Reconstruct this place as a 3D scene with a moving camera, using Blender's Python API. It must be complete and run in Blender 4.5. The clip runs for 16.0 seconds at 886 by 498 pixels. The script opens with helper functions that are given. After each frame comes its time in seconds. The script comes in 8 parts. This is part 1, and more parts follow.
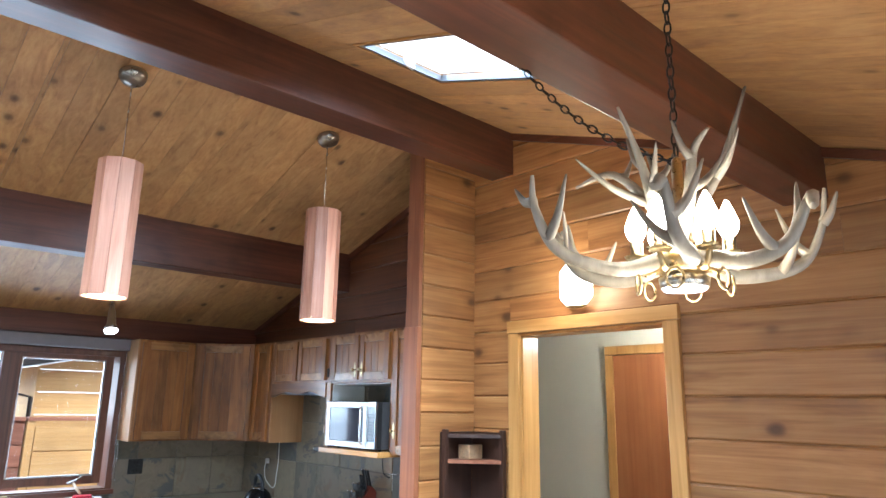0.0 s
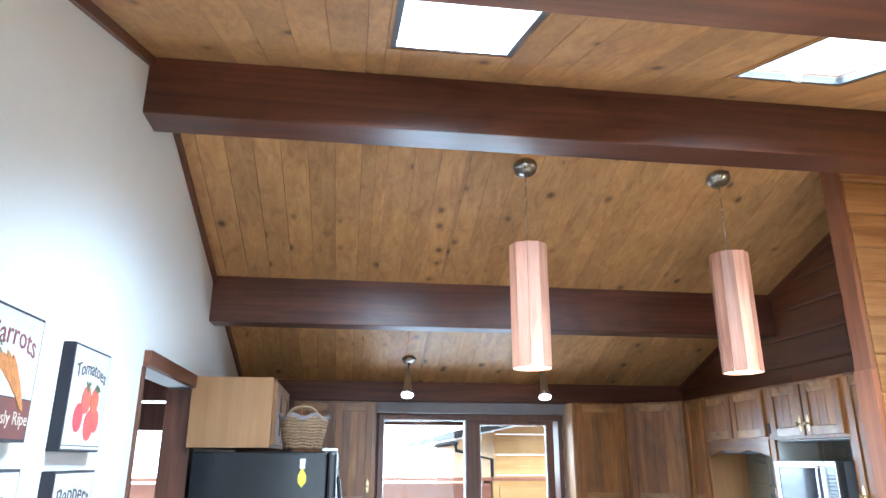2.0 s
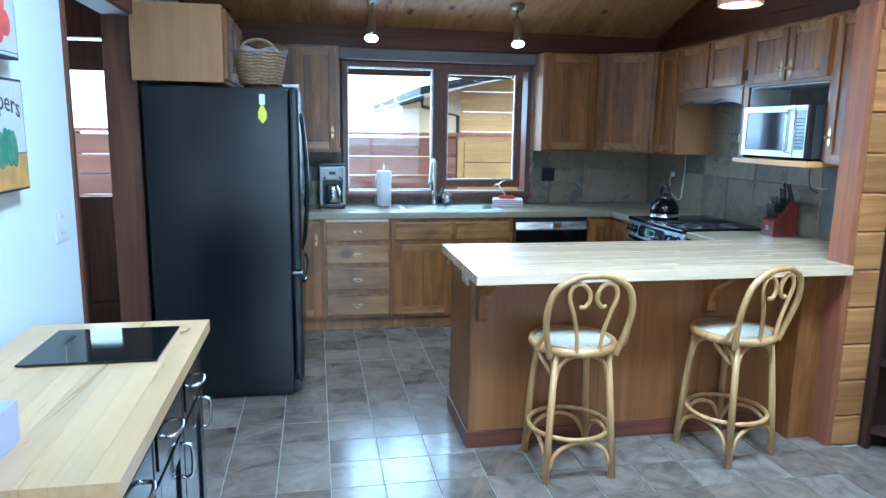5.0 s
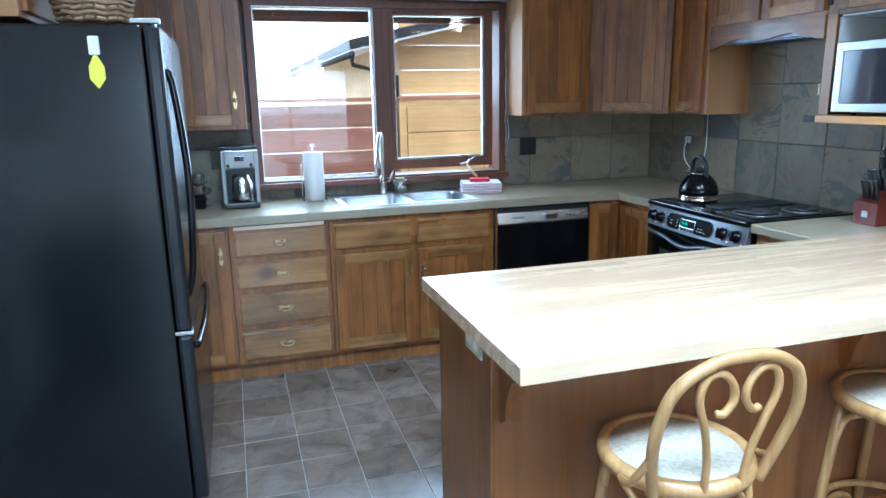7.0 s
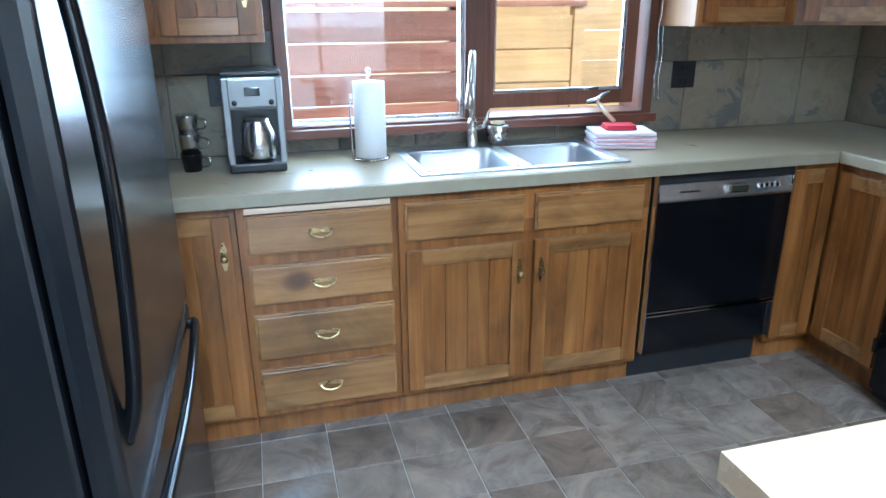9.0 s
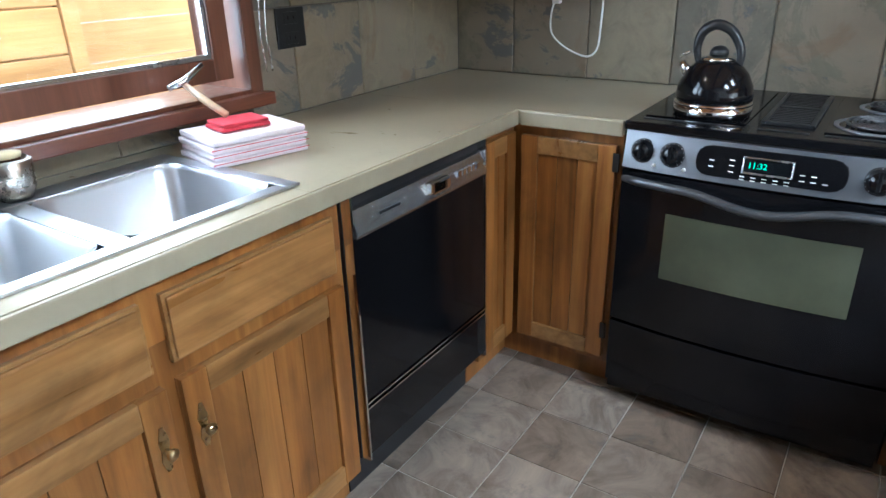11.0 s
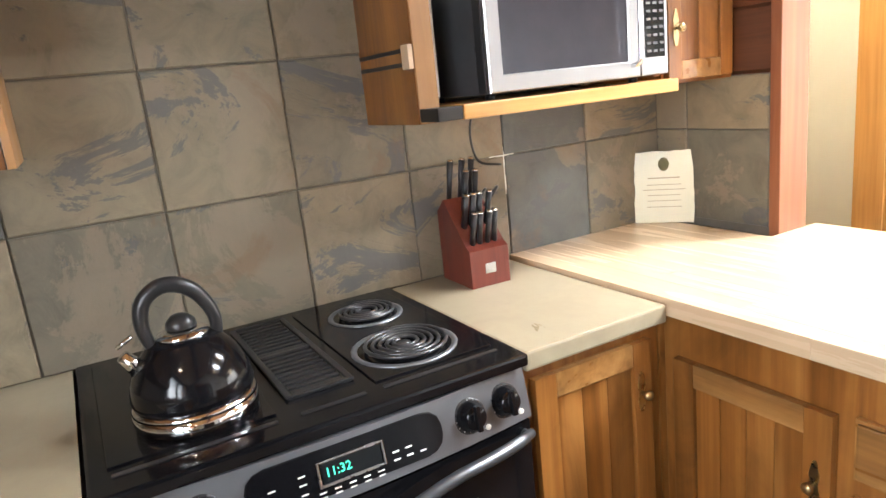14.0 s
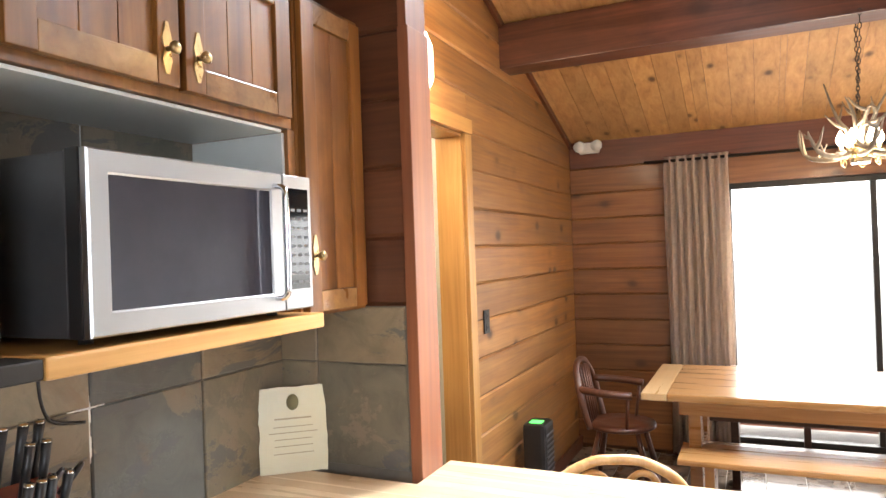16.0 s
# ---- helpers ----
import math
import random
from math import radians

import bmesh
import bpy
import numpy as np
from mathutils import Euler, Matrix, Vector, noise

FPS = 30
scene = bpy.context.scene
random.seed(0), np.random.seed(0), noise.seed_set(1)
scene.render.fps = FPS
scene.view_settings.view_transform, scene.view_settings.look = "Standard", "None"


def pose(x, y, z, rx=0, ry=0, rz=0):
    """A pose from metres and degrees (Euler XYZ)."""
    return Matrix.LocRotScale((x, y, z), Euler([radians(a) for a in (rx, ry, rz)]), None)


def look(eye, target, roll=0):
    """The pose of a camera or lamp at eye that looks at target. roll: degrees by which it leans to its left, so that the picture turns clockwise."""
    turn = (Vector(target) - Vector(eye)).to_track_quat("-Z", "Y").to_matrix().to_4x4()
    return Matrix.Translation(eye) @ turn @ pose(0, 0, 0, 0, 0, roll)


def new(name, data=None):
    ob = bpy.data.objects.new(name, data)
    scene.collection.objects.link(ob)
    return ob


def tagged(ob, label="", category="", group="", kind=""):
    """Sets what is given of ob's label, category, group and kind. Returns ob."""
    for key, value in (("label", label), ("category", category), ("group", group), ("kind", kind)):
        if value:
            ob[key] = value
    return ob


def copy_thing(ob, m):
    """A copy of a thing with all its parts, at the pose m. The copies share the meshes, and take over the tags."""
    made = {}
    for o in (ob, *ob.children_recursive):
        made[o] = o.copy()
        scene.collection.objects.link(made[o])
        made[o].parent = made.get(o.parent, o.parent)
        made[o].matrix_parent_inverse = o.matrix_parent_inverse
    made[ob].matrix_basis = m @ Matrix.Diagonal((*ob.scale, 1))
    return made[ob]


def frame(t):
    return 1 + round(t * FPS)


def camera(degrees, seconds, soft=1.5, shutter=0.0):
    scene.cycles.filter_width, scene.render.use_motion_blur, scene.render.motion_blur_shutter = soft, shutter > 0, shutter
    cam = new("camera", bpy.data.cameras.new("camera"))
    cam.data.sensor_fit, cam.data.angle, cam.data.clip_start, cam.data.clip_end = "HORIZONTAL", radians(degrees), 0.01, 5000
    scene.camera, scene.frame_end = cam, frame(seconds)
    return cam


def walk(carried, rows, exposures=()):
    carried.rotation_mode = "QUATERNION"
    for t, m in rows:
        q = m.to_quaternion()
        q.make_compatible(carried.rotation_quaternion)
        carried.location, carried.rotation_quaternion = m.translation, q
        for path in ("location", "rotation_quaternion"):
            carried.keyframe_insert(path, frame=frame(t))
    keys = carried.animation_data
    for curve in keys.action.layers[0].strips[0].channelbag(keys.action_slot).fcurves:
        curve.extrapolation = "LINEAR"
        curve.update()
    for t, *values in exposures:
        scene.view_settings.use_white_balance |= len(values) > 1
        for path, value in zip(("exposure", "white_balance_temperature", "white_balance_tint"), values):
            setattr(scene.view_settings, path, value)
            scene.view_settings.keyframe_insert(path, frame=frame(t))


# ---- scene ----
cam = camera(66.8, 16.0)
PATH = [
    (0, (1.142, 1.919, 1.674), (2.459, 3.353, 2.129), 0.9),
    (0.5, (1.2, 1.886, 1.701), (2.167, 3.528, 2.307), 0.7),
    (1, (1.188, 1.872, 1.709), (1.952, 3.571, 2.437), -1.1),
    (1.5, (1.179, 1.867, 1.698), (1.693, 3.658, 2.425), -0.6),
    (2, (1.16, 1.885, 1.694), (1.414, 3.776, 2.293), 0.1),
    (2.5, (1.124, 1.91, 1.664), (1.261, 3.861, 2.081), 0.7),
    (3, (1.135, 1.924, 1.633), (1.291, 3.907, 1.84), 0.6),
    (3.5, (1.14, 1.939, 1.603), (1.302, 3.932, 1.645), 0.6),
    (4, (1.148, 1.942, 1.579), (1.312, 3.934, 1.496), 0.6),
    (4.5, (1.178, 1.967, 1.555), (1.365, 3.946, 1.334), 0.7),
    (5, (1.182, 2.139, 1.525), (1.551, 4.074, 1.178), 0.9),
    (5.2, (1.167, 2.257, 1.526), (1.646, 4.161, 1.146), 0.4),
    (7.3, (1.308, 3.787, 1.498), (1.878, 5.648, 1.037), -1.0),
    (7.5, (1.316, 3.932, 1.491), (1.74, 5.824, 1.001), -1.1),
    (8, (1.287, 4.325, 1.48), (1.707, 6.198, 0.917), -0.3),
    (8.2, (1.28, 4.47, 1.471), (1.714, 6.329, 0.876), -0.3),
    (10.3, (1.529, 5.801, 1.396), (2.449, 7.376, 0.576), 0.4),
    (10.5, (1.562, 5.896, 1.382), (2.633, 7.359, 0.537), 0.6),
    (11, (1.663, 6.178, 1.349), (3.182, 7.206, 0.551), -1.5),
    (11.5, (1.857, 6.335, 1.359), (3.472, 7.136, 0.494), -4.0),
    (12, (1.994, 6.482, 1.365), (3.725, 6.96, 0.485), -2.6),
    (12.5, (2.089, 6.657, 1.35), (3.872, 6.777, 0.452), -4.8),
    (13, (2.185, 6.75, 1.353), (3.946, 6.491, 0.442), -4.6),
    (13.5, (2.357, 6.726, 1.353), (4.063, 6.064, 0.548), -5.5),
    (14, (2.483, 6.716, 1.435), (4.195, 5.793, 0.966), -6.1),
    (14.5, (2.611, 6.749, 1.488), (4.19, 5.533, 1.322), -5.4),
    (15, (2.72, 6.746, 1.489), (4.117, 5.318, 1.391), -6.1),
    (15.5, (2.806, 6.635, 1.489), (3.979, 5.019, 1.388), -5.1),
    (16, (2.854, 6.555, 1.517), (3.695, 4.741, 1.528), -2.0),
]
walk(cam, [(t, look(eye, target, roll)) for t, eye, target, roll in PATH],
     exposures=[(0.0, 0.62, 5250, 4), (1.5, 1.05, 5350, 4), (3.0, 0.38, 4400, -12), (3.5, 0.16, 4350, -11), (5.0, 0.29, 4350, -7), (7.5, 0.58, 4700, -2),
                (8.0, 0.71, 4700, -2), (10.5, 1.02, 5000, 0), (11.0, 1.12, 5400, 3), (12.0, 1.55, 6100, 8), (13.0, 1.85, 6800, 10), (13.5, 2.0, 6500, 10), (14.0, 1.62, 6600, 11), (14.5, 1.40, 6650, 11), (16.0, 1.12, 6600, 11)])

# ---- plan ----
XL, XR, YB, YW = 0.25, 4.12, 7.74, 1.47
YR, ZR, SL = 4.62, 3.37, 0.335
CT = 0.915


def roof(y):
    return ZR - SL * abs(y - YR)


# ---- world, sun and large lights ----
world = bpy.data.worlds.new("sky")
scene.world = world
world.use_nodes = True
wn = world.node_tree.nodes
sky = wn.new("ShaderNodeTexSky")
sky.sky_type, sky.sun_disc = "NISHITA", False
sky.sun_elevation, sky.sun_rotation = radians(50), radians(200)
sky.dust_density = 3.0
wn["Background"].inputs["Strength"].default_value = 0.15
world.node_tree.links.new(sky.outputs[0], wn["Background"].inputs[0])


def lamp(name, kind, m, energy, color=(1, 1, 1), **kw):
    d = bpy.data.lights.new(name, kind)
    d.energy, d.color = energy, color
    for k, v in kw.items():
        if k == "size":
            if kind == "AREA":
                d.size = v
            else:
                d.shadow_soft_size = v
        elif k == "size_y":
            d.shape, d.size_y = "RECTANGLE", v
        elif k == "spread":
            d.spread = v
        elif k == "angle":
            d.angle = v
        elif k == "cone":
            d.spot_size, d.spot_blend = v, 0.5
    ob = new(name, d)
    ob.matrix_world = m
    return ob


lamp("sun", "SUN", look((0, 0, 10), (1.4, 3.2, 6.0)), 2.2, (1.0, 0.95, 0.88), angle=radians(20))
DAY = (0.80, 0.90, 1.0)
lamp("daylight_kitchen_window", "AREA", look((2.13, 7.83, 1.55), (2.13, 5.0, 1.2)), 26, DAY, size=1.34, size_y=0.95)
lamp("daylight_dining_window", "AREA", look((1.7, 1.28, 1.05), (1.7, 4.0, 1.0)), 17, (1.0, 0.97, 0.93), size=2.6, size_y=1.7)
for cx, size_x, w, w_down, cone in ((1.49, 0.49, 34, 32, 120), (2.915, 0.52, 18, 28, 95)):
    mL = Matrix.Translation((cx, 3.715, roof(3.715) + 0.034)) @ Matrix.Rotation(math.atan(SL), 4, "X")
    lamp("daylight_skylight", "AREA", mL, w, DAY, size=size_x, size_y=0.80, spread=radians(132))
    lamp("daylight_skylight_zenith", "AREA", mL @ Matrix.Translation((0, 0, 0.004)), w_down, DAY, size=size_x, size_y=0.80, spread=radians(cone))
lamp("daylight_entry", "AREA", look((-0.75, 6.55, 1.6), (0.3, 4.8, 1.4)), 8, DAY, size=0.5, size_y=0.9)

# ---- geometry helpers ----


def B():
    return bmesh.new()


def wmat(o, u, v):
    """Local u (right), v (outward), w (up) to world."""
    u, v = Vector(u), Vector(v)
    m = Matrix((u, v, (0, 0, 1))).transposed().to_4x4()
    return Matrix.Translation(o) @ m


ID = Matrix.Identity(4)


def box(bm, x0, x1, y0, y1, z0, z1, bev=0.0, m=ID):
    vs = [bm.verts.new(m @ Vector(p)) for p in ((x0, y0, z0), (x1, y0, z0), (x1, y1, z0), (x0, y1, z0), (x0, y0, z1), (x1, y0, z1), (x1, y1, z1), (x0, y1, z1))]
    flip = m.determinant() < 0
    fs = []
    for q in ((3, 2, 1, 0), (4, 5, 6, 7), (0, 1, 5, 4), (1, 2, 6, 5), (2, 3, 7, 6), (3, 0, 4, 7)):
        q = q[::-1] if flip else q
        fs.append(bm.faces.new([vs[i] for i in q]))
    if bev > 0:
        es = {e for f in fs for e in f.edges}
        bmesh.ops.bevel(bm, geom=list(es), offset=bev, segments=2, profile=0.6, affect="EDGES")


def prism(bm, pts, a0, a1, m=ID):
    """Extrudes a polygon of (u, w) along local v from a0 to a1."""
    a = [bm.verts.new(m @ Vector((p[0], a0, p[1]))) for p in pts]
    b = [bm.verts.new(m @ Vector((p[0], a1, p[1]))) for p in pts]
    n = len(pts)
    fs = [bm.faces.new(a), bm.faces.new(b[::-1])]
    for i in range(n):
        j = (i + 1) % n
        fs.append(bm.faces.new((a[j], a[i], b[i], b[j])))
    bmesh.ops.recalc_face_normals(bm, faces=fs)


def ring_frame(d, up=Vector((0, 0, 1))):
    d = d.normalized()
    if abs(d.dot(up)) > 0.95:
        up = Vector((1, 0, 0))
    a = d.cross(up).normalized()
    return a, d.cross(a).normalized()


def tube(bm, pts, r, seg=8, closed=False, m=ID):
    pts = [Vector(p) for p in pts]
    n = len(pts)
    rs = r if isinstance(r, (list, tuple)) else [r] * n
    rings, a = [], None
    for i, p in enumerate(pts):
        q0, q1 = (pts[i - 1], pts[(i + 1) % n]) if closed else (pts[max(i - 1, 0)], pts[min(i + 1, n - 1)])
        d = (q1 - q0).normalized()
        if a is None:
            a, b = ring_frame(d)
        else:
            a = (a - d * a.dot(d)).normalized()
            b = d.cross(a).normalized()
        rings.append([bm.verts.new(m @ (p + (a * math.cos(2 * math.pi * k / seg) + b * math.sin(2 * math.pi * k / seg)) * rs[i])) for k in range(seg)])
    fs = []
    for i in range(n if closed else n - 1):
        r0, r1 = rings[i], rings[(i + 1) % n]
        for k in range(seg):
            fs.append(bm.faces.new((r0[k], r0[(k + 1) % seg], r1[(k + 1) % seg], r1[k])))
    if not closed:
        fs.append(bm.faces.new(rings[0][::-1]))
        fs.append(bm.faces.new(rings[-1]))
    for f in fs:
        f.smooth = True
    bmesh.ops.recalc_face_normals(bm, faces=fs)


def lathe(bm, prof, c=(0, 0, 0), seg=24, m=ID, smooth=True, sx=1.0, sy=1.0, spin=0.0):
    """Turns a profile of (radius, height) about the vertical through c."""
    c = Vector(c)
    rings = []
    for r, z in prof:
        if r < 1e-5:
            rings.append([bm.verts.new(m @ (c + Vector((0, 0, z))))])
        else:
            rings.append([bm.verts.new(m @ (c + Vector((sx * r * math.cos(spin + 2 * math.pi * k / seg), sy * r * math.sin(spin + 2 * math.pi * k / seg), z)))) for k in range(seg)])
    fs = []
    for r0, r1 in zip(rings, rings[1:]):
        for k in range(seg):
            j = (k + 1) % seg
            if len(r0) == 1 and len(r1) == 1:
                continue
            if len(r0) == 1:
                fs.append(bm.faces.new((r0[0], r1[k], r1[j])))
            elif len(r1) == 1:
                fs.append(bm.faces.new((r0[k], r0[j], r1[0])))
            else:
                fs.append(bm.faces.new((r0[k], r0[j], r1[j], r1[k])))
    if len(rings[0]) > 1:
        fs.append(bm.faces.new(rings[0][::-1]))
    if len(rings[-1]) > 1:
        fs.append(bm.faces.new(rings[-1]))
    for f in fs:
        f.smooth = smooth and len(f.verts) <= 4
    bmesh.ops.recalc_face_normals(bm, faces=fs)


def curve_pts(ctrl, n=6, closed=False):
    """Smooth points through the given ones."""
    P = [Vector(p) for p in ctrl]
    out, m = [], len(P)
    for i in range(m if closed else m - 1):
        p0, p1, p2, p3 = (P[(i - 1) % m], P[i], P[(i + 1) % m], P[(i + 2) % m]) if closed else (P[max(i - 1, 0)], P[i], P[i + 1], P[min(i + 2, m - 1)])
        for k in range(n):
            t = k / n
            out.append(0.5 * (2 * p1 + (p2 - p0) * t + (2 * p0 - 5 * p1 + 4 * p2 - p3) * t * t + (3 * p1 - p0 - 3 * p2 + p3) * t ** 3))
    if not closed:
        out.append(P[-1])
    return out


def mesh_of(name, bm, mat):
    me = bpy.data.meshes.new(name)
    bm.to_mesh(me)
    bm.free()
    me.materials.append(mat)
    return me


def part(name, bm, mat, parent=None, label=""):
    ob = new(name, mesh_of(name, bm, mat))
    if parent is not None:
        ob.parent = parent
        if parent.type == "EMPTY":
            ob.matrix_parent_inverse = parent.matrix_basis.inverted()
    return tagged(ob, label)


def thing(name, at, label, category, group="", kind=""):
    ob = new(name)
    ob.empty_display_size = 0.05
    ob.matrix_basis = Matrix.Translation(at)
    return tagged(ob, label, category, group, kind)


def solid(name, bm, mat, label, category, group="", kind=""):
    return tagged(part(name, bm, mat), label, category, group, kind)


def structure(name, bm, mat, label, category):
    return solid(name, bm, mat, label, category, "", "structure")


# ---- materials ----


class Mat:
    def __init__(self, name):
        self.m = bpy.data.materials.new(name)
        self.m.use_nodes = True
        self.n, self.l = self.m.node_tree.nodes, self.m.node_tree.links
        self.b = self.n["Principled BSDF"]

    def node(self, kind, **ins):
        nd = self.n.new("ShaderNode" + kind)
        for k, v in ins.items():
            k = k.replace("_", " ")
            if hasattr(v, "is_output"):
                self.l.new(v, nd.inputs[k])
            else:
                nd.inputs[k].default_value = v
        return nd

    def math(self, op, a, b=0.0):
        nd = self.n.new("ShaderNodeMath")
        nd.operation = op
        for i, v in enumerate((a, b)):
            if hasattr(v, "is_output"):
                self.l.new(v, nd.inputs[i])
            else:
                nd.inputs[i].default_value = v
        return nd.outputs[0]

    def coords(self, scale=(1, 1, 1), shift=True):
        tc = self.n.new("ShaderNodeTexCoord").outputs["Object"]
        if shift:
            oi = self.n.new("ShaderNodeObjectInfo").outputs["Random"]
            ge = self.n.new("ShaderNodeNewGeometry").outputs["Random Per Island"]
            self.rnd = self.math("FRACT", self.math("ADD", oi, self.math("MULTIPLY", ge, 7.31)))
            add = self.n.new("ShaderNodeVectorMath")
            add.operation = "ADD"
            self.l.new(tc, add.inputs[0])
            comb = self.n.new("ShaderNodeCombineXYZ")
            for i, k in enumerate((37.0, 91.0, 53.0)):
                self.l.new(self.math("MULTIPLY", self.rnd, k), comb.inputs[i])
            self.l.new(comb.outputs[0], add.inputs[1])
            tc = add.outputs[0]
        mp = self.n.new("ShaderNodeMapping")
        mp.inputs["Scale"].default_value = scale
        self.l.new(tc, mp.inputs[0])
        return mp.outputs[0]

    def noise(self, vec, scale, detail=4.0, rough=0.55, dist=0.0):
        return self.node("TexNoise", Vector=vec, Scale=scale, Detail=detail, Roughness=rough, Distortion=dist).outputs["Fac"]

    def ramp(self, fac, stops):
        nd = self.n.new("ShaderNodeValToRGB")
        self.l.new(fac, nd.inputs[0])
        e = nd.color_ramp.elements
        while len(e) < len(stops):
            e.new(0.5)
        for el, (p, c) in zip(e, stops):
            el.position, el.color = p, (*c, 1) if not isinstance(c, float) else (c, c, c, 1)
        return nd.outputs[0]

    def mix(self, fac, a, b, mode="MIX"):
        nd = self.n.new("ShaderNodeMix")
        nd.data_type, nd.blend_type = "RGBA", mode
        for i, v in ((0, fac), (6, a), (7, b)):
            if hasattr(v, "is_output"):
                self.l.new(v, nd.inputs[i])
            else:
                nd.inputs[i].default_value = v if i == 0 else (*v, 1)
        return nd.outputs[2]

    def set(self, color=None, rough=None, metal=0.0, bump=None, strength=0.2, dist=0.002, coat=0.0, spec=None, emit=None, power=0.0, trans=0.0, ior=None, coat_rough=0.1):
        def put(k, v):
            if v is None:
                return
            if hasattr(v, "is_output"):
                self.l.new(v, self.b.inputs[k])
            else:
                self.b.inputs[k].default_value = (*v, 1) if isinstance(v, tuple) and len(v) == 3 else v
        put("Base Color", color)
        put("Roughness", rough)
        put("Metallic", metal)
        put("Coat Weight", coat)
        put("Coat Roughness", coat_rough)
        put("Specular IOR Level", spec)
        put("Transmission Weight", trans)
        put("IOR", ior)
        if emit is not None:
            put("Emission Color", emit)
            put("Emission Strength", power)
        if bump is not None:
            bn = self.node("Bump", Strength=strength, Distance=dist, Height=bump)
            self.l.new(bn.outputs[0], self.b.inputs["Normal"])
        return self.m


def wood(name, dark, mid, light, axis=2, grain=1.0, rough=0.45, knots=0.0, coat=0.0, vary=0.35, knot_color=(0.05, 0.018, 0.008), knot_size=2.2, blotch=0.0, coat_rough=0.1, relief=1.0):
    """Boards with grain along an axis, each piece of its own tone."""
    k = Mat(name)
    sc = [9.0 * grain] * 3
    sc[axis] = 0.55 * grain
    v = k.coords(tuple(sc))
    g1 = k.noise(v, 1.6, 5, 0.6, 1.3)
    fine = [70.0 * grain] * 3
    fine[axis] = 1.6 * grain
    vf = k.coords(tuple(fine))
    g2 = k.noise(vf, 1.0, 3, 0.6)
    f = k.math("ADD", k.math("MULTIPLY", g1, 0.72), k.math("MULTIPLY", g2, 0.28))
    col = k.ramp(f, [(0.30, dark), (0.48, mid), (0.68, light)])
    tone = k.ramp(k.rnd, [(0.0, (1 - vary, 1 - vary * 1.05, 1 - vary * 1.1)), (0.5, (0.95, 0.93, 0.9)), (1.0, (1.0 + vary * 0.35, 1.0 + vary * 0.2, 1.0))])
    col = k.mix(1.0, col, tone, "MULTIPLY")
    blot = k.noise(k.coords((1.6, 1.6, 1.6)), 1.0, 3)
    col = k.mix(1.0, col, k.ramp(blot, [(0.3, 0.80), (0.7, 1.12)]), "MULTIPLY")
    if blotch > 0:
        sb = [5.0] * 3
        sb[axis] = 2.2
        b2 = k.noise(k.coords(tuple(sb)), 1.0, 5, 0.62, 0.8)
        col = k.mix(1.0, col, k.ramp(b2, [(0.32, 1 - blotch), (0.5, 0.98), (0.70, 1.0 + blotch * 0.55)]), "MULTIPLY")
    height = f
    if knots > 0:
        ks = [knot_size * 2.2] * 3
        ks[axis] = knot_size * 1.5
        vk = k.coords(tuple(ks))
        wob = k.node("TexNoise", Vector=vk, Scale=1.5, Detail=2.0)
        vor = k.node("TexVoronoi", Vector=k.mix(0.05, vk, wob.outputs["Color"], "LINEAR_LIGHT"), Scale=1.0, Randomness=1.0)
        spot = k.ramp(vor.outputs["Distance"], [(0.07, 1.0), (0.13, 0.75), (0.20, 0.22), (0.34, 0.0)])
        pick = k.ramp(k.node("SeparateColor", Color=vor.outputs["Color"]).outputs[0], [(1 - knots - 0.02, 0.0), (1 - knots, 1.0)])
        kn = k.math("MULTIPLY", spot, pick)
        col = k.mix(k.math("MULTIPLY", kn, 0.85), col, knot_color)
    rg = k.ramp(g1, [(0.3, rough - 0.08), (0.7, rough + 0.1)])
    return k.set(color=col, rough=rg, bump=height, strength=0.25 * relief, dist=0.0015, coat=coat, coat_rough=coat_rough)


def plain(name, color, rough=0.5, metal=0.0, spot=0.12, scale=12.0, bump=0.1, **kw):
    """A plain finish with slight mottling, fine relief and smudges."""
    k = Mat(name)
    v = k.coords((1, 1, 1), False)
    n1 = k.noise(v, scale, 5, 0.6)
    n2 = k.noise(v, scale * 14, 3, 0.6)
    if metal > 0.5:
        bump = min(bump, 0.012)
    sp = 0.06 if metal > 0.5 else 0.2
    d = tuple(c * (1 - spot) for c in color)
    u = tuple(min(1.0, c * (1 + spot)) for c in color)
    col = k.ramp(n1, [(0.3, d), (0.7, u)])
    rg = k.ramp(k.math("ADD", k.math("MULTIPLY", n1, 0.7), k.math("MULTIPLY", n2, 0.3)), [(0.3, max(0.02, rough * (1 - sp))), (0.7, min(1.0, rough * (1 + sp)))])
    return k.set(color=col, rough=rg, metal=metal, bump=n2, strength=bump, dist=0.0006, **kw)


def glow(name, color, power, base=(0.8, 0.8, 0.8)):
    k = Mat(name)
    return k.set(color=base, rough=0.4, emit=color, power=power)


def glass(name, tint=(1, 1, 1)):
    k = Mat(name)
    k.n.remove(k.b)
    tr = k.node("BsdfTransparent", Color=(*tint, 1))
    gl = k.node("BsdfGlossy", Roughness=0.02)
    fr = k.node("LayerWeight", Blend=0.5)
    fac = k.math("ADD", 0.04, k.math("MULTIPLY", k.math("POWER", fr.outputs["Facing"], 5.0), 0.9))
    mx = k.n.new("ShaderNodeMixShader")
    k.l.new(fac, mx.inputs[0])
    k.l.new(tr.outputs[0], mx.inputs[1])
    k.l.new(gl.outputs[0], mx.inputs[2])
    k.l.new(mx.outputs[0], k.n["Material Output"].inputs[0])
    return k.m


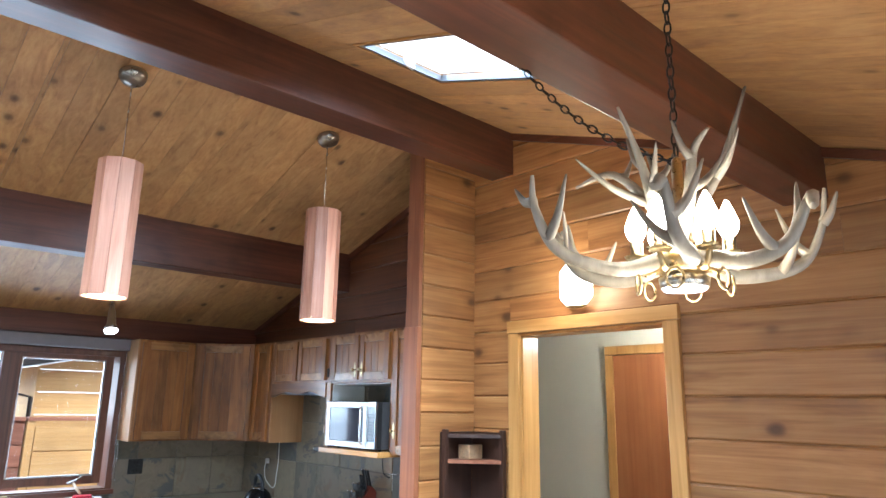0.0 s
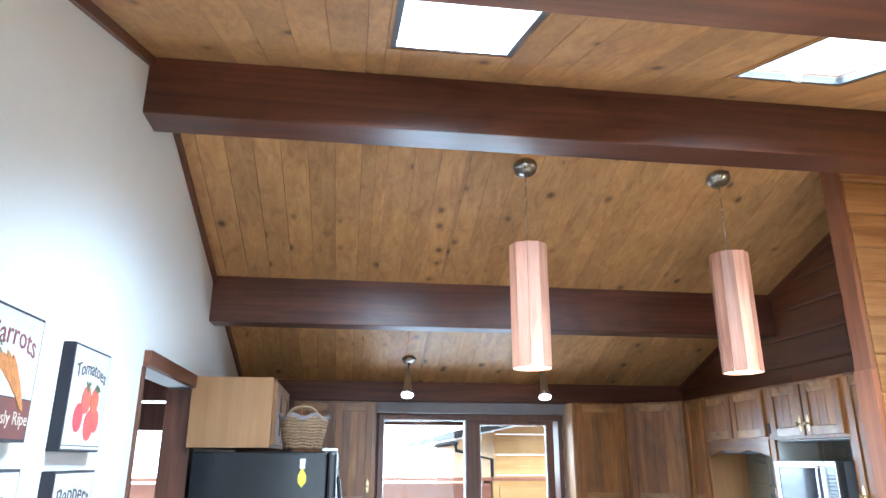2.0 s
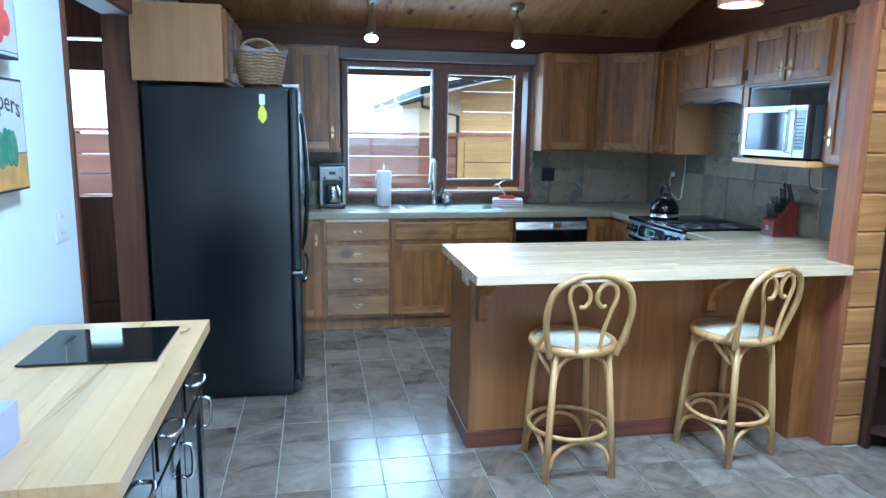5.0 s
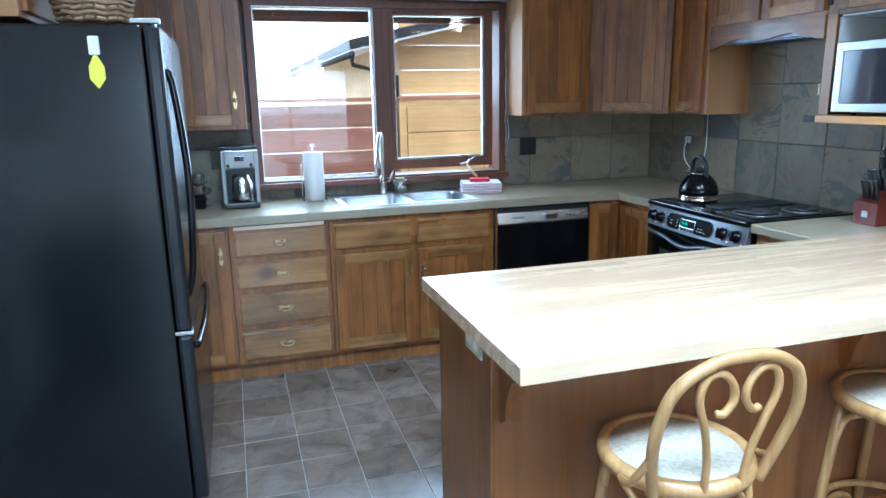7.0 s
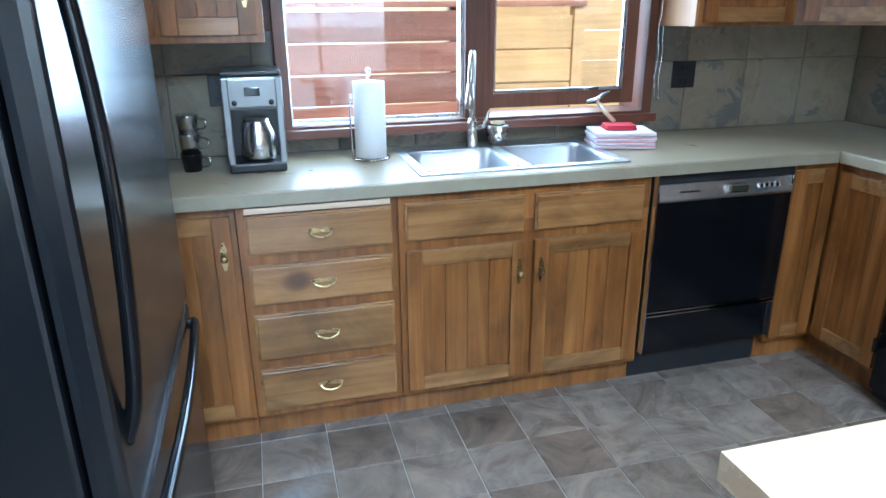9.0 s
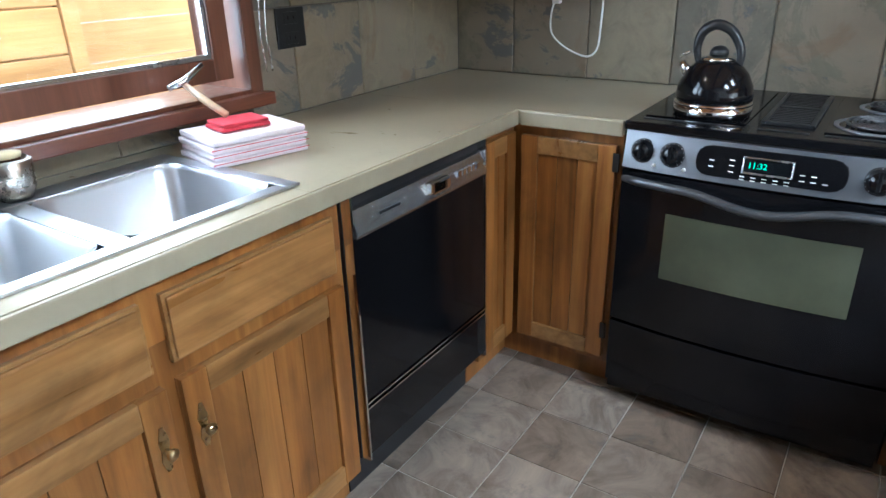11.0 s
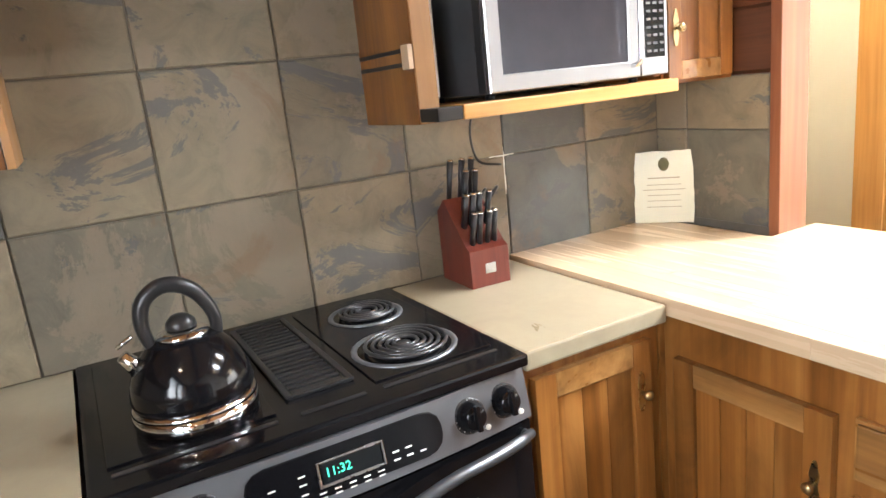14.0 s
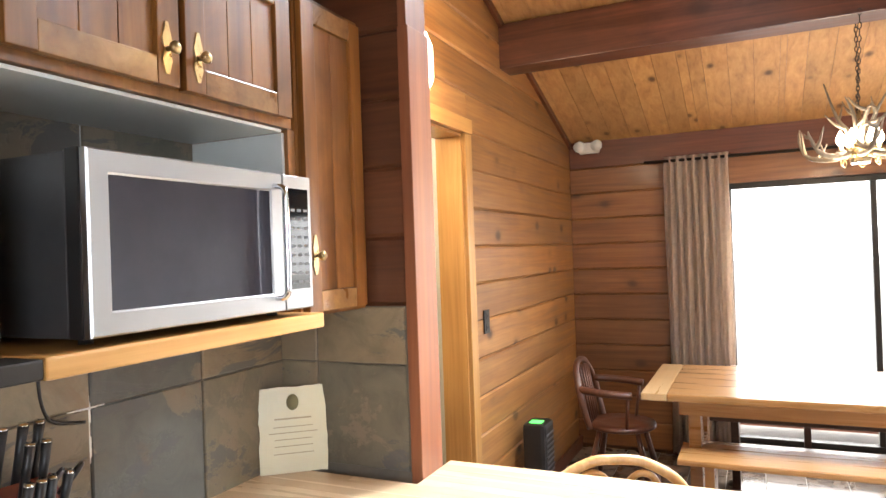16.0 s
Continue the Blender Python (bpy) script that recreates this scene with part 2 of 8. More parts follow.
PINE = dict(dark=(0.34, 0.168, 0.06), mid=(0.50, 0.275, 0.108), light=(0.62, 0.38, 0.165))
CEDAR = dict(dark=(0.20, 0.083, 0.026), mid=(0.355, 0.163, 0.052), light=(0.49, 0.26, 0.093))
M_CEIL = wood("pine_planks", **PINE, axis=1, knots=0.42, knot_size=3.4, vary=0.13, rough=0.5, knot_color=(0.035, 0.012, 0.005))
M_LOG_Y = wood("cedar_logs_side", **CEDAR, axis=1, knots=0.35, knot_size=2.6, vary=0.3, rough=0.42, coat=0.1)
M_LOG_X = wood("cedar_logs_cross", **CEDAR, axis=0, knots=0.35, knot_size=2.6, vary=0.3, rough=0.42, coat=0.1)
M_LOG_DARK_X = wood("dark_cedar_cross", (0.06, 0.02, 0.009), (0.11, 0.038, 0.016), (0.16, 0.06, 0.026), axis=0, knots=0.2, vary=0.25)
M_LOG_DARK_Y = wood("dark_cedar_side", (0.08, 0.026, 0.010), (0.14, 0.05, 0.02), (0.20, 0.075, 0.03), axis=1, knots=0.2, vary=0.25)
# The same cedar darkened: shade of the backlit window wall put into the colour.
M_LOG_S_SHADED = wood("cedar_logs_window_wall_shaded", (0.12, 0.046, 0.016), (0.215, 0.088, 0.030), (0.30, 0.14, 0.052), axis=0, knots=0.35, knot_size=2.6, vary=0.3, rough=0.42, coat=0.1)
M_BEAM = wood("stained_beam", (0.055, 0.019, 0.011), (0.10, 0.033, 0.018), (0.17, 0.058, 0.03), axis=0, knots=0.45, knot_size=1.6, vary=0.1, rough=0.40, coat=0.35, coat_rough=0.25, grain=0.7, blotch=0.3)
M_TRIM = wood("red_brown_trim", (0.065, 0.022, 0.012), (0.115, 0.040, 0.020), (0.175, 0.065, 0.034), axis=2, vary=0.12, rough=0.4, coat=0.15)
M_TRIM_H = wood("red_brown_trim_level", (0.07, 0.022, 0.011), (0.13, 0.04, 0.02), (0.20, 0.065, 0.032), axis=0, vary=0.12, rough=0.4, coat=0.15)
M_TRIM_Y = wood("red_brown_trim_side", (0.07, 0.022, 0.011), (0.12, 0.038, 0.019), (0.18, 0.06, 0.03), axis=1, vary=0.12, rough=0.4, coat=0.15)
M_PINK = wood("planed_cedar_post", (0.155, 0.050, 0.022), (0.225, 0.080, 0.036), (0.29, 0.115, 0.055), axis=2, vary=0.15, rough=0.45)
M_CASING = wood("honey_fir_casing", (0.42, 0.20, 0.05), (0.56, 0.29, 0.085), (0.66, 0.37, 0.13), axis=2, vary=0.1, rough=0.38, coat=0.2)
M_CASING_H = wood("honey_fir_casing_level", (0.42, 0.20, 0.05), (0.56, 0.29, 0.085), (0.66, 0.37, 0.13), axis=1, vary=0.1, rough=0.38, coat=0.2)
M_CAB = wood("alder_cabinet", (0.120, 0.041, 0.009), (0.228, 0.087, 0.018), (0.33, 0.145, 0.036), axis=2, vary=0.12, rough=0.36, coat=0.25, coat_rough=0.24, grain=0.8, knots=0.05, blotch=0.42)
M_CAB_X = wood("alder_cabinet_level", (0.165, 0.070, 0.018), (0.300, 0.145, 0.045), (0.41, 0.22, 0.08), axis=0, vary=0.16, rough=0.33, coat=0.4, grain=0.8, knots=0.05, blotch=0.42)
M_CAB_Y = wood("alder_cabinet_deep", (0.115, 0.044, 0.012), (0.215, 0.092, 0.029), (0.31, 0.148, 0.055), axis=1, vary=0.10, rough=0.36, coat=0.25, grain=0.8, blotch=0.42)
M_PLY = wood("birch_ply_side", (0.26, 0.125, 0.045), (0.34, 0.175, 0.07), (0.41, 0.225, 0.095), axis=2, vary=0.1, rough=0.4, coat=0.15, grain=0.5)
M_BUTCH = wood("maple_butcher_top", (0.60, 0.43, 0.27), (0.64, 0.47, 0.305), (0.67, 0.51, 0.34), axis=0, vary=0.03, rough=0.25, coat=1.0, coat_rough=0.28, relief=0.25)
M_BUTCH_Y = wood("maple_cart_top", (0.50, 0.32, 0.15), (0.57, 0.375, 0.185), (0.62, 0.43, 0.225), axis=1, vary=0.07, rough=0.33, coat=0.2)
M_RATTAN = wood("rattan_cane", (0.33, 0.17, 0.055), (0.47, 0.27, 0.10), (0.60, 0.38, 0.17), axis=2, vary=0.12, rough=0.35, coat=0.2)
M_PENDANT = wood("pendant_cedar_veneer", (0.32, 0.135, 0.085), (0.46, 0.225, 0.15), (0.58, 0.33, 0.235), axis=2, vary=0.45, rough=0.4, grain=1.4)
M_TABLE = wood("oak_table", (0.26, 0.12, 0.035), (0.40, 0.20, 0.07), (0.52, 0.29, 0.12), axis=0, vary=0.18, rough=0.3, coat=0.3)
M_DARKWOOD = wood("dark_bench_wood", (0.03, 0.012, 0.008), (0.06, 0.024, 0.014), (0.09, 0.038, 0.022), axis=0, vary=0.2, rough=0.35)
M_REDDOOR = wood("mahogany_door", (0.09, 0.022, 0.010), (0.15, 0.04, 0.018), (0.22, 0.065, 0.03), axis=2, vary=0.1, rough=0.35, coat=0.2)
M_WALLPAINT = plain("white_wall_paint", (0.78, 0.80, 0.80), 0.55, spot=0.02, scale=3, bump=0.25)
M_CREAM = plain("cream_wall_paint", (0.60, 0.56, 0.44), 0.6, spot=0.03, scale=3, bump=0.2)
M_WHITE = plain("white_plastic", (0.78, 0.78, 0.74), 0.35, spot=0.03)
M_WHITE_IN = plain("white_melamine", (0.62, 0.64, 0.62), 0.4, spot=0.05, scale=4)
M_BLACK = plain("black_enamel", (0.005, 0.005, 0.006), 0.12, spot=0.3, scale=6, bump=0.012, spec=0.32)
M_FRIDGE = plain("black_fridge_finish", (0.006, 0.0065, 0.008), 0.21, spot=0.05, scale=1.2, bump=0.04, spec=0.5)
M_BLACKPLAST = plain("black_plastic", (0.015, 0.015, 0.016), 0.35, spot=0.2)
M_GREYMET = plain("dark_silver_panel", (0.20, 0.21, 0.23), 0.32, metal=0.7, spot=0.08)
M_STEEL = plain("brushed_steel", (0.56, 0.57, 0.58), 0.27, metal=1.0, spot=0.04, scale=2)
M_SINK = plain("satin_sink_steel", (0.55, 0.57, 0.60), 0.36, metal=1.0, spot=0.02, scale=1.5, bump=0.0)
M_CHROME = plain("polished_chrome", (0.75, 0.75, 0.76), 0.07, metal=1.0, spot=0.03, bump=0.02)
M_NICKEL = plain("brushed_nickel", (0.42, 0.39, 0.34), 0.28, metal=1.0, spot=0.06)
M_BRASS = plain("aged_brass", (0.50, 0.38, 0.20), 0.28, metal=1.0, spot=0.15, scale=60)
M_IRON = plain("black_iron", (0.03, 0.027, 0.025), 0.5, metal=0.6, spot=0.2)
M_FABRIC = plain("pleated_curtain_cloth", (0.68, 0.57, 0.48), 0.85, spot=0.1, scale=30, bump=0.5)
M_GLASS = glass("clear_glass")
M_DARKGLASS = plain("dark_glass", (0.006, 0.007, 0.008), 0.05, spot=0.2, scale=3, bump=0.01)


def counter_mat():
    k = Mat("stone_look_laminate")
    v = k.coords((1, 1, 1), False)
    n1, n2, n3 = k.noise(v, 7, 6, 0.65, 0.6), k.noise(v, 45, 4, 0.7), k.noise(v, 2.0, 3)
    f = k.math("ADD", k.math("MULTIPLY", n1, 0.85), k.math("MULTIPLY", n2, 0.15))
    col = k.ramp(f, [(0.30, (0.27, 0.225, 0.15)), (0.50, (0.325, 0.275, 0.185)), (0.70, (0.375, 0.325, 0.225))])
    col = k.mix(0.35, col, k.ramp(n3, [(0.35, (0.26, 0.22, 0.155)), (0.65, (0.38, 0.33, 0.235))]))
    return k.set(color=col, rough=k.ramp(n1, [(0.3, 0.27), (0.7, 0.33)]), bump=n2, strength=0.03, dist=0.0005)


def slate_mat():
    """Cleft slate: each tile its own ground tone, crossed by torn-edged layers of tan, rust and blue-grey."""
    k = Mat("natural_slate_tile")
    v = k.coords((1, 1, 1))
    big, med, fine = k.noise(v, 3.2, 6, 0.62, 1.2), k.noise(v, 11, 6, 0.65, 0.8), k.noise(v, 60, 4, 0.7)
    layer = k.noise(v, 2.3, 9, 0.74, 0.6)
    layer2 = k.noise(k.coords((1.9, 1.3, 2.6)), 1.6, 9, 0.72, 0.9)
    base = k.ramp(k.rnd, [(0.0, (0.118, 0.118, 0.105)), (0.22, (0.195, 0.166, 0.116)), (0.5, (0.252, 0.216, 0.153)), (0.72, (0.208, 0.168, 0.113)), (0.86, (0.150, 0.138, 0.106)), (1.0, (0.100, 0.109, 0.109))])
    tint = k.ramp(med, [(0.3, (0.80, 0.78, 0.74)), (0.5, (1.04, 1.02, 0.97)), (0.7, (1.24, 1.20, 1.12))])
    col = k.mix(1.0, base, tint, "MULTIPLY")
    col = k.mix(k.ramp(layer, [(0.515, 0.0), (0.535, 0.55), (0.60, 0.65)]), col, (0.255, 0.205, 0.145))
    col = k.mix(k.ramp(layer2, [(0.575, 0.0), (0.590, 0.75), (0.70, 0.85)]), col, (0.105, 0.105, 0.105))
    col = k.mix(k.ramp(big, [(0.60, 0.0), (0.68, 0.5)]), col, (0.20, 0.12, 0.065))
    h = k.math("ADD", k.math("ADD", big, k.math("MULTIPLY", med, 0.5)), k.math("MULTIPLY", k.ramp(layer2, [(0.555, 0.5), (0.575, 0.0)]), 0.5))
    return k.set(color=col, rough=k.ramp(med, [(0.3, 0.40), (0.7, 0.60)]), bump=h, strength=0.5, dist=0.005)


def floor_mat():
    k = Mat("slate_look_vinyl_tile")
    v = k.coords((1, 1, 1))
    big, med, fine = k.noise(v, 4.5, 6, 0.65, 1.5), k.noise(v, 16, 5, 0.7), k.noise(v, 90, 3)
    base = k.ramp(k.rnd, [(0.0, (0.118, 0.088, 0.066)), (0.5, (0.165, 0.128, 0.100)), (1.0, (0.20, 0.162, 0.132))])
    col = k.mix(1.0, base, k.ramp(big, [(0.32, (0.60, 0.58, 0.57)), (0.5, (1.0, 1.0, 1.0)), (0.68, (1.38, 1.34, 1.3))]), "MULTIPLY")
    col = k.mix(k.ramp(med, [(0.58, 0.0), (0.70, 0.45)]), col, (0.085, 0.075, 0.07))
    return k.set(color=col, rough=k.ramp(med, [(0.3, 0.17), (0.7, 0.26)]), bump=k.math("ADD", big, med), strength=0.08, dist=0.002, coat=0.35, coat_rough=0.16)


M_COUNTER, M_SLATE, M_TILE = counter_mat(), slate_mat(), floor_mat()
M_GROUT = plain("pale_floor_grout", (0.30, 0.27, 0.24), 0.7, spot=0.15, scale=25)
M_GROUT2 = plain("grey_brown_wall_grout", (0.15, 0.135, 0.11), 0.8, spot=0.15, scale=25)

# ---- large structure ----
FLOOR = B()
box(FLOOR, -2.6, 6.6, YW - 0.2, YB + 0.2, -0.10, -0.004)
floor = structure("floor", FLOOR, M_GROUT, "vinyl floor with pale joints between slate-look tiles", "floor")

bm = B()
box(bm, XR + 0.03, XR + 0.13, YW - 0.2, 3.565, -0.1, 3.6)
box(bm, XR + 0.03, XR + 0.13, 4.485, YB + 0.2, -0.1, 3.6)
box(bm, XR + 0.03, XR + 0.13, 3.565, 4.485, 2.09, 3.6)
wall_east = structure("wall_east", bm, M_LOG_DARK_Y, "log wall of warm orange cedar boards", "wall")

WX0, WX1, WZ0, WZ1 = 1.40, 2.98, 0.98, 2.06
bm = B()
box(bm, XL - 0.2, WX0, YB, YB + 0.2, -0.1, 2.6)
box(bm, WX1, XR + 0.03, YB, YB + 0.2, -0.1, 2.6)
box(bm, WX0, WX1, YB, YB + 0.2, -0.1, WZ0)
box(bm, WX0, WX1, YB, YB + 0.2, WZ1, 2.6)
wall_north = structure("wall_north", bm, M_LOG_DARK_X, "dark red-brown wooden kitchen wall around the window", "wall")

DWX0, DWX1 = 0.45, 3.03
bm = B()
box(bm, XL - 0.2, DWX0, YW - 0.2, YW, -0.1, 2.6)
box(bm, DWX1, XR + 0.03, YW - 0.2, YW - 0.03, -0.1, 2.6)
box(bm, DWX0, DWX1, YW - 0.2, YW, 1.93, 2.6)
box(bm, DWX0, DWX1, YW - 0.2, YW, -0.1, 0.12)
wall_south = structure("wall_south", bm, M_LOG_S_SHADED, "cedar board wall beside the big dining window", "wall")

bm = B()
box(bm, XL - 0.14, XL, YW - 0.2, 5.02, -0.1, 3.6)
box(bm, XL - 0.14, XL, 6.02, YB + 0.2, -0.1, 3.6)
box(bm, XL - 0.14, XL, 5.02, 6.02, 2.09, 3.6)
wall_west = structure("wall_west", bm, M_WALLPAINT, "smooth white painted wall with pictures", "wall")

# stub wall at the end of the breakfast bar
SY0, SY1, SX = 4.87, 4.97, 3.675
bm = B()
box(bm, SX + 0.02, XR + 0.03, SY0 + 0.02, SY1, 0, 3.3)
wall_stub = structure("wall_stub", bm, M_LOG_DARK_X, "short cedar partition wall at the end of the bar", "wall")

# ceiling
SKY = [(1.24, 1.74, 3.32, 4.13), (2.65, 3.18, 3.32, 4.17)]


def slope_box(bm, x0, x1, ya, yb, t0, t1, gap=0.0):
    p = [bm.verts.new((x, y, roof(y) + t)) for t in (t0, t1) for x, y in ((x0 + gap, ya), (x1 - gap, ya), (x1 - gap, yb), (x0 + gap, yb))]
    for q in ((3, 2, 1, 0), (4, 5, 6, 7), (0, 1, 5, 4), (1, 2, 6, 5), (2, 3, 7, 6), (3, 0, 4, 7)):
        bm.faces.new([p[i] for i in q])


def spans(x0, x1, y0, y1):
    """Cuts a strip of ceiling at the skylights."""
    cuts = [(y0, y1)]
    for a, b, c, d in SKY:
        if x1 > a + 0.001 and x0 < b - 0.001:
            cuts = [s for u, v in cuts for s in ((u, min(v, c)), (max(u, d), v)) if s[1] - s[0] > 0.01]
    return cuts


rng = random.Random(4)
bm = B()
edges = sorted({round(XL - 0.05 + 0.138 * i, 4) for i in range(30)} | {1.24, 1.74, 2.65, 3.18})
for x0, x1 in zip(edges, edges[1:]):
    for ya, yb in ((YW - 0.1, YR), (YR, YB + 0.1)):
        for u, v in spans(x0, x1, ya, yb):
            y = u
            while y < v - 0.01:
                e = min(v, y + rng.uniform(2.4, 4.6))
                if v - e < 1.0:
                    e = v
                slope_box(bm, x0, x1, y + 0.001, e - 0.001, rng.uniform(0.0, 0.0015), 0.02, 0.0010)
                y = e
ceiling = structure("ceiling", bm, M_CEIL, "sloping ceiling of knotty pine planks", "ceiling")
bm = B()
for x0, x1 in ((XL - 0.3, 1.24), (1.24, 1.74), (1.74, 2.65), (2.65, 3.18), (3.18, XR + 0.3)):
    for ya, yb in ((YW - 0.3, YR), (YR, YB + 0.3)):
        for u, v in spans(x0, x1, ya, yb):
            slope_box(bm, x0, x1, u, v, 0.021, 0.055)
structure("roof", bm, M_LOG_DARK_X, "plain roof deck above the planks", "roof")

# beams
for y0, y1, z0, top in ((4.53, 4.71, 3.075, 3.36), (6.24, 6.40, 2.53, 2.82), (2.80, 2.98, 2.54, 2.77)):
    bm = B()
    box(bm, XL - 0.001, XR + 0.02, y0, y1, z0, top + 0.02, 0.006)
    structure("ceiling_beam", bm, M_BEAM, "thick red-brown stained timber beam across the ceiling", "beam")
bm = B()
box(bm, XL, XR + 0.02, YB - 0.025, YB - 0.001, 2.17, 2.34, 0.003)
structure("trim", bm, M_TRIM_H, "dark brown board where the kitchen wall meets the ceiling", "trim")
bm = B()
box(bm, XL, XR, YW - 0.025, YW + 0.001, 2.12, 2.32, 0.003)
structure("trim", bm, M_TRIM_H, "dark brown board above the dining window", "trim")
for x0, x1 in ((XL + 0.001, XL + 0.022), (XR - 0.022, XR - 0.001)):
    bm = B()
    for ya, yb in ((YW, YR), (YR, YB)):
        slope_box(bm, x0, x1, ya, yb, -0.045, -0.002)
    structure("trim", bm, M_TRIM_Y, "thin dark strip where the wall meets the sloping ceiling", "trim")

# ---- openings, posts and trim ----


def hinge_door(cab, m, u0, u1, w0, w1, mat=None, planks=3, knob=None, thick=0.02, rail=0.055):
    """A framed cabinet door with a grooved board panel; local u right, v out, w up."""
    mat = mat or M_CAB
    bm = B()
    box(bm, u0, u1, 0, 0.004, w0, w1, 0, m)
    door = part("door", bm, mat, cab)
    across = M_CAB_X if mat is M_CAB else mat
    for a, b in ((u0, u0 + rail), (u1 - rail, u1)):
        bm = B()
        box(bm, a, b, 0.0041, thick, w0, w1, 0.0022, m)
        part("stile", bm, mat, door)
    for a, b in ((w0, w0 + rail), (w1 - rail, w1)):
        bm = B()
        box(bm, u0 + rail + 0.0003, u1 - rail - 0.0003, 0.0041, thick - 0.0008, a, b, 0.0022, m)
        part("rail", bm, across, door)
    pu0, pu1 = u0 + rail + 0.0006, u1 - rail - 0.0006
    n = max(2, planks)
    for i in range(n):
        a, b = pu0 + (pu1 - pu0) * i / n, pu0 + (pu1 - pu0) * (i + 1) / n
        bm = B()
        box(bm, a + 0.0008, b - 0.0008, 0.0041, 0.011, w0 + rail + 0.0006, w1 - rail - 0.0006, 0.0014, m)
        part("plank", bm, mat, door)
    if knob:
        ku, kw = knob
        bm = B()
        lathe_out(bm, m, ku, kw)
        part("knob", bm, M_BRASS, door, "small brass knob on a pointed backplate")
    return door


def lathe_out(bm, m, u, w, plate=True):
    """A knob that stands out from a face."""
    turn = m @ Matrix.Translation((u, 0.02, w)) @ Matrix.Rotation(radians(-90), 4, "X")
    lathe(bm, [(0.005, 0), (0.005, 0.012), (0.011, 0.018), (0.0125, 0.024), (0.008, 0.029), (0, 0.030)], seg=10, m=turn)
    if plate:
        prism(bm, [(u - 0.004, w - 0.045), (u + 0.004, w - 0.045), (u + 0.011, w - 0.02), (u + 0.007, w), (u + 0.011, w + 0.02), (u + 0.003, w + 0.05), (u - 0.003, w + 0.05), (u - 0.011, w + 0.02), (u - 0.007, w), (u - 0.011, w - 0.02)], 0.0195, 0.0225, m)


def drawer_front(cab, m, u0, u1, w0, w1, pull=True, thick=0.02):
    bm = B()
    box(bm, u0, u1, 0, thick * 0.6, w0, w1, 0.002, m)
    box(bm, u0 + 0.006, u1 - 0.006, thick * 0.6 - 0.002, thick, w0 + 0.006, w1 - 0.006, 0.005, m)
    d = part("drawer_front", bm, M_CAB_X, cab)
    if pull:
        c, w = (u0 + u1) / 2, (w0 + w1) / 2
        bm = B()
        for s in (-1, 1):
            tube(bm, [(c + s * 0.032, thick - 0.002, w + 0.008), (c + s * 0.032, thick + 0.012, w + 0.008)], 0.0045, 8, m=m)
        tube(bm, curve_pts([(c - 0.036, thick + 0.010, w + 0.008), (c - 0.03, thick + 0.018, w - 0.004), (c, thick + 0.022, w - 0.012), (c + 0.03, thick + 0.018, w - 0.004), (c + 0.036, thick + 0.010, w + 0.008)], 4), 0.0038, 8, m=m)
        prism(bm, [(c - 0.045, w + 0.006), (c - 0.02, w + 0.014), (c, w + 0.008), (c + 0.02, w + 0.014), (c + 0.045, w + 0.006), (c + 0.03, w - 0.004), (c, w + 0.0), (c - 0.03, w - 0.004)], thick - 0.001, thick + 0.002, m)
        part("handle", bm, M_BRASS, d, "curved aged brass drawer pull")
    return d


def frame_boards(bm, u0, u1, w0, w1, t, d0, d1, m=ID, bottom=True, bev=0.003):
    """A rectangular frame of four boards around an opening."""
    box(bm, u0, u0 + t, d0, d1, w0, w1, bev, m)
    box(bm, u1 - t, u1, d0, d1, w0, w1, bev, m)
    box(bm, u0 + t, u1 - t, d0, d1, w1 - t, w1, bev, m)
    if bottom:
        box(bm, u0 + t, u1 - t, d0, d1, w0, w0 + t, bev, m)


def ring_box(bm, u0, u1, w0, w1, t, d0, d1, m=ID):
    """One rectangular ring cut from a single sheet."""
    def loop(k, d):
        return [bm.verts.new(m @ Vector(p)) for p in ((u0 + k, d, w0 + k), (u1 - k, d, w0 + k), (u1 - k, d, w1 - k), (u0 + k, d, w1 - k))]
    lps = [loop(0, d0), loop(0, d1 - 0.003), loop(0.003, d1), loop(t - 0.003, d1), loop(t, d1 - 0.003), loop(t, d0)]
    fs = []
    for a, b in zip(lps, lps[1:] + lps[:1]):
        for k in range(4):
            fs.append(bm.faces.new((a[k], a[(k + 1) % 4], b[(k + 1) % 4], b[k])))
    bmesh.ops.recalc_face_normals(bm, faces=fs)


# kitchen window: fixed pane and sliding sash in a dark frame
window_kitchen = tagged(new("window_1"), "brown wood-framed kitchen window with a fixed pane and a sliding sash", "window", "", "structure")
bm = B()
frame_boards(bm, WX0, WX1, WZ0, WZ1, 0.045, YB - 0.075, YB + 0.12)
box(bm, 2.135, 2.24, YB - 0.065, YB + 0.06, WZ0 + 0.045, WZ1 - 0.045, 0.003)
part("window_frame", bm, M_TRIM, window_kitchen)
bm = B()
frame_boards(bm, 2.20, 2.895, WZ0 + 0.08, WZ1 - 0.02, 0.058, YB - 0.060, YB - 0.015)
part("sash", bm, M_TRIM, window_kitchen)
for u0, u1, w0, w1, y in ((1.440, 2.134, 1.032, 2.018, YB - 0.03), (2.256, 2.838, 1.118, 1.984, YB - 0.045)):
    bm = B()
    frame_boards(bm, u0, u1, w0, w1, 0.012, y - 0.006, y + 0.006, bev=0.0)
    part("glazing_bead", bm, M_STEEL, window_kitchen, "pale metal bead round the glass")
    bm = B()
    box(bm, u0 + 0.01, u1 - 0.01, y - 0.002, y + 0.002, w0 + 0.01, w1 - 0.01)
    pane = part("pane", bm, M_GLASS, window_kitchen)
    pane.visible_shadow = False
bm = B()
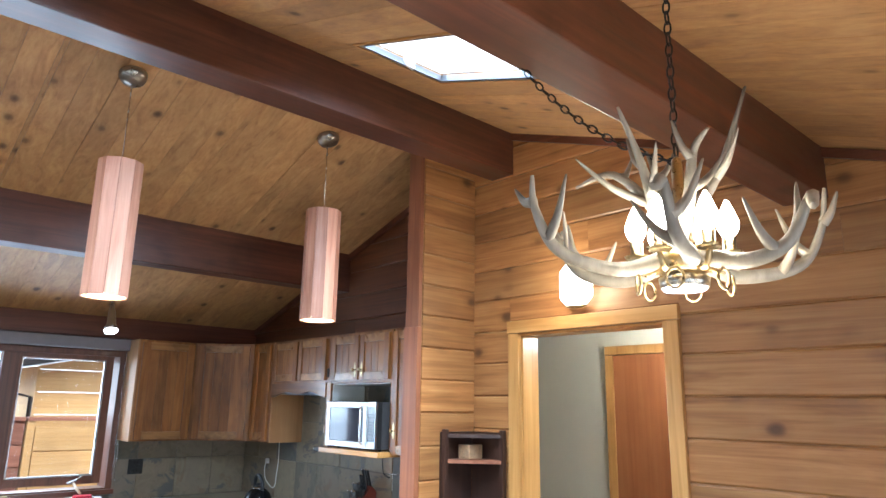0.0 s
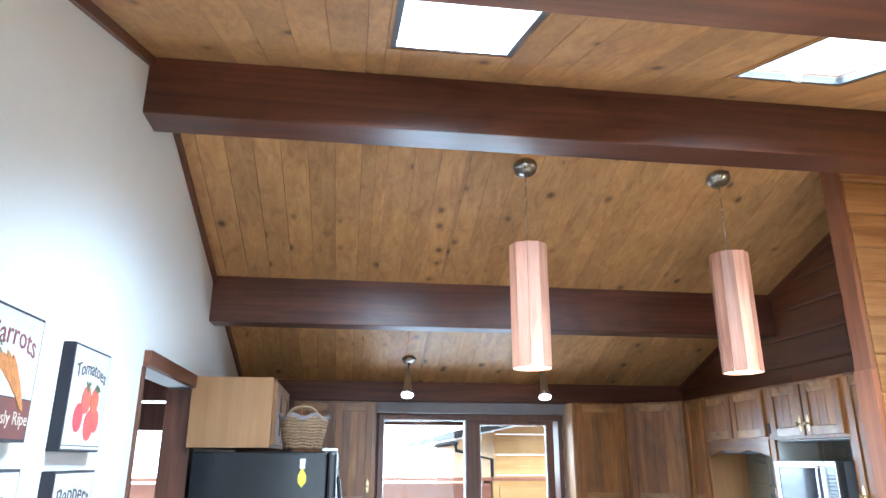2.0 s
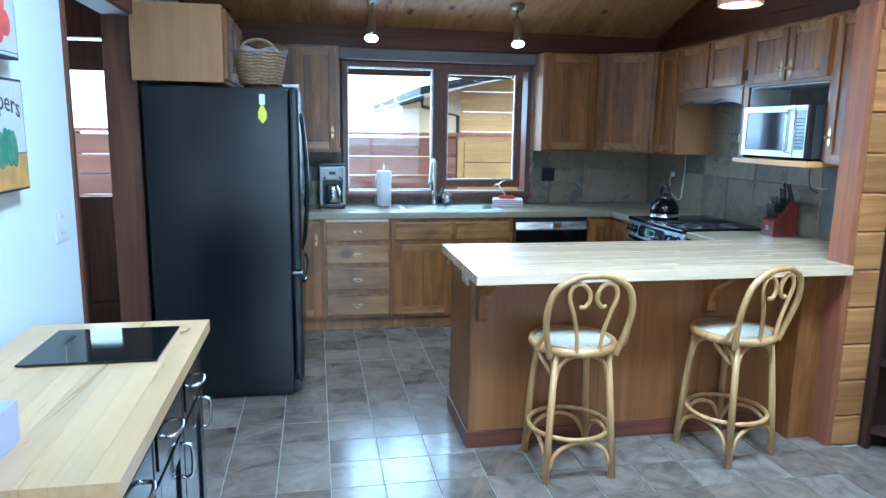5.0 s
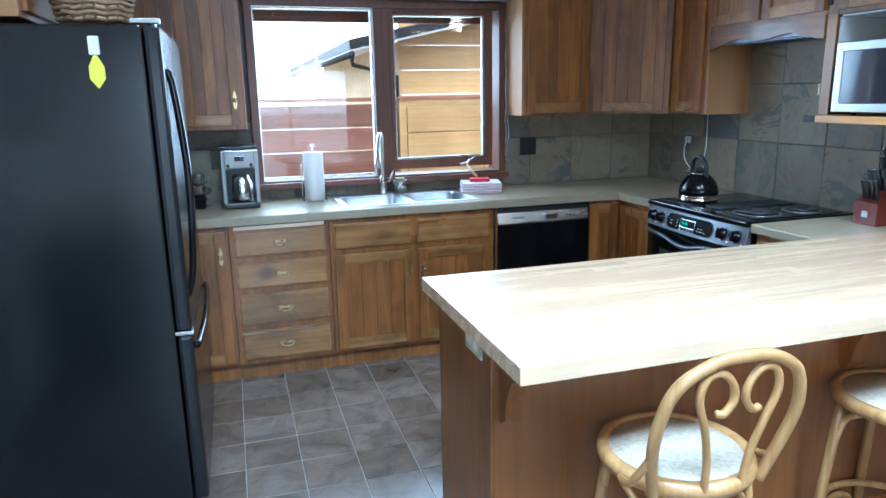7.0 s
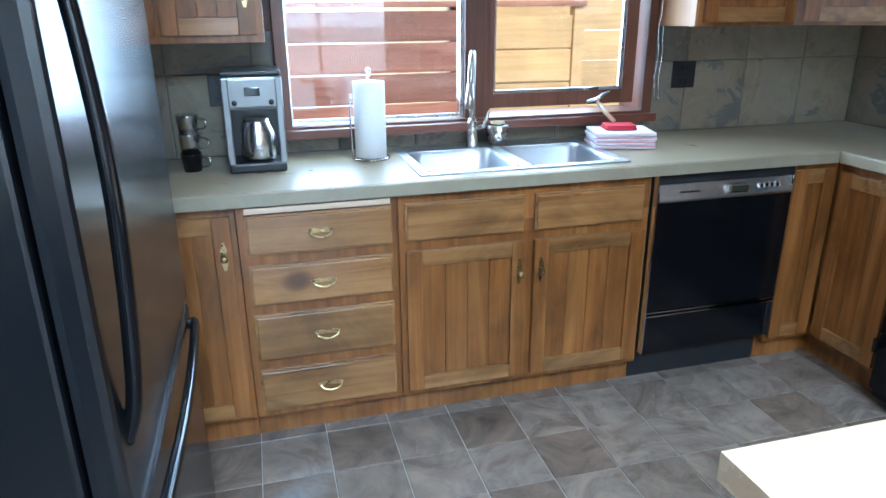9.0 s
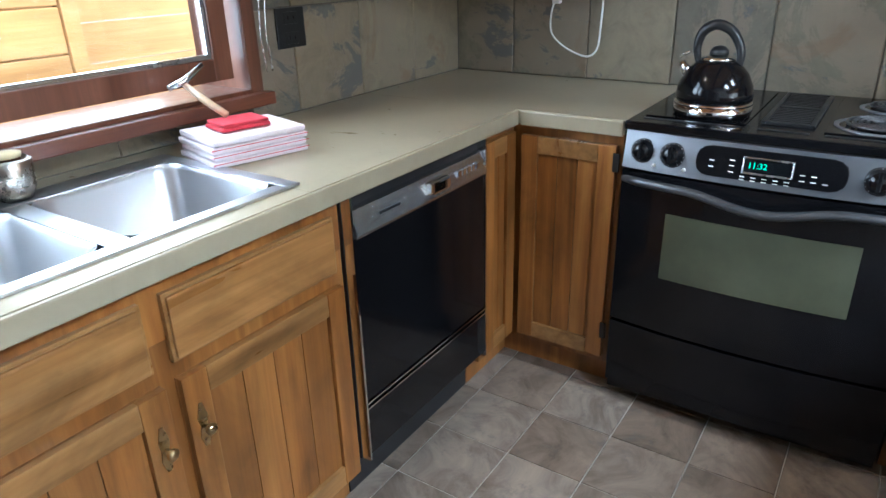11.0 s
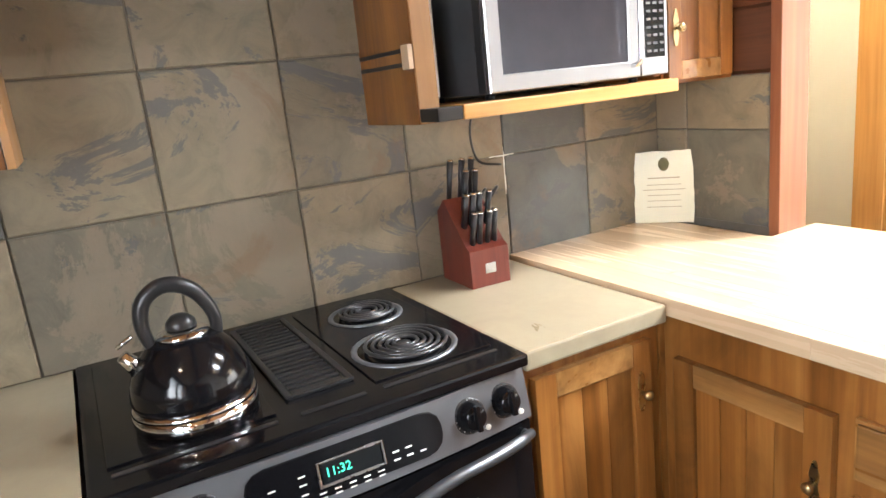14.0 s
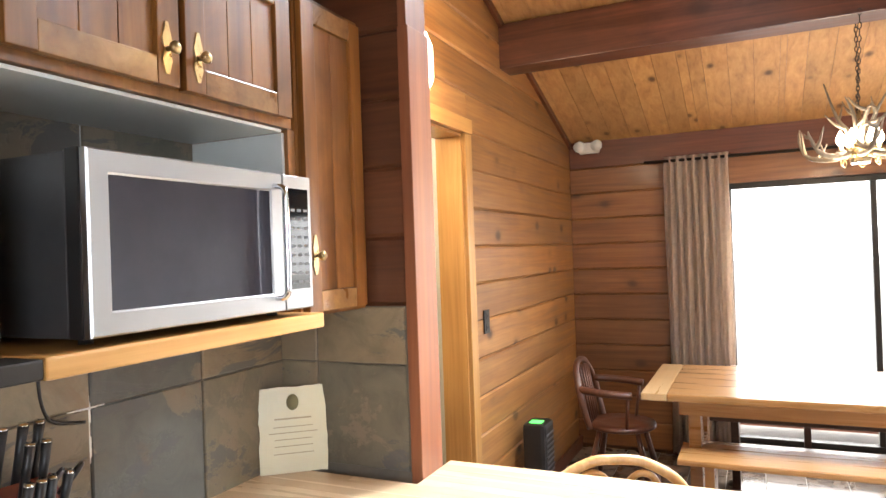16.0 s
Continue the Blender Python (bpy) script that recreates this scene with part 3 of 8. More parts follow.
box(bm, WX0 - 0.01, WX1 + 0.01, YB - 0.11, YB - 0.076, WZ0 + 0.0, WZ0 + 0.035, 0.004)
part("window_sill", bm, M_TRIM_H, window_kitchen)

bm = B()
box(bm, 1.375, 3.0, YB - 0.135, YB - 0.077, 2.065, 2.155, 0.012)
blind = thing("roller_blind", (2.2, YB - 0.1, 2.06), "grey rolled-up roller blind cassette above the kitchen window", "blind")
part("cassette", bm, plain("grey_blind_cloth", (0.20, 0.18, 0.19), 0.6, spot=0.06), blind)
bm = B()
zz = [(2.965 + 0.004 * math.sin(i), YB - 0.11, 2.06 - i * 0.03) for i in range(34)]
tube(bm, zz, 0.0022, 6)
tube(bm, [(x + 0.02, y, z) for x, y, z in zz], 0.0022, 6)
part("chain", bm, M_STEEL, blind, "beaded pull chain")

# window on the dining side
window_dining = tagged(new("window_2"), "large dark-framed dining window reaching almost to the floor", "window", "", "structure")
bm = B()
frame_boards(bm, DWX0, DWX1, 0.12, 1.93, 0.04, YW - 0.10, YW - 0.03)
box(bm, 2.125, 2.16, YW - 0.09, YW - 0.04, 0.16, 1.89, 0.002)
box(bm, 1.31, 1.35, YW - 0.09, YW - 0.04, 0.16, 1.89, 0.002)
part("window_frame", bm, M_IRON, window_dining)
for u0, u1 in ((0.49, 1.31), (1.35, 2.125), (2.16, 2.99)):
    bm = B()
    box(bm, u0, u1, YW - 0.068, YW - 0.063, 0.16, 1.89)
    part("pane", bm, M_GLASS, window_dining).visible_shadow = False

# skylights
for k, (a, b, c, d) in enumerate(SKY):
    sl = tagged(new("skylight"), "square roof window in a thin dark frame with a pale wood lining", "skylight", "", "structure")
    bm = B()
    for x0, x1, ya, yb in ((a, a + 0.012, c, d), (b - 0.012, b, c, d), (a + 0.012, b - 0.012, c, c + 0.012), (a + 0.012, b - 0.012, d - 0.012, d)):
        slope_box(bm, x0, x1, ya, yb, -0.006, 0.045)
    part("lining", bm, M_CASING_H, sl)
    bm = B()
    for x0, x1, ya, yb in ((a + 0.012, a + 0.036, c + 0.012, d - 0.012), (b - 0.036, b - 0.012, c + 0.012, d - 0.012), (a + 0.036, b - 0.036, c + 0.012, c + 0.036), (a + 0.036, b - 0.036, d - 0.036, d - 0.012)):
        slope_box(bm, x0, x1, ya, yb, 0.000, 0.03)
    part("frame", bm, M_GREYMET, sl)
    bm = B()
    slope_box(bm, a + 0.03, b - 0.03, c + 0.03, d - 0.03, 0.016, 0.021)
    part("pane", bm, M_GLASS, sl).visible_shadow = False
    bm = B()
    cx = (a + b) / 2 + 0.02
    tube(bm, [(cx - 0.02, d - 0.03, roof(d) + 0.02), (cx, d - 0.04, roof(d) - 0.005), (cx + 0.03, d - 0.045, roof(d) - 0.015)], 0.012, 8)
    part("latch", bm, M_WHITE, sl, "small white window latch")

# hall door opening in the log wall
bm = B()
mE = wmat((XR, 0, 0), (0, -1, 0), (-1, 0, 0))
box(bm, -3.575, -3.495, -0.005, 0.022, 0, 2.09, 0.004, mE)
box(bm, -4.565, -4.485, -0.005, 0.022, 0, 2.09, 0.004, mE)
structure("trim", bm, M_CASING, "honey-coloured fir casing beside the hall opening", "trim")
bm = B()
box(bm, -4.57, -3.49, -0.005, 0.026, 2.091, 2.163, 0.004, mE)
structure("trim", bm, M_CASING_H, "honey-coloured fir casing above the hall opening", "trim")
bm = B()
for y0, y1 in ((3.566, 3.582), (4.468, 4.484)):
    box(bm, XR + 0.0, XR + 0.135, y0, y1, 0, 2.075, 0.002)
box(bm, XR + 0.0, XR + 0.135, 3.566, 4.484, 2.075, 2.089, 0.002)
structure("trim", bm, M_CASING, "honey-coloured jamb lining of the hall opening", "trim")
# hall beyond
bm = B()
box(bm, 5.42, 5.52, 2.6, 7.2, 0, 2.45)
box(bm, XR + 0.135, 5.42, 6.2, 6.3, 0, 2.45)
box(bm, XR + 0.135, 5.42, 2.6, 2.7, 0, 2.45)
structure("wall_hall", bm, M_CREAM, "cream painted hall wall", "wall")
bm = B()
box(bm, XR + 0.135, 5.52, 2.6, 6.3, 2.452, 2.55)
structure("ceiling_hall", bm, M_CREAM, "cream painted hall ceiling", "ceiling")
hall_door = tagged(new("door_2"), "closed reddish flush wooden door with pale casing in the hall", "door", "", "structure")
bm = B()
box(bm, 5.385, 5.41, 3.93, 4.70, 0.01, 2.05, 0.003)
part("door_leaf", bm, wood("red_birch_door", (0.27, 0.09, 0.03), (0.36, 0.13, 0.045), (0.42, 0.17, 0.065), axis=2, rough=0.35, grain=0.5, vary=0.05), hall_door)
bm = B()
box(bm, 5.375, 5.418, 4.70, 4.765, 0, 2.05, 0.003)
box(bm, 5.375, 5.418, 3.865, 3.93, 0, 2.05, 0.003)
box(bm, 5.375, 5.418, 3.865, 4.765, 2.052, 2.115, 0.003)
part("casing", bm, M_CASING, hall_door)
bm = B()
lathe(bm, [(0.025, 0), (0.025, 0.006), (0.01, 0.01), (0.01, 0.035), (0.027, 0.045), (0.027, 0.06), (0, 0.07)], m=Matrix.Translation((5.386, 4.62, 1.0)) @ Matrix.Rotation(radians(-90), 4, "Y"), seg=14)
part("door_knob", bm, M_BRASS, hall_door, "round brass door knob")
# unseen fill added to brighten the cream hall; it belongs to no fixture
lamp("hall_fill", "POINT", Matrix.Translation((4.85, 3.9, 2.2)), 26, (1.0, 0.93, 0.80), size=0.12)

# entry opening in the white wall, its boards and the outer door beyond
mW = wmat((XL, 0, 0), (0, 1, 0), (1, 0, 0))
bm = B()
box(bm, 6.02, 6.10, 0.001, 0.02, 0, 2.084, 0.003, mW)
structure("trim", bm, M_TRIM, "red-brown board between the entry opening and the refrigerator", "trim")
bm = B()
box(bm, 4.995, 6.10, 0.001, 0.035, 2.085, 2.155, 0.004, mW)
structure("trim", bm, M_TRIM_Y, "dark brown header board above the entry opening", "trim")
bm = B()
box(bm, 4.99, 5.019, -0.14, 0.012, 0, 2.084, 0.003, mW)
box(bm, 5.995, 6.019, -0.14, 0.02, 0, 2.084, 0.003, mW)
structure("trim", bm, M_TRIM, "red-brown jamb boards of the entry opening", "trim")
bm = B()
box(bm, -1.5, XL - 0.14, 4.55, 4.65, 0, 2.6)
box(bm, -1.6, -1.5, 4.55, 7.6, 0, 2.6)
structure("wall_entry", bm, M_WALLPAINT, "white painted entry wall", "wall")
EY = 7.30
bm = B()
box(bm, -1.5, -1.02, EY, EY + 0.1, 0, 2.6)
box(bm, 0.02, XL - 0.14, EY, EY + 0.1, 0, 2.6)
box(bm, -1.02, 0.02, EY, EY + 0.1, 2.12, 2.6)
structure("wall_entry_end", bm, M_REDDOOR, "red-brown wooden wall around the outer door", "wall")
bm = B()
box(bm, -1.6, XL - 0.14, 4.55, EY + 0.1, 2.42, 2.5)
structure("ceiling_entry", bm, M_LOG_DARK_X, "dark wooden entry ceiling", "ceiling")
front_door = tagged(new("door_1"), "closed red-brown wooden outer door with a large clear pane", "door", "", "structure")
bm = B()
box(bm, -1.01, -0.86, EY + 0.02, EY + 0.06, 0.01, 2.10, 0.003)
box(bm, -0.14, 0.01, EY + 0.02, EY + 0.06, 0.01, 2.10, 0.003)
box(bm, -0.86, -0.14, EY + 0.02, EY + 0.06, 1.90, 2.10, 0.003)
box(bm, -0.86, -0.14, EY + 0.02, EY + 0.06, 0.78, 1.02, 0.003)
box(bm, -0.86, -0.14, EY + 0.02, EY + 0.06, 0.01, 0.24, 0.003)
box(bm, -0.55, -0.45, EY + 0.02, EY + 0.06, 0.24, 0.78, 0.003)
part("door_leaf", bm, M_REDDOOR, front_door)
bm = B()
box(bm, -0.86, -0.55, EY + 0.03, EY + 0.05, 0.24, 0.78, 0.004)
box(bm, -0.45, -0.14, EY + 0.03, EY + 0.05, 0.24, 0.78, 0.004)
part("panel", bm, M_REDDOOR, front_door)
bm = B()
box(bm, -0.86, -0.14, EY + 0.038, EY + 0.042, 1.02, 1.90)
part("pane", bm, M_GLASS, front_door).visible_shadow = False
bm = B()
box(bm, -0.86, -0.14, EY + 0.030, EY + 0.037, 1.18, 1.19)
part("glazing_bar", bm, M_WHITE, front_door)

# post at the end of the stub wall
bm = B()
box(bm, SX - 0.015, SX + 0.018, SY0 - 0.004, SY1 + 0.02, 0, 2.12, 0.003)
box(bm, SX - 0.008, SX + 0.018, SY0 + 0.0, SY1 + 0.015, 2.12, roof(SY1) - 0.01, 0.003)
structure("post", bm, M_PINK, "planed pinkish cedar board on the end of the partition", "post")
bm = B()
box(bm, XL + 0.001, XL + 0.014, YW, 3.0, 0, 0.09, 0.003)
box(bm, XL + 0.001, XL + 0.014, 3.0, 4.985, 0, 0.09, 0.003)
box(bm, XR - 0.03, XR - 0.012, YW, 3.49, 0, 0.09, 0.003)
structure("baseboard", bm, M_TRIM_Y, "dark brown baseboard along the wall foot", "baseboard")

# ---- kitchen: base units ----
FY, FX = 7.158, 3.53            # faces of the base cabinets
mN = wmat((0, FY, 0), (1, 0, 0), (0, -1, 0))      # back run, seen from the room
mR = wmat((FX, 0, 0), (0, -1, 0), (-1, 0, 0))     # stove run


def base_box(bm, x0, x1, y0, y1, z0=0.10, z1=0.872):
    box(bm, x0, x1, y0, y1, z0, z1, 0.002)


def unit(name, at, label, **kw):
    return thing(name, at, label, "cabinet", kw.get("group", "lower kitchen cabinets"))


c = unit("base_cabinet", (1.09, FY + 0.3, 0), "brown alder base cabinet with one narrow door beside the refrigerator")
bm = B()
base_box(bm, 0.80, 1.222, FY, YB - 0.02)
box(bm, 0.80, 1.222, FY + 0.05, FY + 0.07, 0.0, 0.10)
part("body", bm, M_CAB, c)
hinge_door(c, mN, 0.97, 1.205, 0.12, 0.84, planks=2, knob=(1.178, 0.71))

c = unit("drawer_cabinet", (1.48, FY + 0.3, 0), "brown alder base cabinet with four drawers and a pull-out board")
bm = B()
base_box(bm, 1.224, 1.742, FY, YB - 0.02)
box(bm, 1.224, 1.742, FY + 0.05, FY + 0.07, 0.0, 0.10)
part("body", bm, M_CAB, c)
for w0, w1 in ((0.70, 0.835), (0.525, 0.665), (0.32, 0.49), (0.125, 0.285)):
    drawer_front(c, mN, 1.247, 1.72, w0, w1)
bm = B()
box(bm, 1.25, 1.715, -0.002, 0.022, 0.843, 0.862, 0.002, mN)
part("pull_out_board", bm, M_BUTCH, c)

c = unit("sink_cabinet", (2.22, FY + 0.3, 0), "brown alder sink cabinet with two doors and false drawer fronts")
bm = B()
box(bm, 1.744, 2.695, FY, YB - 0.02, 0.10, 0.745, 0.002)
part("body", bm, M_CAB, c)
for nm, x0, x1, y0, y1, z0, z1 in (("front_rail", 1.744, 2.695, FY, FY + 0.02, 0.7452, 0.872), ("side_panel", 1.744, 1.764, FY + 0.0202, YB - 0.02, 0.7452, 0.872), ("side_panel", 2.675, 2.695, FY + 0.0202, YB - 0.02, 0.7452, 0.872), ("toe_board", 1.744, 2.695, FY + 0.05, FY + 0.07, 0.0, 0.0995)):
    bm = B()
    box(bm, x0, x1, y0, y1, z0, z1)
    part(nm, bm, M_CAB, c)
drawer_front(c, mN, 1.765, 2.195, 0.70, 0.835, pull=False)
drawer_front(c, mN, 2.235, 2.665, 0.70, 0.835, pull=False)
hinge_door(c, mN, 1.765, 2.205, 0.125, 0.665, planks=4, knob=(2.178, 0.55))
hinge_door(c, mN, 2.235, 2.675, 0.125, 0.665, planks=4, knob=(2.262, 0.55))

# dishwasher
dw = thing("dishwasher", (3.0, FY + 0.3, 0), "black built-in dishwasher with a silver control strip", "dishwasher")
bm = B()
box(bm, 2.70, 3.302, FY - 0.005, YB - 0.05, 0.14, 0.868, 0.002)
box(bm, 2.70, 3.302, FY + 0.05, YB - 0.06, 0.0, 0.139)
part("body", bm, M_BLACKPLAST, dw)
bm = B()
box(bm, 2.708, 3.294, 0.006, 0.030, 0.326, 0.764, 0.003, mN)
part("door", bm, M_BLACK, dw)
bm = B()
box(bm, 2.708, 3.294, 0.0, 0.018, 0.145, 0.302, 0.003, mN)
part("kick_panel", bm, M_BLACK, dw)
bm = B()
for w in (0.304, 0.319):
    box(bm, 2.706, 3.296, 0.016, 0.034, w, w + 0.004, 0, mN)
for u in (2.702, 3.294):
    box(bm, u, u + 0.006, 0.004, 0.033, 0.145, 0.868, 0, mN)
part("chrome_edging", bm, M_CHROME, dw)
bm = B()
prism(bm, [(0.0, 0.768), (0.036, 0.768), (0.040, 0.776), (0.022, 0.832), (0.0, 0.836)], 2.712, 3.290, mN @ Matrix(((0, 1, 0, 0), (1, 0, 0, 0), (0, 0, 1, 0), (0, 0, 0, 1))))
cp = part("control_panel", bm, M_STEEL, dw, "slanted silver control strip with lettered buttons")
for i in range(5):
    bm = B()
    box(bm, 3.14 + i * 0.024, 3.156 + i * 0.024, 0.028, 0.038, 0.796, 0.814, 0.002, mN)
    part("button", bm, M_CHROME, cp)
bm = B()
box(bm, 3.00, 3.085, 0.026, 0.050, 0.788, 0.822, 0.006, mN)
part("latch_handle", bm, M_CHROME, cp)
bm = B()
for i in range(7):
    box(bm, 2.80 + i * 0.012, 2.809 + i * 0.012, 0.028, 0.0345, 0.800, 0.806, 0, mN)
part("maker_mark", bm, M_BLACKPLAST, cp)

c = unit("corner_cabinet", (3.7, 7.4, 0), "brown alder corner base cabinet with two narrow doors")
bm = B()
box(bm, 3.306, FX, FY, YB - 0.02, 0.10, 0.872, 0.002)
box(bm, FX, XR - 0.01, 6.80, YB - 0.02, 0.10, 0.872, 0.002)
box(bm, 3.306, FX + 0.05, FY + 0.05, FY + 0.06, 0, 0.10)
box(bm, FX + 0.05, FX + 0.06, 6.80, FY + 0.05, 0, 0.10)
part("body", bm, M_CAB, c)
hinge_door(c, mN, 3.315, 3.507, 0.125, 0.845, planks=2)
hinge_door(c, mR, -7.122, -6.815, 0.125, 0.835, planks=3)
for w in (0.20, 0.76):
    bm = B()
    box(bm, -6.822, -6.803, 0.018, 0.025, w, w + 0.055, 0.001, mR)
    part("hinge", bm, M_IRON, c)

c = unit("base_cabinet", (3.8, 5.8, 0), "brown alder base cabinet with one door beside the black stove")
bm = B()
box(bm, FX, XR - 0.01, 5.62, 6.008, 0.10, 0.872, 0.002)
box(bm, FX + 0.05, FX + 0.06, 5.62, 6.008, 0, 0.10)
part("body", bm, M_CAB, c)
hinge_door(c, mR, -5.985, -5.66, 0.125, 0.84, planks=3, knob=(-5.695, 0.72))

# worktops
ct = thing("countertop", (2.6, 7.4, 0.875), "beige stone-look laminate worktop with a thick rounded front edge", "countertop")
H0, H1 = 0.873, CT
for x0, x1, y0, y1 in ((0.80, 1.8648, 7.132, YB - 0.012), (1.865, 2.595, 7.132, 7.225), (1.865, 2.595, 7.60, YB - 0.012), (2.5952, 3.4998, 7.132, YB - 0.012), (3.50, XR - 0.012, 6.792, YB - 0.012)):
    bm = B()
    box(bm, x0, x1, y0, y1, H0, H1, 0.0006)
    part("worktop", bm, M_COUNTER, ct)
bm = B()
box(bm, 0.801, 3.494, 7.124, 7.134, H0 - 0.004, H1 - 0.002, 0.004)
box(bm, 3.493, 3.502, 6.794, 7.119, H0 - 0.004, H1 - 0.002, 0.004)
part("front_edge", bm, M_COUNTER, ct)
ct2 = thing("countertop", (3.8, 5.82, 0.875), "short beige laminate worktop between the stove and the bar", "countertop")
bm = B()
box(bm, 3.495, XR - 0.012, 5.625, 6.014, H0, H1, 0.006)
part("worktop", bm, M_COUNTER, ct2)

# ---- breakfast bar ----
pen = thing("breakfast_bar", (2.8, 5.3, 0), "brown wooden breakfast bar base with plain stained panels", "breakfast bar")
bm = B()
box(bm, 1.905, FX - 0.002, 5.145, 5.60, 0.0, 0.883, 0.003)
box(bm, FX - 0.002, XR - 0.012, 4.975, 5.615, 0.0, 0.883, 0.003)
part("body", bm, M_CAB, pen)
M_BARPLY = wood("bar_back_ply", (0.15, 0.055, 0.014), (0.23, 0.093, 0.027), (0.30, 0.13, 0.042), axis=2, vary=0.1, rough=0.35, coat=0.2, grain=0.5)
for a, b in ((1.90, 2.55), (2.552, 3.10), (3.102, 3.66)):
    bm = B()
    box(bm, a, b, 5.132, 5.1445, 0.08, 0.882, 0.002)
    part("back_panel", bm, M_BARPLY, pen)
bm = B()
box(bm, 1.892, 1.9045, 5.132, 5.605, 0.08, 0.882, 0.002)
part("end_panel", bm, M_CAB, pen)
bm = B()
box(bm, 1.880, 3.66, 5.118, 5.131, 0.0, 0.085, 0.004)
box(bm, 1.880, 1.8915, 5.132, 5.61, 0.0, 0.085, 0.004)
part("plinth", bm, M_TRIM_H, pen)
for u in (1.915, 3.09):
    bm = B()
    prof = [(0, 0), (-0.20, 0), (-0.20, -0.03), (-0.15, -0.06), (-0.085, -0.10), (-0.05, -0.17), (-0.045, -0.22), (-0.02, -0.24), (0, -0.24)]
    pts = [(5.131 + a, 0.882 + b) for a, b in prof]
    prism(bm, [(p[0], p[1]) for p in pts], u, u + 0.045, Matrix(((0, 1, 0, 0), (1, 0, 0, 0), (0, 0, 1, 0), (0, 0, 0, 1))))
    part("corbel", bm, M_CAB, pen, "curved wooden bracket")
mP = wmat((0, 5.602, 0), (-1, 0, 0), (0, 1, 0))
for a, b, w1, ku, kw in ((3.12, 3.485, 0.79, -3.150, 0.640), (2.56, 3.085, 0.645, -3.060, 0.47), (1.95, 2.52, 0.645, -1.985, 0.47)):
    hinge_door(pen, mP, -b, -a, 0.12, w1, planks=4, knob=(ku, kw))
    if a < 3:
        drawer_front(pen, mP, -b, -a, 0.68, 0.80)
top = thing("butcher_block", (2.8, 5.2, 0.885), "long pale maple butcher-block top of the breakfast bar", "countertop")
BT0, BT1 = 0.885, 0.927
rng = random.Random(7)
y = 4.820
TOPX = XR - 0.012
while y < 5.618:
    e = min(5.618, y + 0.0415)
    if 5.618 - e < 0.01:
        e = 5.618
    x = 1.84
    xe = SX - 0.017 if y < 4.995 else TOPX
    while x < xe - 0.01:
        f = min(xe, x + rng.uniform(0.5, 1.3))
        if xe - f < 0.2:
            f = xe
        bm = B()
        box(bm, x + 0.0002, f - 0.0002, y + 0.0002, e - 0.0002, BT0, BT1 + rng.uniform(-0.0002, 0.0002))
        part("stave", bm, M_BUTCH, top)
        x = f
    y = e

box_out = thing("power_outlet", (1.89, 5.255, 0.828), "cream sideways power outlet plate on the end of the bar", "power outlet", "outlets")
bm = B()
box(bm, 1.8845, 1.8915, 5.190, 5.320, 0.795, 0.862, 0.003)
part("plate", bm, M_CREAM, box_out)
for yy in (5.225, 5.285):
    bm = B()
    box(bm, 1.8825, 1.8846, yy - 0.017, yy + 0.017, 0.813, 0.843, 0.001)
    part("socket", bm, M_WHITE, box_out)

# ---- refrigerator ----
fr = thing("refrigerator", (0.68, 6.33, 0), "tall black refrigerator with bottom freezer, side facing the room", "refrigerator")
FRY0, FRY1, FRX = 5.90, 6.78, 1.045
bm = B()
box(bm, 0.31, FRX, FRY0, FRY1, 0.03, 1.735, 0.008)
part("body", bm, M_FRIDGE, fr)
bm = B()
box(bm, 0.35, FRX - 0.03, FRY0 + 0.05, FRY1 - 0.05, 0.0, 0.029)
part("feet", bm, M_BLACKPLAST, fr)
mF = wmat((FRX + 0.005, 0, 0), (0, 1, 0), (1, 0, 0))
for w0, w1, nm in ((0.735, 1.74, "door"), (0.10, 0.722, "freezer_drawer")):
    bm = B()
    box(bm, FRY0 + 0.002, FRY1 - 0.002, 0.0, 0.050, w0, w1, 0.014, mF)
    d = part(nm, bm, M_FRIDGE, fr)
    bm = B()
    if nm == "door":
        tube(bm, curve_pts([(FRY0 + 0.06, 0.045, 1.60), (FRY0 + 0.06, 0.065, 1.55), (FRY0 + 0.06, 0.085, 1.25), (FRY0 + 0.06, 0.07, 0.95), (FRY0 + 0.06, 0.045, 0.85)], 6), 0.012, 8, m=mF)
    else:
        tube(bm, curve_pts([(FRY0 + 0.05, 0.045, 0.675), (FRY0 + 0.06, 0.065, 0.678), (FRY0 + 0.44, 0.078, 0.68), (FRY1 - 0.06, 0.065, 0.678), (FRY1 - 0.05, 0.045, 0.675)], 6), 0.012, 8, m=mF)
    part("handle", bm, M_BLACK, d, "curved glossy black handle")
bm = B()
box(bm, FRX - 0.02, FRX + 0.058, FRY0 + 0.01, FRY0 + 0.05, 0.7225, 0.7345, 0.002)
box(bm, FRX - 0.03, FRX + 0.055, FRY0 + 0.01, FRY0 + 0.05, 1.741, 1.756, 0.002)
part("hinge", bm, M_STEEL, fr, "steel door hinge")
bm = B()
box(bm, 0.31, 1.07, FRY0 + 0.03, FRY1, 0.031, 0.095)
part("grille", bm, M_BLACKPLAST, fr)

clip = thing("key_tag", (0.91, FRY0 - 0.01, 1.6), "white magnetic clip holding a yellow diamond-shaped key tag", "key tag")
bm = B()
box(bm, 0.895, 0.925, FRY0 - 0.018, FRY0 - 0.0005, 1.645, 1.70, 0.004)
part("clip", bm, M_WHITE, clip)
bm = B()
prism(bm, [(0.91, 1.545), (0.932, 1.575), (0.932, 1.61), (0.915, 1.645), (0.905, 1.645), (0.888, 1.61), (0.888, 1.575)], FRY0 - 0.008, FRY0 - 0.004)
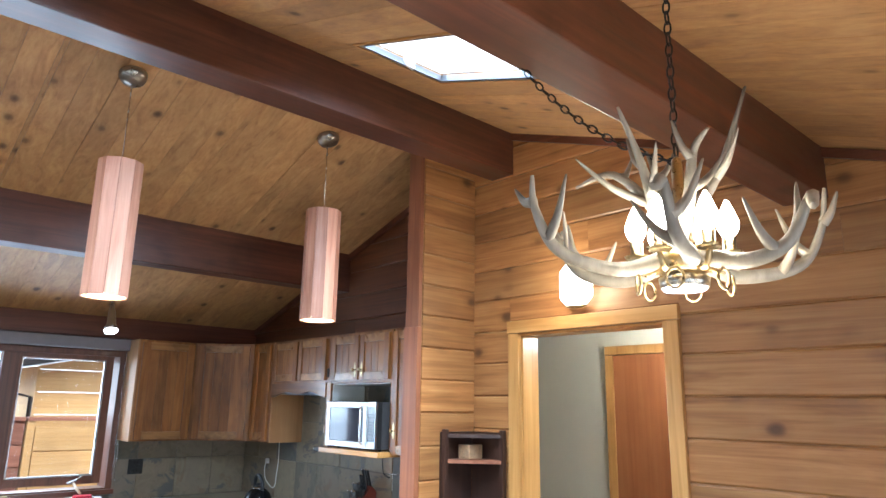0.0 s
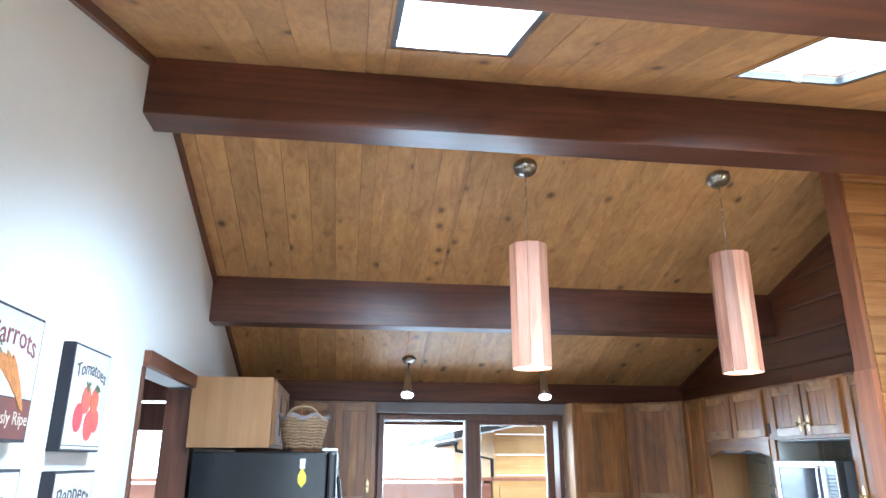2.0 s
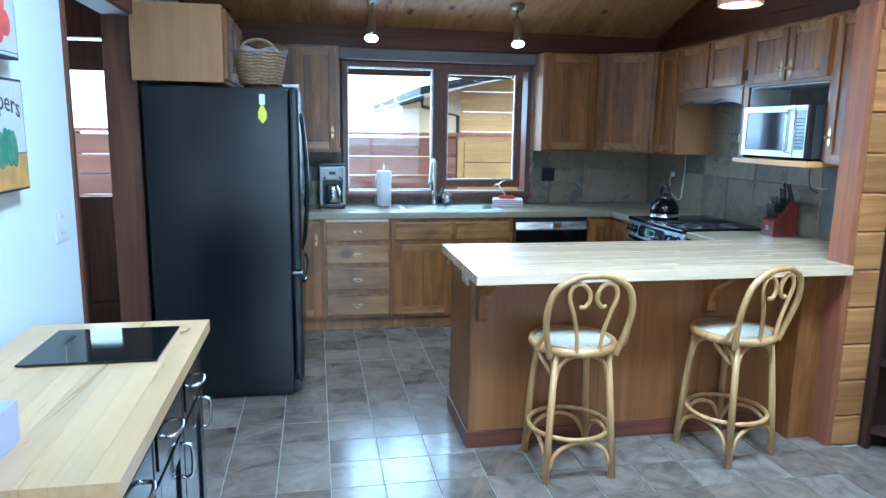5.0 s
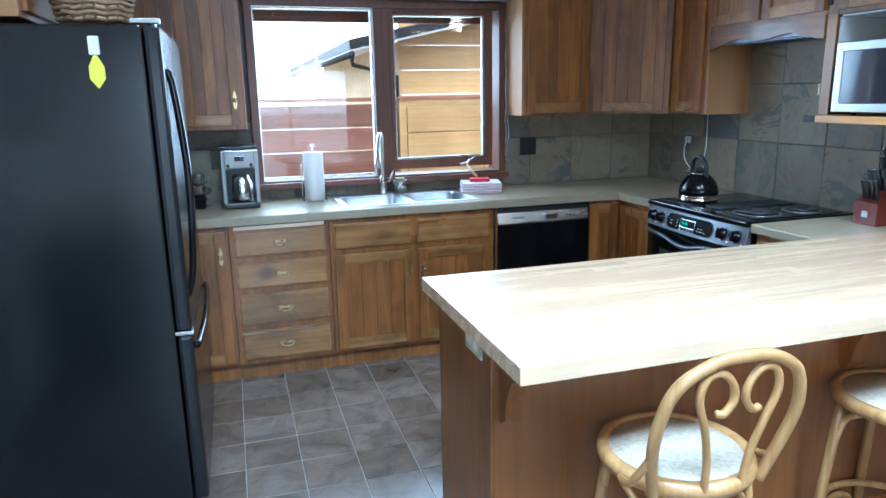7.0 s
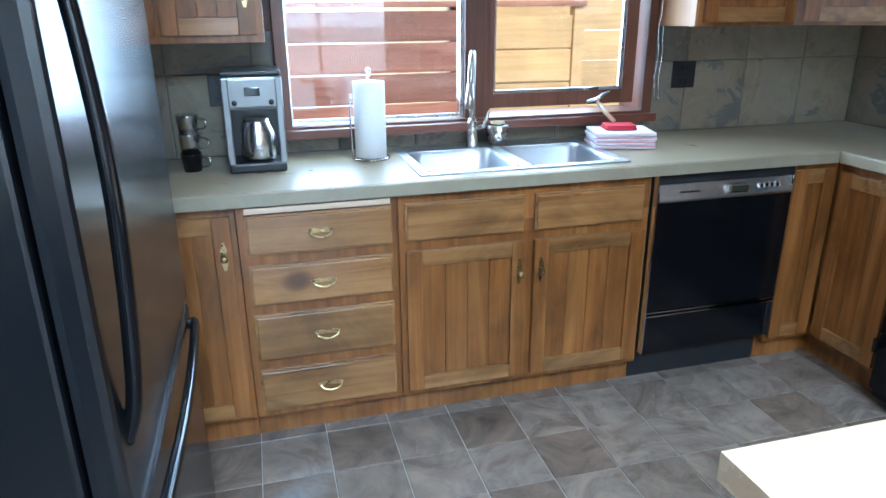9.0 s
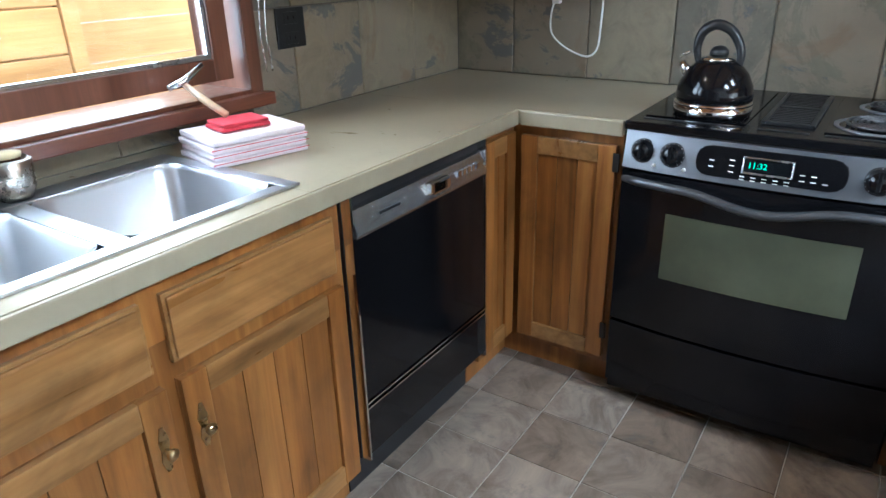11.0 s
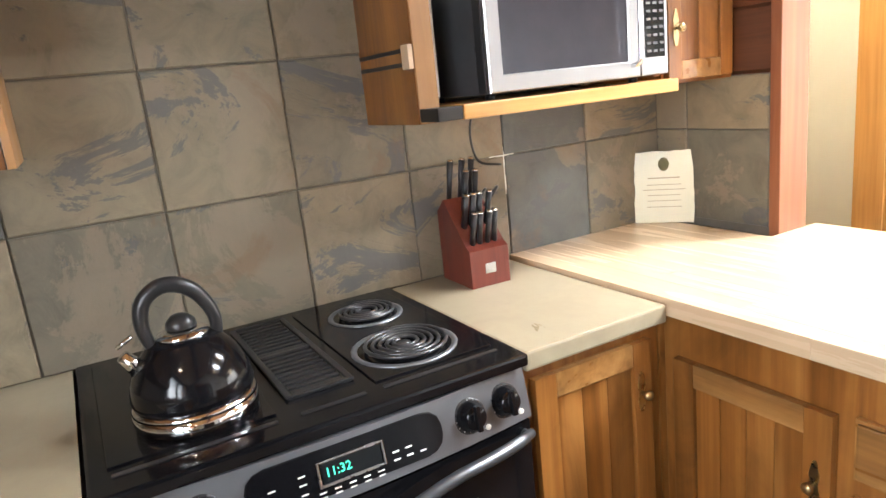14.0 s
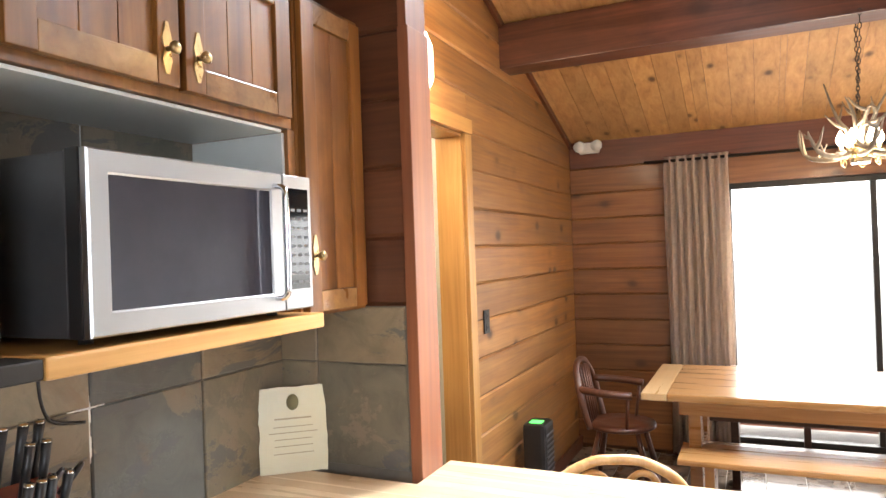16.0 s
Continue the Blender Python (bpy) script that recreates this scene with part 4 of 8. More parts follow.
part("tag", bm, plain("yellow_plastic", (0.75, 0.68, 0.05), 0.4), clip)

tb = thing("wall_cabinet", (0.5, 6.2, 1.757), "plain light-brown cabinet on top of the refrigerator", "cabinet", "upper kitchen cabinets")
bm = B()
box(bm, 0.262, 0.715, 5.93, 6.78, 1.757, 2.15, 0.003)
part("body", bm, M_PLY, tb)
mF2 = wmat((0.716, 0, 0), (0, 1, 0), (1, 0, 0))
for a in (5.95, 6.37):
    hinge_door(tb, mF2, a, a + 0.395, 1.775, 2.13, planks=3)

# ---- upper cabinets ----
UY, UX, U0, U1 = 7.42, 3.82, 1.375, 2.15
mUN = wmat((0, UY, 0), (1, 0, 0), (0, -1, 0))
mUR = wmat((UX, 0, 0), (0, -1, 0), (-1, 0, 0))


def upper(at, label):
    return thing("wall_cabinet", at, label, "cabinet", "upper kitchen cabinets")


c = upper((1.1, 7.58, U0), "brown alder wall cabinet with grooved doors beside the window and refrigerator")
bm = B()
box(bm, 0.72, 1.368, UY, YB - 0.004, U0 - 0.03, U1 - 0.01, 0.002)
part("body", bm, M_CAB, c)
hinge_door(c, mUN, 0.735, 1.035, 1.37, 2.12, planks=3)
hinge_door(c, mUN, 1.05, 1.345, 1.37, 2.12, planks=3, knob=(1.315, 1.50))

c = upper((3.18, 7.58, U0), "brown alder wall cabinet with a single framed door")
bm = B()
box(bm, 2.995, 3.44, UY, YB - 0.004, U0, U1, 0.002)
part("body", bm, M_CAB, c)
hinge_door(c, mUN, 3.015, 3.425, 1.39, 2.13, planks=4)
bm = B()
box(bm, 2.981, 2.9945, UY - 0.003, YB - 0.004, U0, U1, 0.002)
part("side_panel", bm, M_PLY, c)

c = upper((3.8, 7.45, U0), "brown alder corner wall cabinet with a diagonal door")
bm = B()
prism(bm, [(3.442, UY), (3.80, 7.105), (XR - 0.004, 7.105), (XR - 0.004, YB - 0.004), (3.442, YB - 0.004)], U0, U1, Matrix(((1, 0, 0, 0), (0, 0, 1, 0), (0, 1, 0, 0), (0, 0, 0, 1))))
part("body", bm, M_CAB, c)
du, dl = Vector((3.80 - 3.442, 7.105 - UY, 0)), math.hypot(3.80 - 3.442, 7.105 - UY)
du.normalize()
mD = wmat((3.442, UY, 0), tuple(du), (du.y, -du.x, 0))
hinge_door(c, mD, 0.03, dl - 0.03, 1.39, 2.13, planks=4)

c = upper((3.95, 6.95, U0), "narrow brown alder wall cabinet beside the stove hood")
bm = B()
box(bm, UX, XR - 0.004, 6.80, 7.103, U0, U1, 0.002)
part("body", bm, M_CAB, c)
hinge_door(c, mUR, -7.085, -6.83, 1.39, 2.13, planks=2)
bm = B()
box(bm, UX - 0.002, XR - 0.004, 6.785, 6.799, U0, U1, 0.002)
part("side_panel", bm, M_PLY, c)

c = upper((3.95, 6.4, 1.82), "brown alder cabinet above the stove with a scalloped wooden valance")
bm = B()
box(bm, UX, XR - 0.004, 6.022, 6.783, 1.815, U1, 0.002)
part("body", bm, M_CAB, c)
hinge_door(c, mUR, -6.775, -6.42, 1.84, 2.13, planks=3, rail=0.05)
hinge_door(c, mUR, -6.40, -6.03, 1.84, 2.13, planks=3, rail=0.05)
bm = B()
pts = [(-6.783, 1.822), (-6.783, 1.72)]
for i in range(25):
    t = i / 24
    pts.append((-6.77 + t * 0.735, 1.722 + 0.022 * (1 - math.cos(4 * math.pi * t)) / 2 + 0.022 * math.sin(math.pi * t)))
pts += [(-6.024, 1.72), (-6.024, 1.822)]
prism(bm, pts, -0.012, 0.010, mUR)
part("valance", bm, M_CAB_Y, c, "scalloped wooden valance")
hd = thing("range_hood", (3.96, 6.4, 1.73), "dark under-cabinet extractor hood behind the valance", "range hood")
bm = B()
box(bm, UX + 0.02, XR - 0.006, 6.04, 6.77, 1.745, 1.813, 0.004)
part("housing", bm, M_GREYMET, hd)
bm = B()
box(bm, UX + 0.05, XR - 0.05, 6.09, 6.70, 1.742, 1.7448)
fl = part("filter", bm, M_GREYMET, hd)
for i in range(16):
    bm = B()
    box(bm, UX + 0.06, XR - 0.06, 6.10 + i * 0.038, 6.115 + i * 0.038, 1.739, 1.7418)
    part("filter_slat", bm, M_GREYMET, fl)

c = upper((3.95, 5.64, U0), "brown alder cabinet with two doors over an open white microwave niche")
bm = B()
box(bm, UX, XR - 0.004, 5.965, 6.020, U0 - 0.018, U1, 0.002)
part("side_panel", bm, M_CAB, c)
bm = B()
box(bm, UX, XR - 0.004, 5.275, 5.30, 1.40, 1.814, 0.002)
part("divider", bm, M_CAB, c)
bm = B()
box(bm, UX, XR - 0.004, 5.285, 5.964, 1.815, U1, 0.002)
part("body", bm, M_CAB, c)
bm = B()
box(bm, UX - 0.003, UX + 0.001, 5.967, 6.017, U0 - 0.017, U1 - 0.33, 0.001)
part("front_strip", bm, M_PLY, c)
for x0, x1, y0, y1, z0, z1 in ((XR - 0.012, XR - 0.005, 5.301, 5.963, 1.412, 1.813), (UX + 0.01, XR - 0.013, 5.955, 5.963, 1.412, 1.805), (UX + 0.01, XR - 0.013, 5.301, 5.309, 1.412, 1.805), (UX + 0.01, XR - 0.013, 5.310, 5.954, 1.806, 1.813)):
    bm = B()
    box(bm, x0, x1, y0, y1, z0, z1)
    part("niche_panel", bm, M_WHITE_IN, c)
hinge_door(c, mUR, -5.955, -5.635, 1.835, 2.13, planks=3, rail=0.05, knob=(-5.665, 1.90))
hinge_door(c, mUR, -5.620, -5.305, 1.835, 2.13, planks=3, rail=0.05, knob=(-5.59, 1.90))
bm = B()
box(bm, 3.735, XR - 0.006, 5.30, 5.954, 1.360, 1.393, 0.004)
part("shelf", bm, M_CASING_H, c)
bm = B()
box(bm, 3.737, 3.818, 5.955, 6.018, 1.362, 1.391, 0.003)
part("bracket", bm, M_IRON, c, "dark iron end bracket of the shelf")
bm = B()
for w in (1.485, 1.515):
    box(bm, UX + 0.02, XR - 0.02, 6.0205, 6.024, w, w + 0.009)
part("vent_slot", bm, M_BLACKPLAST, c)
bm = B()
box(bm, UX - 0.004, UX + 0.03, 6.0205, 6.032, 1.478, 1.53, 0.002)
part("vent_end", bm, M_BUTCH, c)
bm = B()
box(bm, UX - 0.006, UX + 0.02, 6.0, 6.0205, 1.86, 1.92, 0.001)
part("hinge", bm, M_IRON, c)

c = upper((3.95, 5.13, U0), "tall narrow brown alder wall cabinet at the end of the run")
bm = B()
box(bm, UX, XR - 0.004, 4.985, 5.272, U0, U1, 0.002)
part("body", bm, M_CAB, c)
hinge_door(c, mUR, -5.262, -5.005, 1.385, 2.13, planks=2, rail=0.05, knob=(-5.235, 1.52))

# ---- stove ----
st = thing("stove", (3.8, 6.4, 0), "black slide-in electric stove with coil burners and dark silver control panel", "stove")
SYa, SYb, SFX = 6.022, 6.784, 3.48
bm = B()
box(bm, SFX + 0.03, XR - 0.012, SYa, SYb, 0.03, 0.895, 0.002)
part("body", bm, M_BLACK, st)
bm = B()
box(bm, SFX - 0.004, XR - 0.013, SYa - 0.002, SYb + 0.002, 0.896, 0.921, 0.006)
part("cooktop", bm, M_BLACK, st)
mS = wmat((SFX, 0, 0), (0, -1, 0), (-1, 0, 0))
SW = Matrix(((0, 1, 0, 0), (1, 0, 0, 0), (0, 0, 1, 0), (0, 0, 0, 1)))


def bulge(u, depth=0.028):
    return depth * (1 - ((u + (SYa + SYb) / 2) / ((SYb - SYa) / 2)) ** 2)


def curved_panel(w0, w1, v0, v1, n=16, taper=0.0):
    """A gently bowed front panel."""
    bm = B()
    cols = []
    for i in range(n + 1):
        u = -SYb + (SYb - SYa) * i / n
        b = bulge(u)
        cols.append([bm.verts.new(mS @ Vector((u, v, w))) for v, w in ((v0, w0), (v1 + b, w0), (v1 + b - taper, w1), (v0, w1))])
    fs = [bm.faces.new(cols[0]), bm.faces.new(cols[-1][::-1])]
    for a, b in zip(cols, cols[1:]):
        for j in range(4):
            k = (j + 1) % 4
            fs.append(bm.faces.new((a[j], b[j], b[k], a[k])))
    bmesh.ops.recalc_face_normals(bm, faces=fs)
    return bm


cp = part("control_panel", curved_panel(0.790, 0.893, -0.03, 0.002, taper=0.022), M_GREYMET, st, "bowed dark silver control panel")
od = part("oven_door", curved_panel(0.300, 0.780, -0.03, -0.006), M_BLACK, st)
part("storage_drawer", curved_panel(0.070, 0.288, -0.03, -0.008), M_BLACK, st)
bm = B()
cols = []
for i in range(11):
    u = -6.645 + (6.645 - 6.165) * i / 10
    cols.append([bm.verts.new(mS @ Vector((u, bulge(u) - 0.0045, w))) for w in (0.475, 0.675)])
for a, b in zip(cols, cols[1:]):
    bm.faces.new((a[0], b[0], b[1], a[1]))
# greenish grey base colour stands in for the reflection on dark glass
part("oven_window", bm, plain("oven_window_reflection_tint", (0.065, 0.07, 0.045), 0.12, spot=0.25, scale=4, bump=0.02), od, "dark oven window with a greenish grey reflection painted into its colour")
bm = B()
pts = []
for i in range(21):
    u = -6.775 + 0.745 * i / 20
    t = (i - 10) / 10
    pts.append((u, bulge(u) + 0.028 - 0.018 * abs(t) ** 6, 0.760 - 0.030 * (1 + math.cos(math.pi * max(-1, min(1, t / 0.55)))) / 2))
tube(bm, pts, [0.012 if 0 < i < 20 else 0.009 for i in range(21)], 10, m=mS)
M_HANDLE = plain("dark_silver_handle", (0.10, 0.105, 0.115), 0.34, metal=0.7, spot=0.08)
tube(bm, [(-6.765, -0.004, 0.757), (-6.765, 0.016, 0.757)], 0.009, 8, m=mS)
tube(bm, [(-6.04, -0.004, 0.757), (-6.04, 0.016, 0.757)], 0.009, 8, m=mS)
part("handle", bm, M_HANDLE, od, "wavy dark silver oven handle")


def on_panel(u, w, out=0.0):
    f = (w - 0.79) / 0.103
    ang = math.atan2(0.022, 0.103)
    return mS @ Matrix.Translation((u, bulge(u) + 0.002 - 0.022 * f + out, w)) @ Matrix.Rotation(ang, 4, "X") @ Matrix.Rotation(radians(-90), 4, "X")


for u in (-6.728, -6.645, -6.165, -6.082):
    bm = B()
    lathe(bm, [(0.029, 0), (0.029, 0.006), (0.024, 0.010), (0.022, 0.026), (0.019, 0.030), (0, 0.030)], seg=20, m=on_panel(u, 0.842))
    box(bm, -0.005, 0.005, -0.024, 0.024, 0.028, 0.037, 0.002, on_panel(u, 0.842))
    kb = part("knob", bm, M_BLACK, cp, "glossy black burner knob")
    bm = B()
    lathe(bm, [(0.034, 0), (0.034, 0.002), (0.031, 0.003), (0, 0.003)], seg=24, m=on_panel(u, 0.842))
    dial = part("dial_ring", bm, M_BLACKPLAST, kb)
    bm = B()
    for q in range(14):
        box(bm, -0.0009, 0.0009, 0.0265, 0.0315, 0.003, 0.0036, 0, on_panel(u, 0.842) @ Matrix.Rotation(radians(q * 24 + 12), 4, "Z"))
    tagged(part("dial_marks", bm, M_STEEL, kb), kind="stuff")
    bm = B()
    lathe(bm, [(0.006, 0), (0.006, 0.002), (0, 0.002)], seg=8, m=on_panel(u + 0.036, 0.808))
    part("burner_mark", bm, M_WHITE, kb)
mC = on_panel(-6.405, 0.842)
bm = B()
for zk, ins in ((-0.001, 0.0), (0.003, 0.0015)):
    ring = [bm.verts.new(mC @ Vector((sx * (0.176 - ins - 0.036 * (1 - math.cos(radians(a)))) , sy * (0.040 - ins - 0.030 * (1 - math.sin(radians(a)))) - 0.002, zk))) for sx, sy, aa in ((1, 1, (0, 30, 60, 90)), (-1, 1, (90, 60, 30, 0)), (-1, -1, (0, 30, 60, 90)), (1, -1, (90, 60, 30, 0))) for a in aa]
    if zk < 0:
        back_ring = ring
nr_ = len(ring)
bm.faces.new(ring)
for k in range(nr_):
    bm.faces.new((back_ring[k], back_ring[(k + 1) % nr_], ring[(k + 1) % nr_], ring[k]))
bmesh.ops.recalc_face_normals(bm, faces=bm.faces[:])
part("keypad", bm, M_BLACK, cp)
bm = B()
frame_boards(bm, -0.060, 0.060, -0.024, 0.020, 0.005, 0.0035, 0.0085, mC @ Matrix(((1, 0, 0, 0), (0, 0, 1, 0), (0, 1, 0, 0), (0, 0, 0, 1))), bev=0.002)
part("display_frame", bm, M_STEEL, cp)
bm = B()
box(bm, -0.053, 0.053, -0.019, 0.015, 0.003, 0.006, 0, mC)
part("display", bm, M_DARKGLASS, cp)


def text_mesh(name, body, size, m, mat, parent, depth=0.0006, bend=0.0, align="CENTER"):
    cu = bpy.data.curves.new(name, "FONT")
    cu.body, cu.size, cu.extrude, cu.align_x, cu.align_y = body, size, depth, align, "CENTER"
    cu.resolution_u = 2
    tmp = bpy.data.objects.new(name, cu)
    me = bpy.data.meshes.new_from_object(tmp)
    bpy.data.objects.remove(tmp)
    if bend:
        for v in me.vertices:
            v.co.y -= bend * v.co.x ** 2
    me.transform(m)
    me.materials.clear()
    me.materials.append(mat)
    ob = new(name, me)
    ob.parent = parent
    if parent.type == "EMPTY":
        ob.matrix_parent_inverse = parent.matrix_basis.inverted()
    return ob


M_GREEN = glow("green_digits", (0.05, 0.9, 0.55), 0.7, (0.02, 0.2, 0.1))
text_mesh("clock_digits", "11:32", 0.021, mC @ Matrix.Translation((-0.024, -0.002, 0.0068)) @ Matrix.Diagonal((1, -1, 1, 1)), M_GREEN, cp)
for uu, ww in [(-0.135, 0.004), (-0.135, -0.012), (-0.085, 0.010), (-0.085, -0.004), (-0.085, -0.020), (0.080, -0.006), (0.080, -0.020), (0.105, -0.006), (0.105, -0.020), (0.131, -0.021)] + [(-0.056 + 0.026 * c, w) for c in range(5) for w in (-0.028, -0.036)]:
    bm = B()
    box(bm, uu - 0.006, uu + 0.006, -ww - 0.0013, -ww + 0.0013, 0.0038, 0.0046, 0, mC)
    part("key_mark", bm, M_WHITE, cp)


def coil(cx, cy, r, rings):
    bm = B()
    pts = []
    n = rings * 22
    for i in range(n + 1):
        a = 2 * math.pi * i / 22
        rr = 0.018 + (r - 0.018) * i / n
        pts.append((cx + rr * math.cos(a), cy + rr * math.sin(a), 0.934))
    tube(bm, pts, 0.0042, 6)
    lathe(bm, [(0.014, 0.921), (0.014, 0.933), (0, 0.934)], (cx, cy, 0), 12)
    b = part("burner_coil", bm, plain("coil_metal_" + str(rings), (0.10, 0.10, 0.105), 0.35, metal=0.8), st)
    bm = B()
    lathe(bm, [(r + 0.018, 0.9212), (r + 0.018, 0.9265), (r + 0.010, 0.9285), (r + 0.004, 0.9235), (0.02, 0.9225), (0, 0.9225)], (cx, cy, 0), 28)
    part("drip_bowl", bm, M_GREYMET, b)


bm = B()
box(bm, 3.56, 4.065, 6.05, 6.305, 0.9215, 0.9245, 0.002)
part("coil_cartridge", bm, M_BLACK, st)
coil(3.68, 6.185, 0.093, 5)
coil(3.93, 6.165, 0.072, 4)
bm = B()
box(bm, 3.60, 4.055, 6.335, 6.455, 0.9215, 0.9225)
for i in range(19):
    box(bm, 3.615 + i * 0.0225, 3.624 + i * 0.0225, 6.345, 6.445, 0.9225, 0.9275, 0.001)
box(bm, 3.60, 4.055, 6.33, 6.342, 0.9225, 0.929, 0.002)
box(bm, 3.60, 4.055, 6.448, 6.46, 0.9225, 0.929, 0.002)
box(bm, 3.60, 3.612, 6.342, 6.448, 0.9225, 0.929, 0.002)
box(bm, 4.043, 4.055, 6.342, 6.448, 0.9225, 0.929, 0.002)
box(bm, 3.82, 3.835, 6.342, 6.448, 0.9225, 0.929, 0.001)
part("downdraft_grille", bm, M_BLACKPLAST, st)
for ya, yb in ((6.055, 6.300), (6.335, 6.455), (6.495, 6.750)):
    bm = B()
    box(bm, 3.528, 3.538, ya, yb, 0.9211, 0.9235, 0.001)
    part("lift_slot", bm, M_BLACKPLAST, st)
bm = B()
box(bm, 3.56, 4.065, 6.49, 6.755, 0.9215, 0.9245, 0.002)
part("smooth_cartridge", bm, M_BLACK, st)

# kettle
kt = thing("kettle", (3.66, 6.60, 0.9245), "black and chrome whistling kettle on the stove", "kettle")
KC = (3.66, 6.60, 0.925)
bm = B()
lathe(bm, [(0.098, 0.0), (0.104, 0.006), (0.105, 0.030)], KC, 32)
lathe(bm, [(0.105, 0.030), (0.103, 0.036), (0.097, 0.040)], KC, 32)
part("base_band", bm, M_CHROME, kt, "polished chrome band")
bm = B()
lathe(bm, [(0.099, 0.036), (0.103, 0.052), (0.098, 0.080), (0.083, 0.112), (0.060, 0.138), (0.042, 0.148)], KC, 32)
part("body", bm, M_BLACK, kt)
bm = B()
lathe(bm, [(0.044, 0.146), (0.043, 0.152), (0.030, 0.158), (0.012, 0.160), (0.010, 0.164)], KC, 24)
lid = part("lid", bm, M_CHROME, kt)
bm = B()
lathe(bm, [(0.026, 0.161), (0.024, 0.172), (0.014, 0.182), (0, 0.185)], KC, 16)
part("lid_knob", bm, M_BLACKPLAST, lid)
bm = B()
kx, ky, kz = KC
hd_pts = curve_pts([(kx, ky + 0.050, kz + 0.132), (kx, ky + 0.060, kz + 0.175), (kx, ky + 0.050, kz + 0.218), (kx, ky + 0.014, kz + 0.238), (kx, ky - 0.028, kz + 0.220), (kx, ky - 0.055, kz + 0.172), (kx, ky - 0.054, kz + 0.125)], 5)
tube(bm, hd_pts, [0.009 + 0.005 * math.sin(math.pi * i / (len(hd_pts) - 1)) for i in range(len(hd_pts))], 10)
part("handle", bm, M_BLACKPLAST, kt)
bm = B()
tube(bm, [(kx, ky + 0.070, kz + 0.098), (kx, ky + 0.088, kz + 0.122), (kx, ky + 0.098, kz + 0.136)], [0.020, 0.013, 0.011], 12)
part("spout", bm, M_CHROME, kt)
bm = B()
tube(bm, [(kx, ky + 0.078, kz + 0.165), (kx, ky + 0.104, kz + 0.150)], 0.004, 6)
part("whistle_lever", bm, M_CHROME, kt)

# microwave
mw = thing("microwave", (3.92, 5.62, 1.393), "stainless steel countertop microwave with black window and keypad", "microwave")
my0, my1, mz0, mz1 = 5.332, 5.882, 1.406, 1.694
bm = B()
box(bm, 3.787, XR - 0.03, my0 + 0.002, my1 - 0.002, mz0, mz1 - 0.003, 0.004)
part("body", bm, plain("dark_grey_steel_case", (0.10, 0.10, 0.105), 0.4, metal=0.6), mw)
for a in (my0 + 0.05, my1 - 0.05):
    for b in (3.815, 4.05):
        bm = B()
        lathe(bm, [(0.012, 1.3932), (0.012, 1.4065)], (b, a, 0), 10)
        part("foot", bm, M_BLACKPLAST, mw)
mM = wmat((3.764, 0, 0), (0, -1, 0), (-1, 0, 0))
du0, du1 = -my1, -my0
bm = B()
box(bm, du0, du1, -0.022, 0.010, mz0, mz1, 0.003, mM)
part("front_bezel", bm, M_BLACKPLAST, mw)
split = du1 - 0.095
bm = B()
ring_box(bm, du0 + 0.002, split - 0.002, mz0 + 0.002, mz1 - 0.002, 0.038, 0.010, 0.026, mM)
M_MWSTEEL = plain("microwave_steel", (0.38, 0.385, 0.39), 0.32, metal=1.0, spot=0.05, scale=2)
door = part("door", bm, M_MWSTEEL, mw)
bm = B()
box(bm, du0 + 0.036, split - 0.036, 0.010, 0.022, mz0 + 0.036, mz1 - 0.036, 0.004, mM)
part("door_window", bm, plain("microwave_window", (0.03, 0.03, 0.04), 0.06, spot=0.1, bump=0.01), door)
bm = B()
hu = split - 0.030
tube(bm, curve_pts([(hu, 0.024, mz1 - 0.030), (hu, 0.050, mz1 - 0.036), (hu, 0.055, mz1 - 0.07), (hu, 0.055, mz0 + 0.07), (hu, 0.050, mz0 + 0.036), (hu, 0.024, mz0 + 0.030)], 5), 0.0065, 10, m=mM)
part("handle", bm, M_CHROME, door, "bowed chrome bar handle")
bm = B()
box(bm, split, du1 - 0.002, 0.010, 0.026, mz0 + 0.002, mz1 - 0.002, 0.003, mM)
kp = part("control_panel", bm, M_MWSTEEL, mw)
bm = B()
box(bm, split + 0.014, du1 - 0.014, 0.0262, 0.0275, mz0 + 0.045, mz1 - 0.03, 0, mM)
part("keypad", bm, M_DARKGLASS, kp)
M_KEY = plain("grey_key_print", (0.08, 0.08, 0.085), 0.5)
for r in range(9):
    for cc in range(3):
        u, w = split + 0.026 + cc * 0.022, mz0 + 0.06 + r * 0.019
        bm = B()
        box(bm, u - 0.007, u + 0.007, 0.0276, 0.0282, w - 0.003, w + 0.003, 0, mM)
        part("key", bm, M_KEY, kp)

# knife block
kbm = Matrix.Translation((3.993, 5.805, CT)) @ Matrix.Rotation(radians(178), 4, "Z")
kb = thing("knife_block", (3.99, 5.80, CT), "reddish wooden knife block full of black-handled knives", "knife block")
M_BLOCK = wood("reddish_block_wood", (0.10, 0.018, 0.013), (0.15, 0.030, 0.020), (0.20, 0.045, 0.030), axis=2, vary=0.05, rough=0.35, coat=0.2)
bm = B()
prism(bm, [(-0.085, 0.001), (0.075, 0.001), (0.075, 0.100), (0.055, 0.112), (-0.045, 0.225), (-0.085, 0.190)], -0.058, 0.058, kbm)
part("block", bm, M_BLOCK, kb)
bm = B()
box(bm, 0.0752, 0.0772, -0.016, 0.016, 0.035, 0.062, 0.001, kbm)
part("label_plate", bm, M_STEEL, kb, "small square metal plate")
sl_dir = Vector((0.26, 0, 0.97)).normalized()
rngk = random.Random(3)
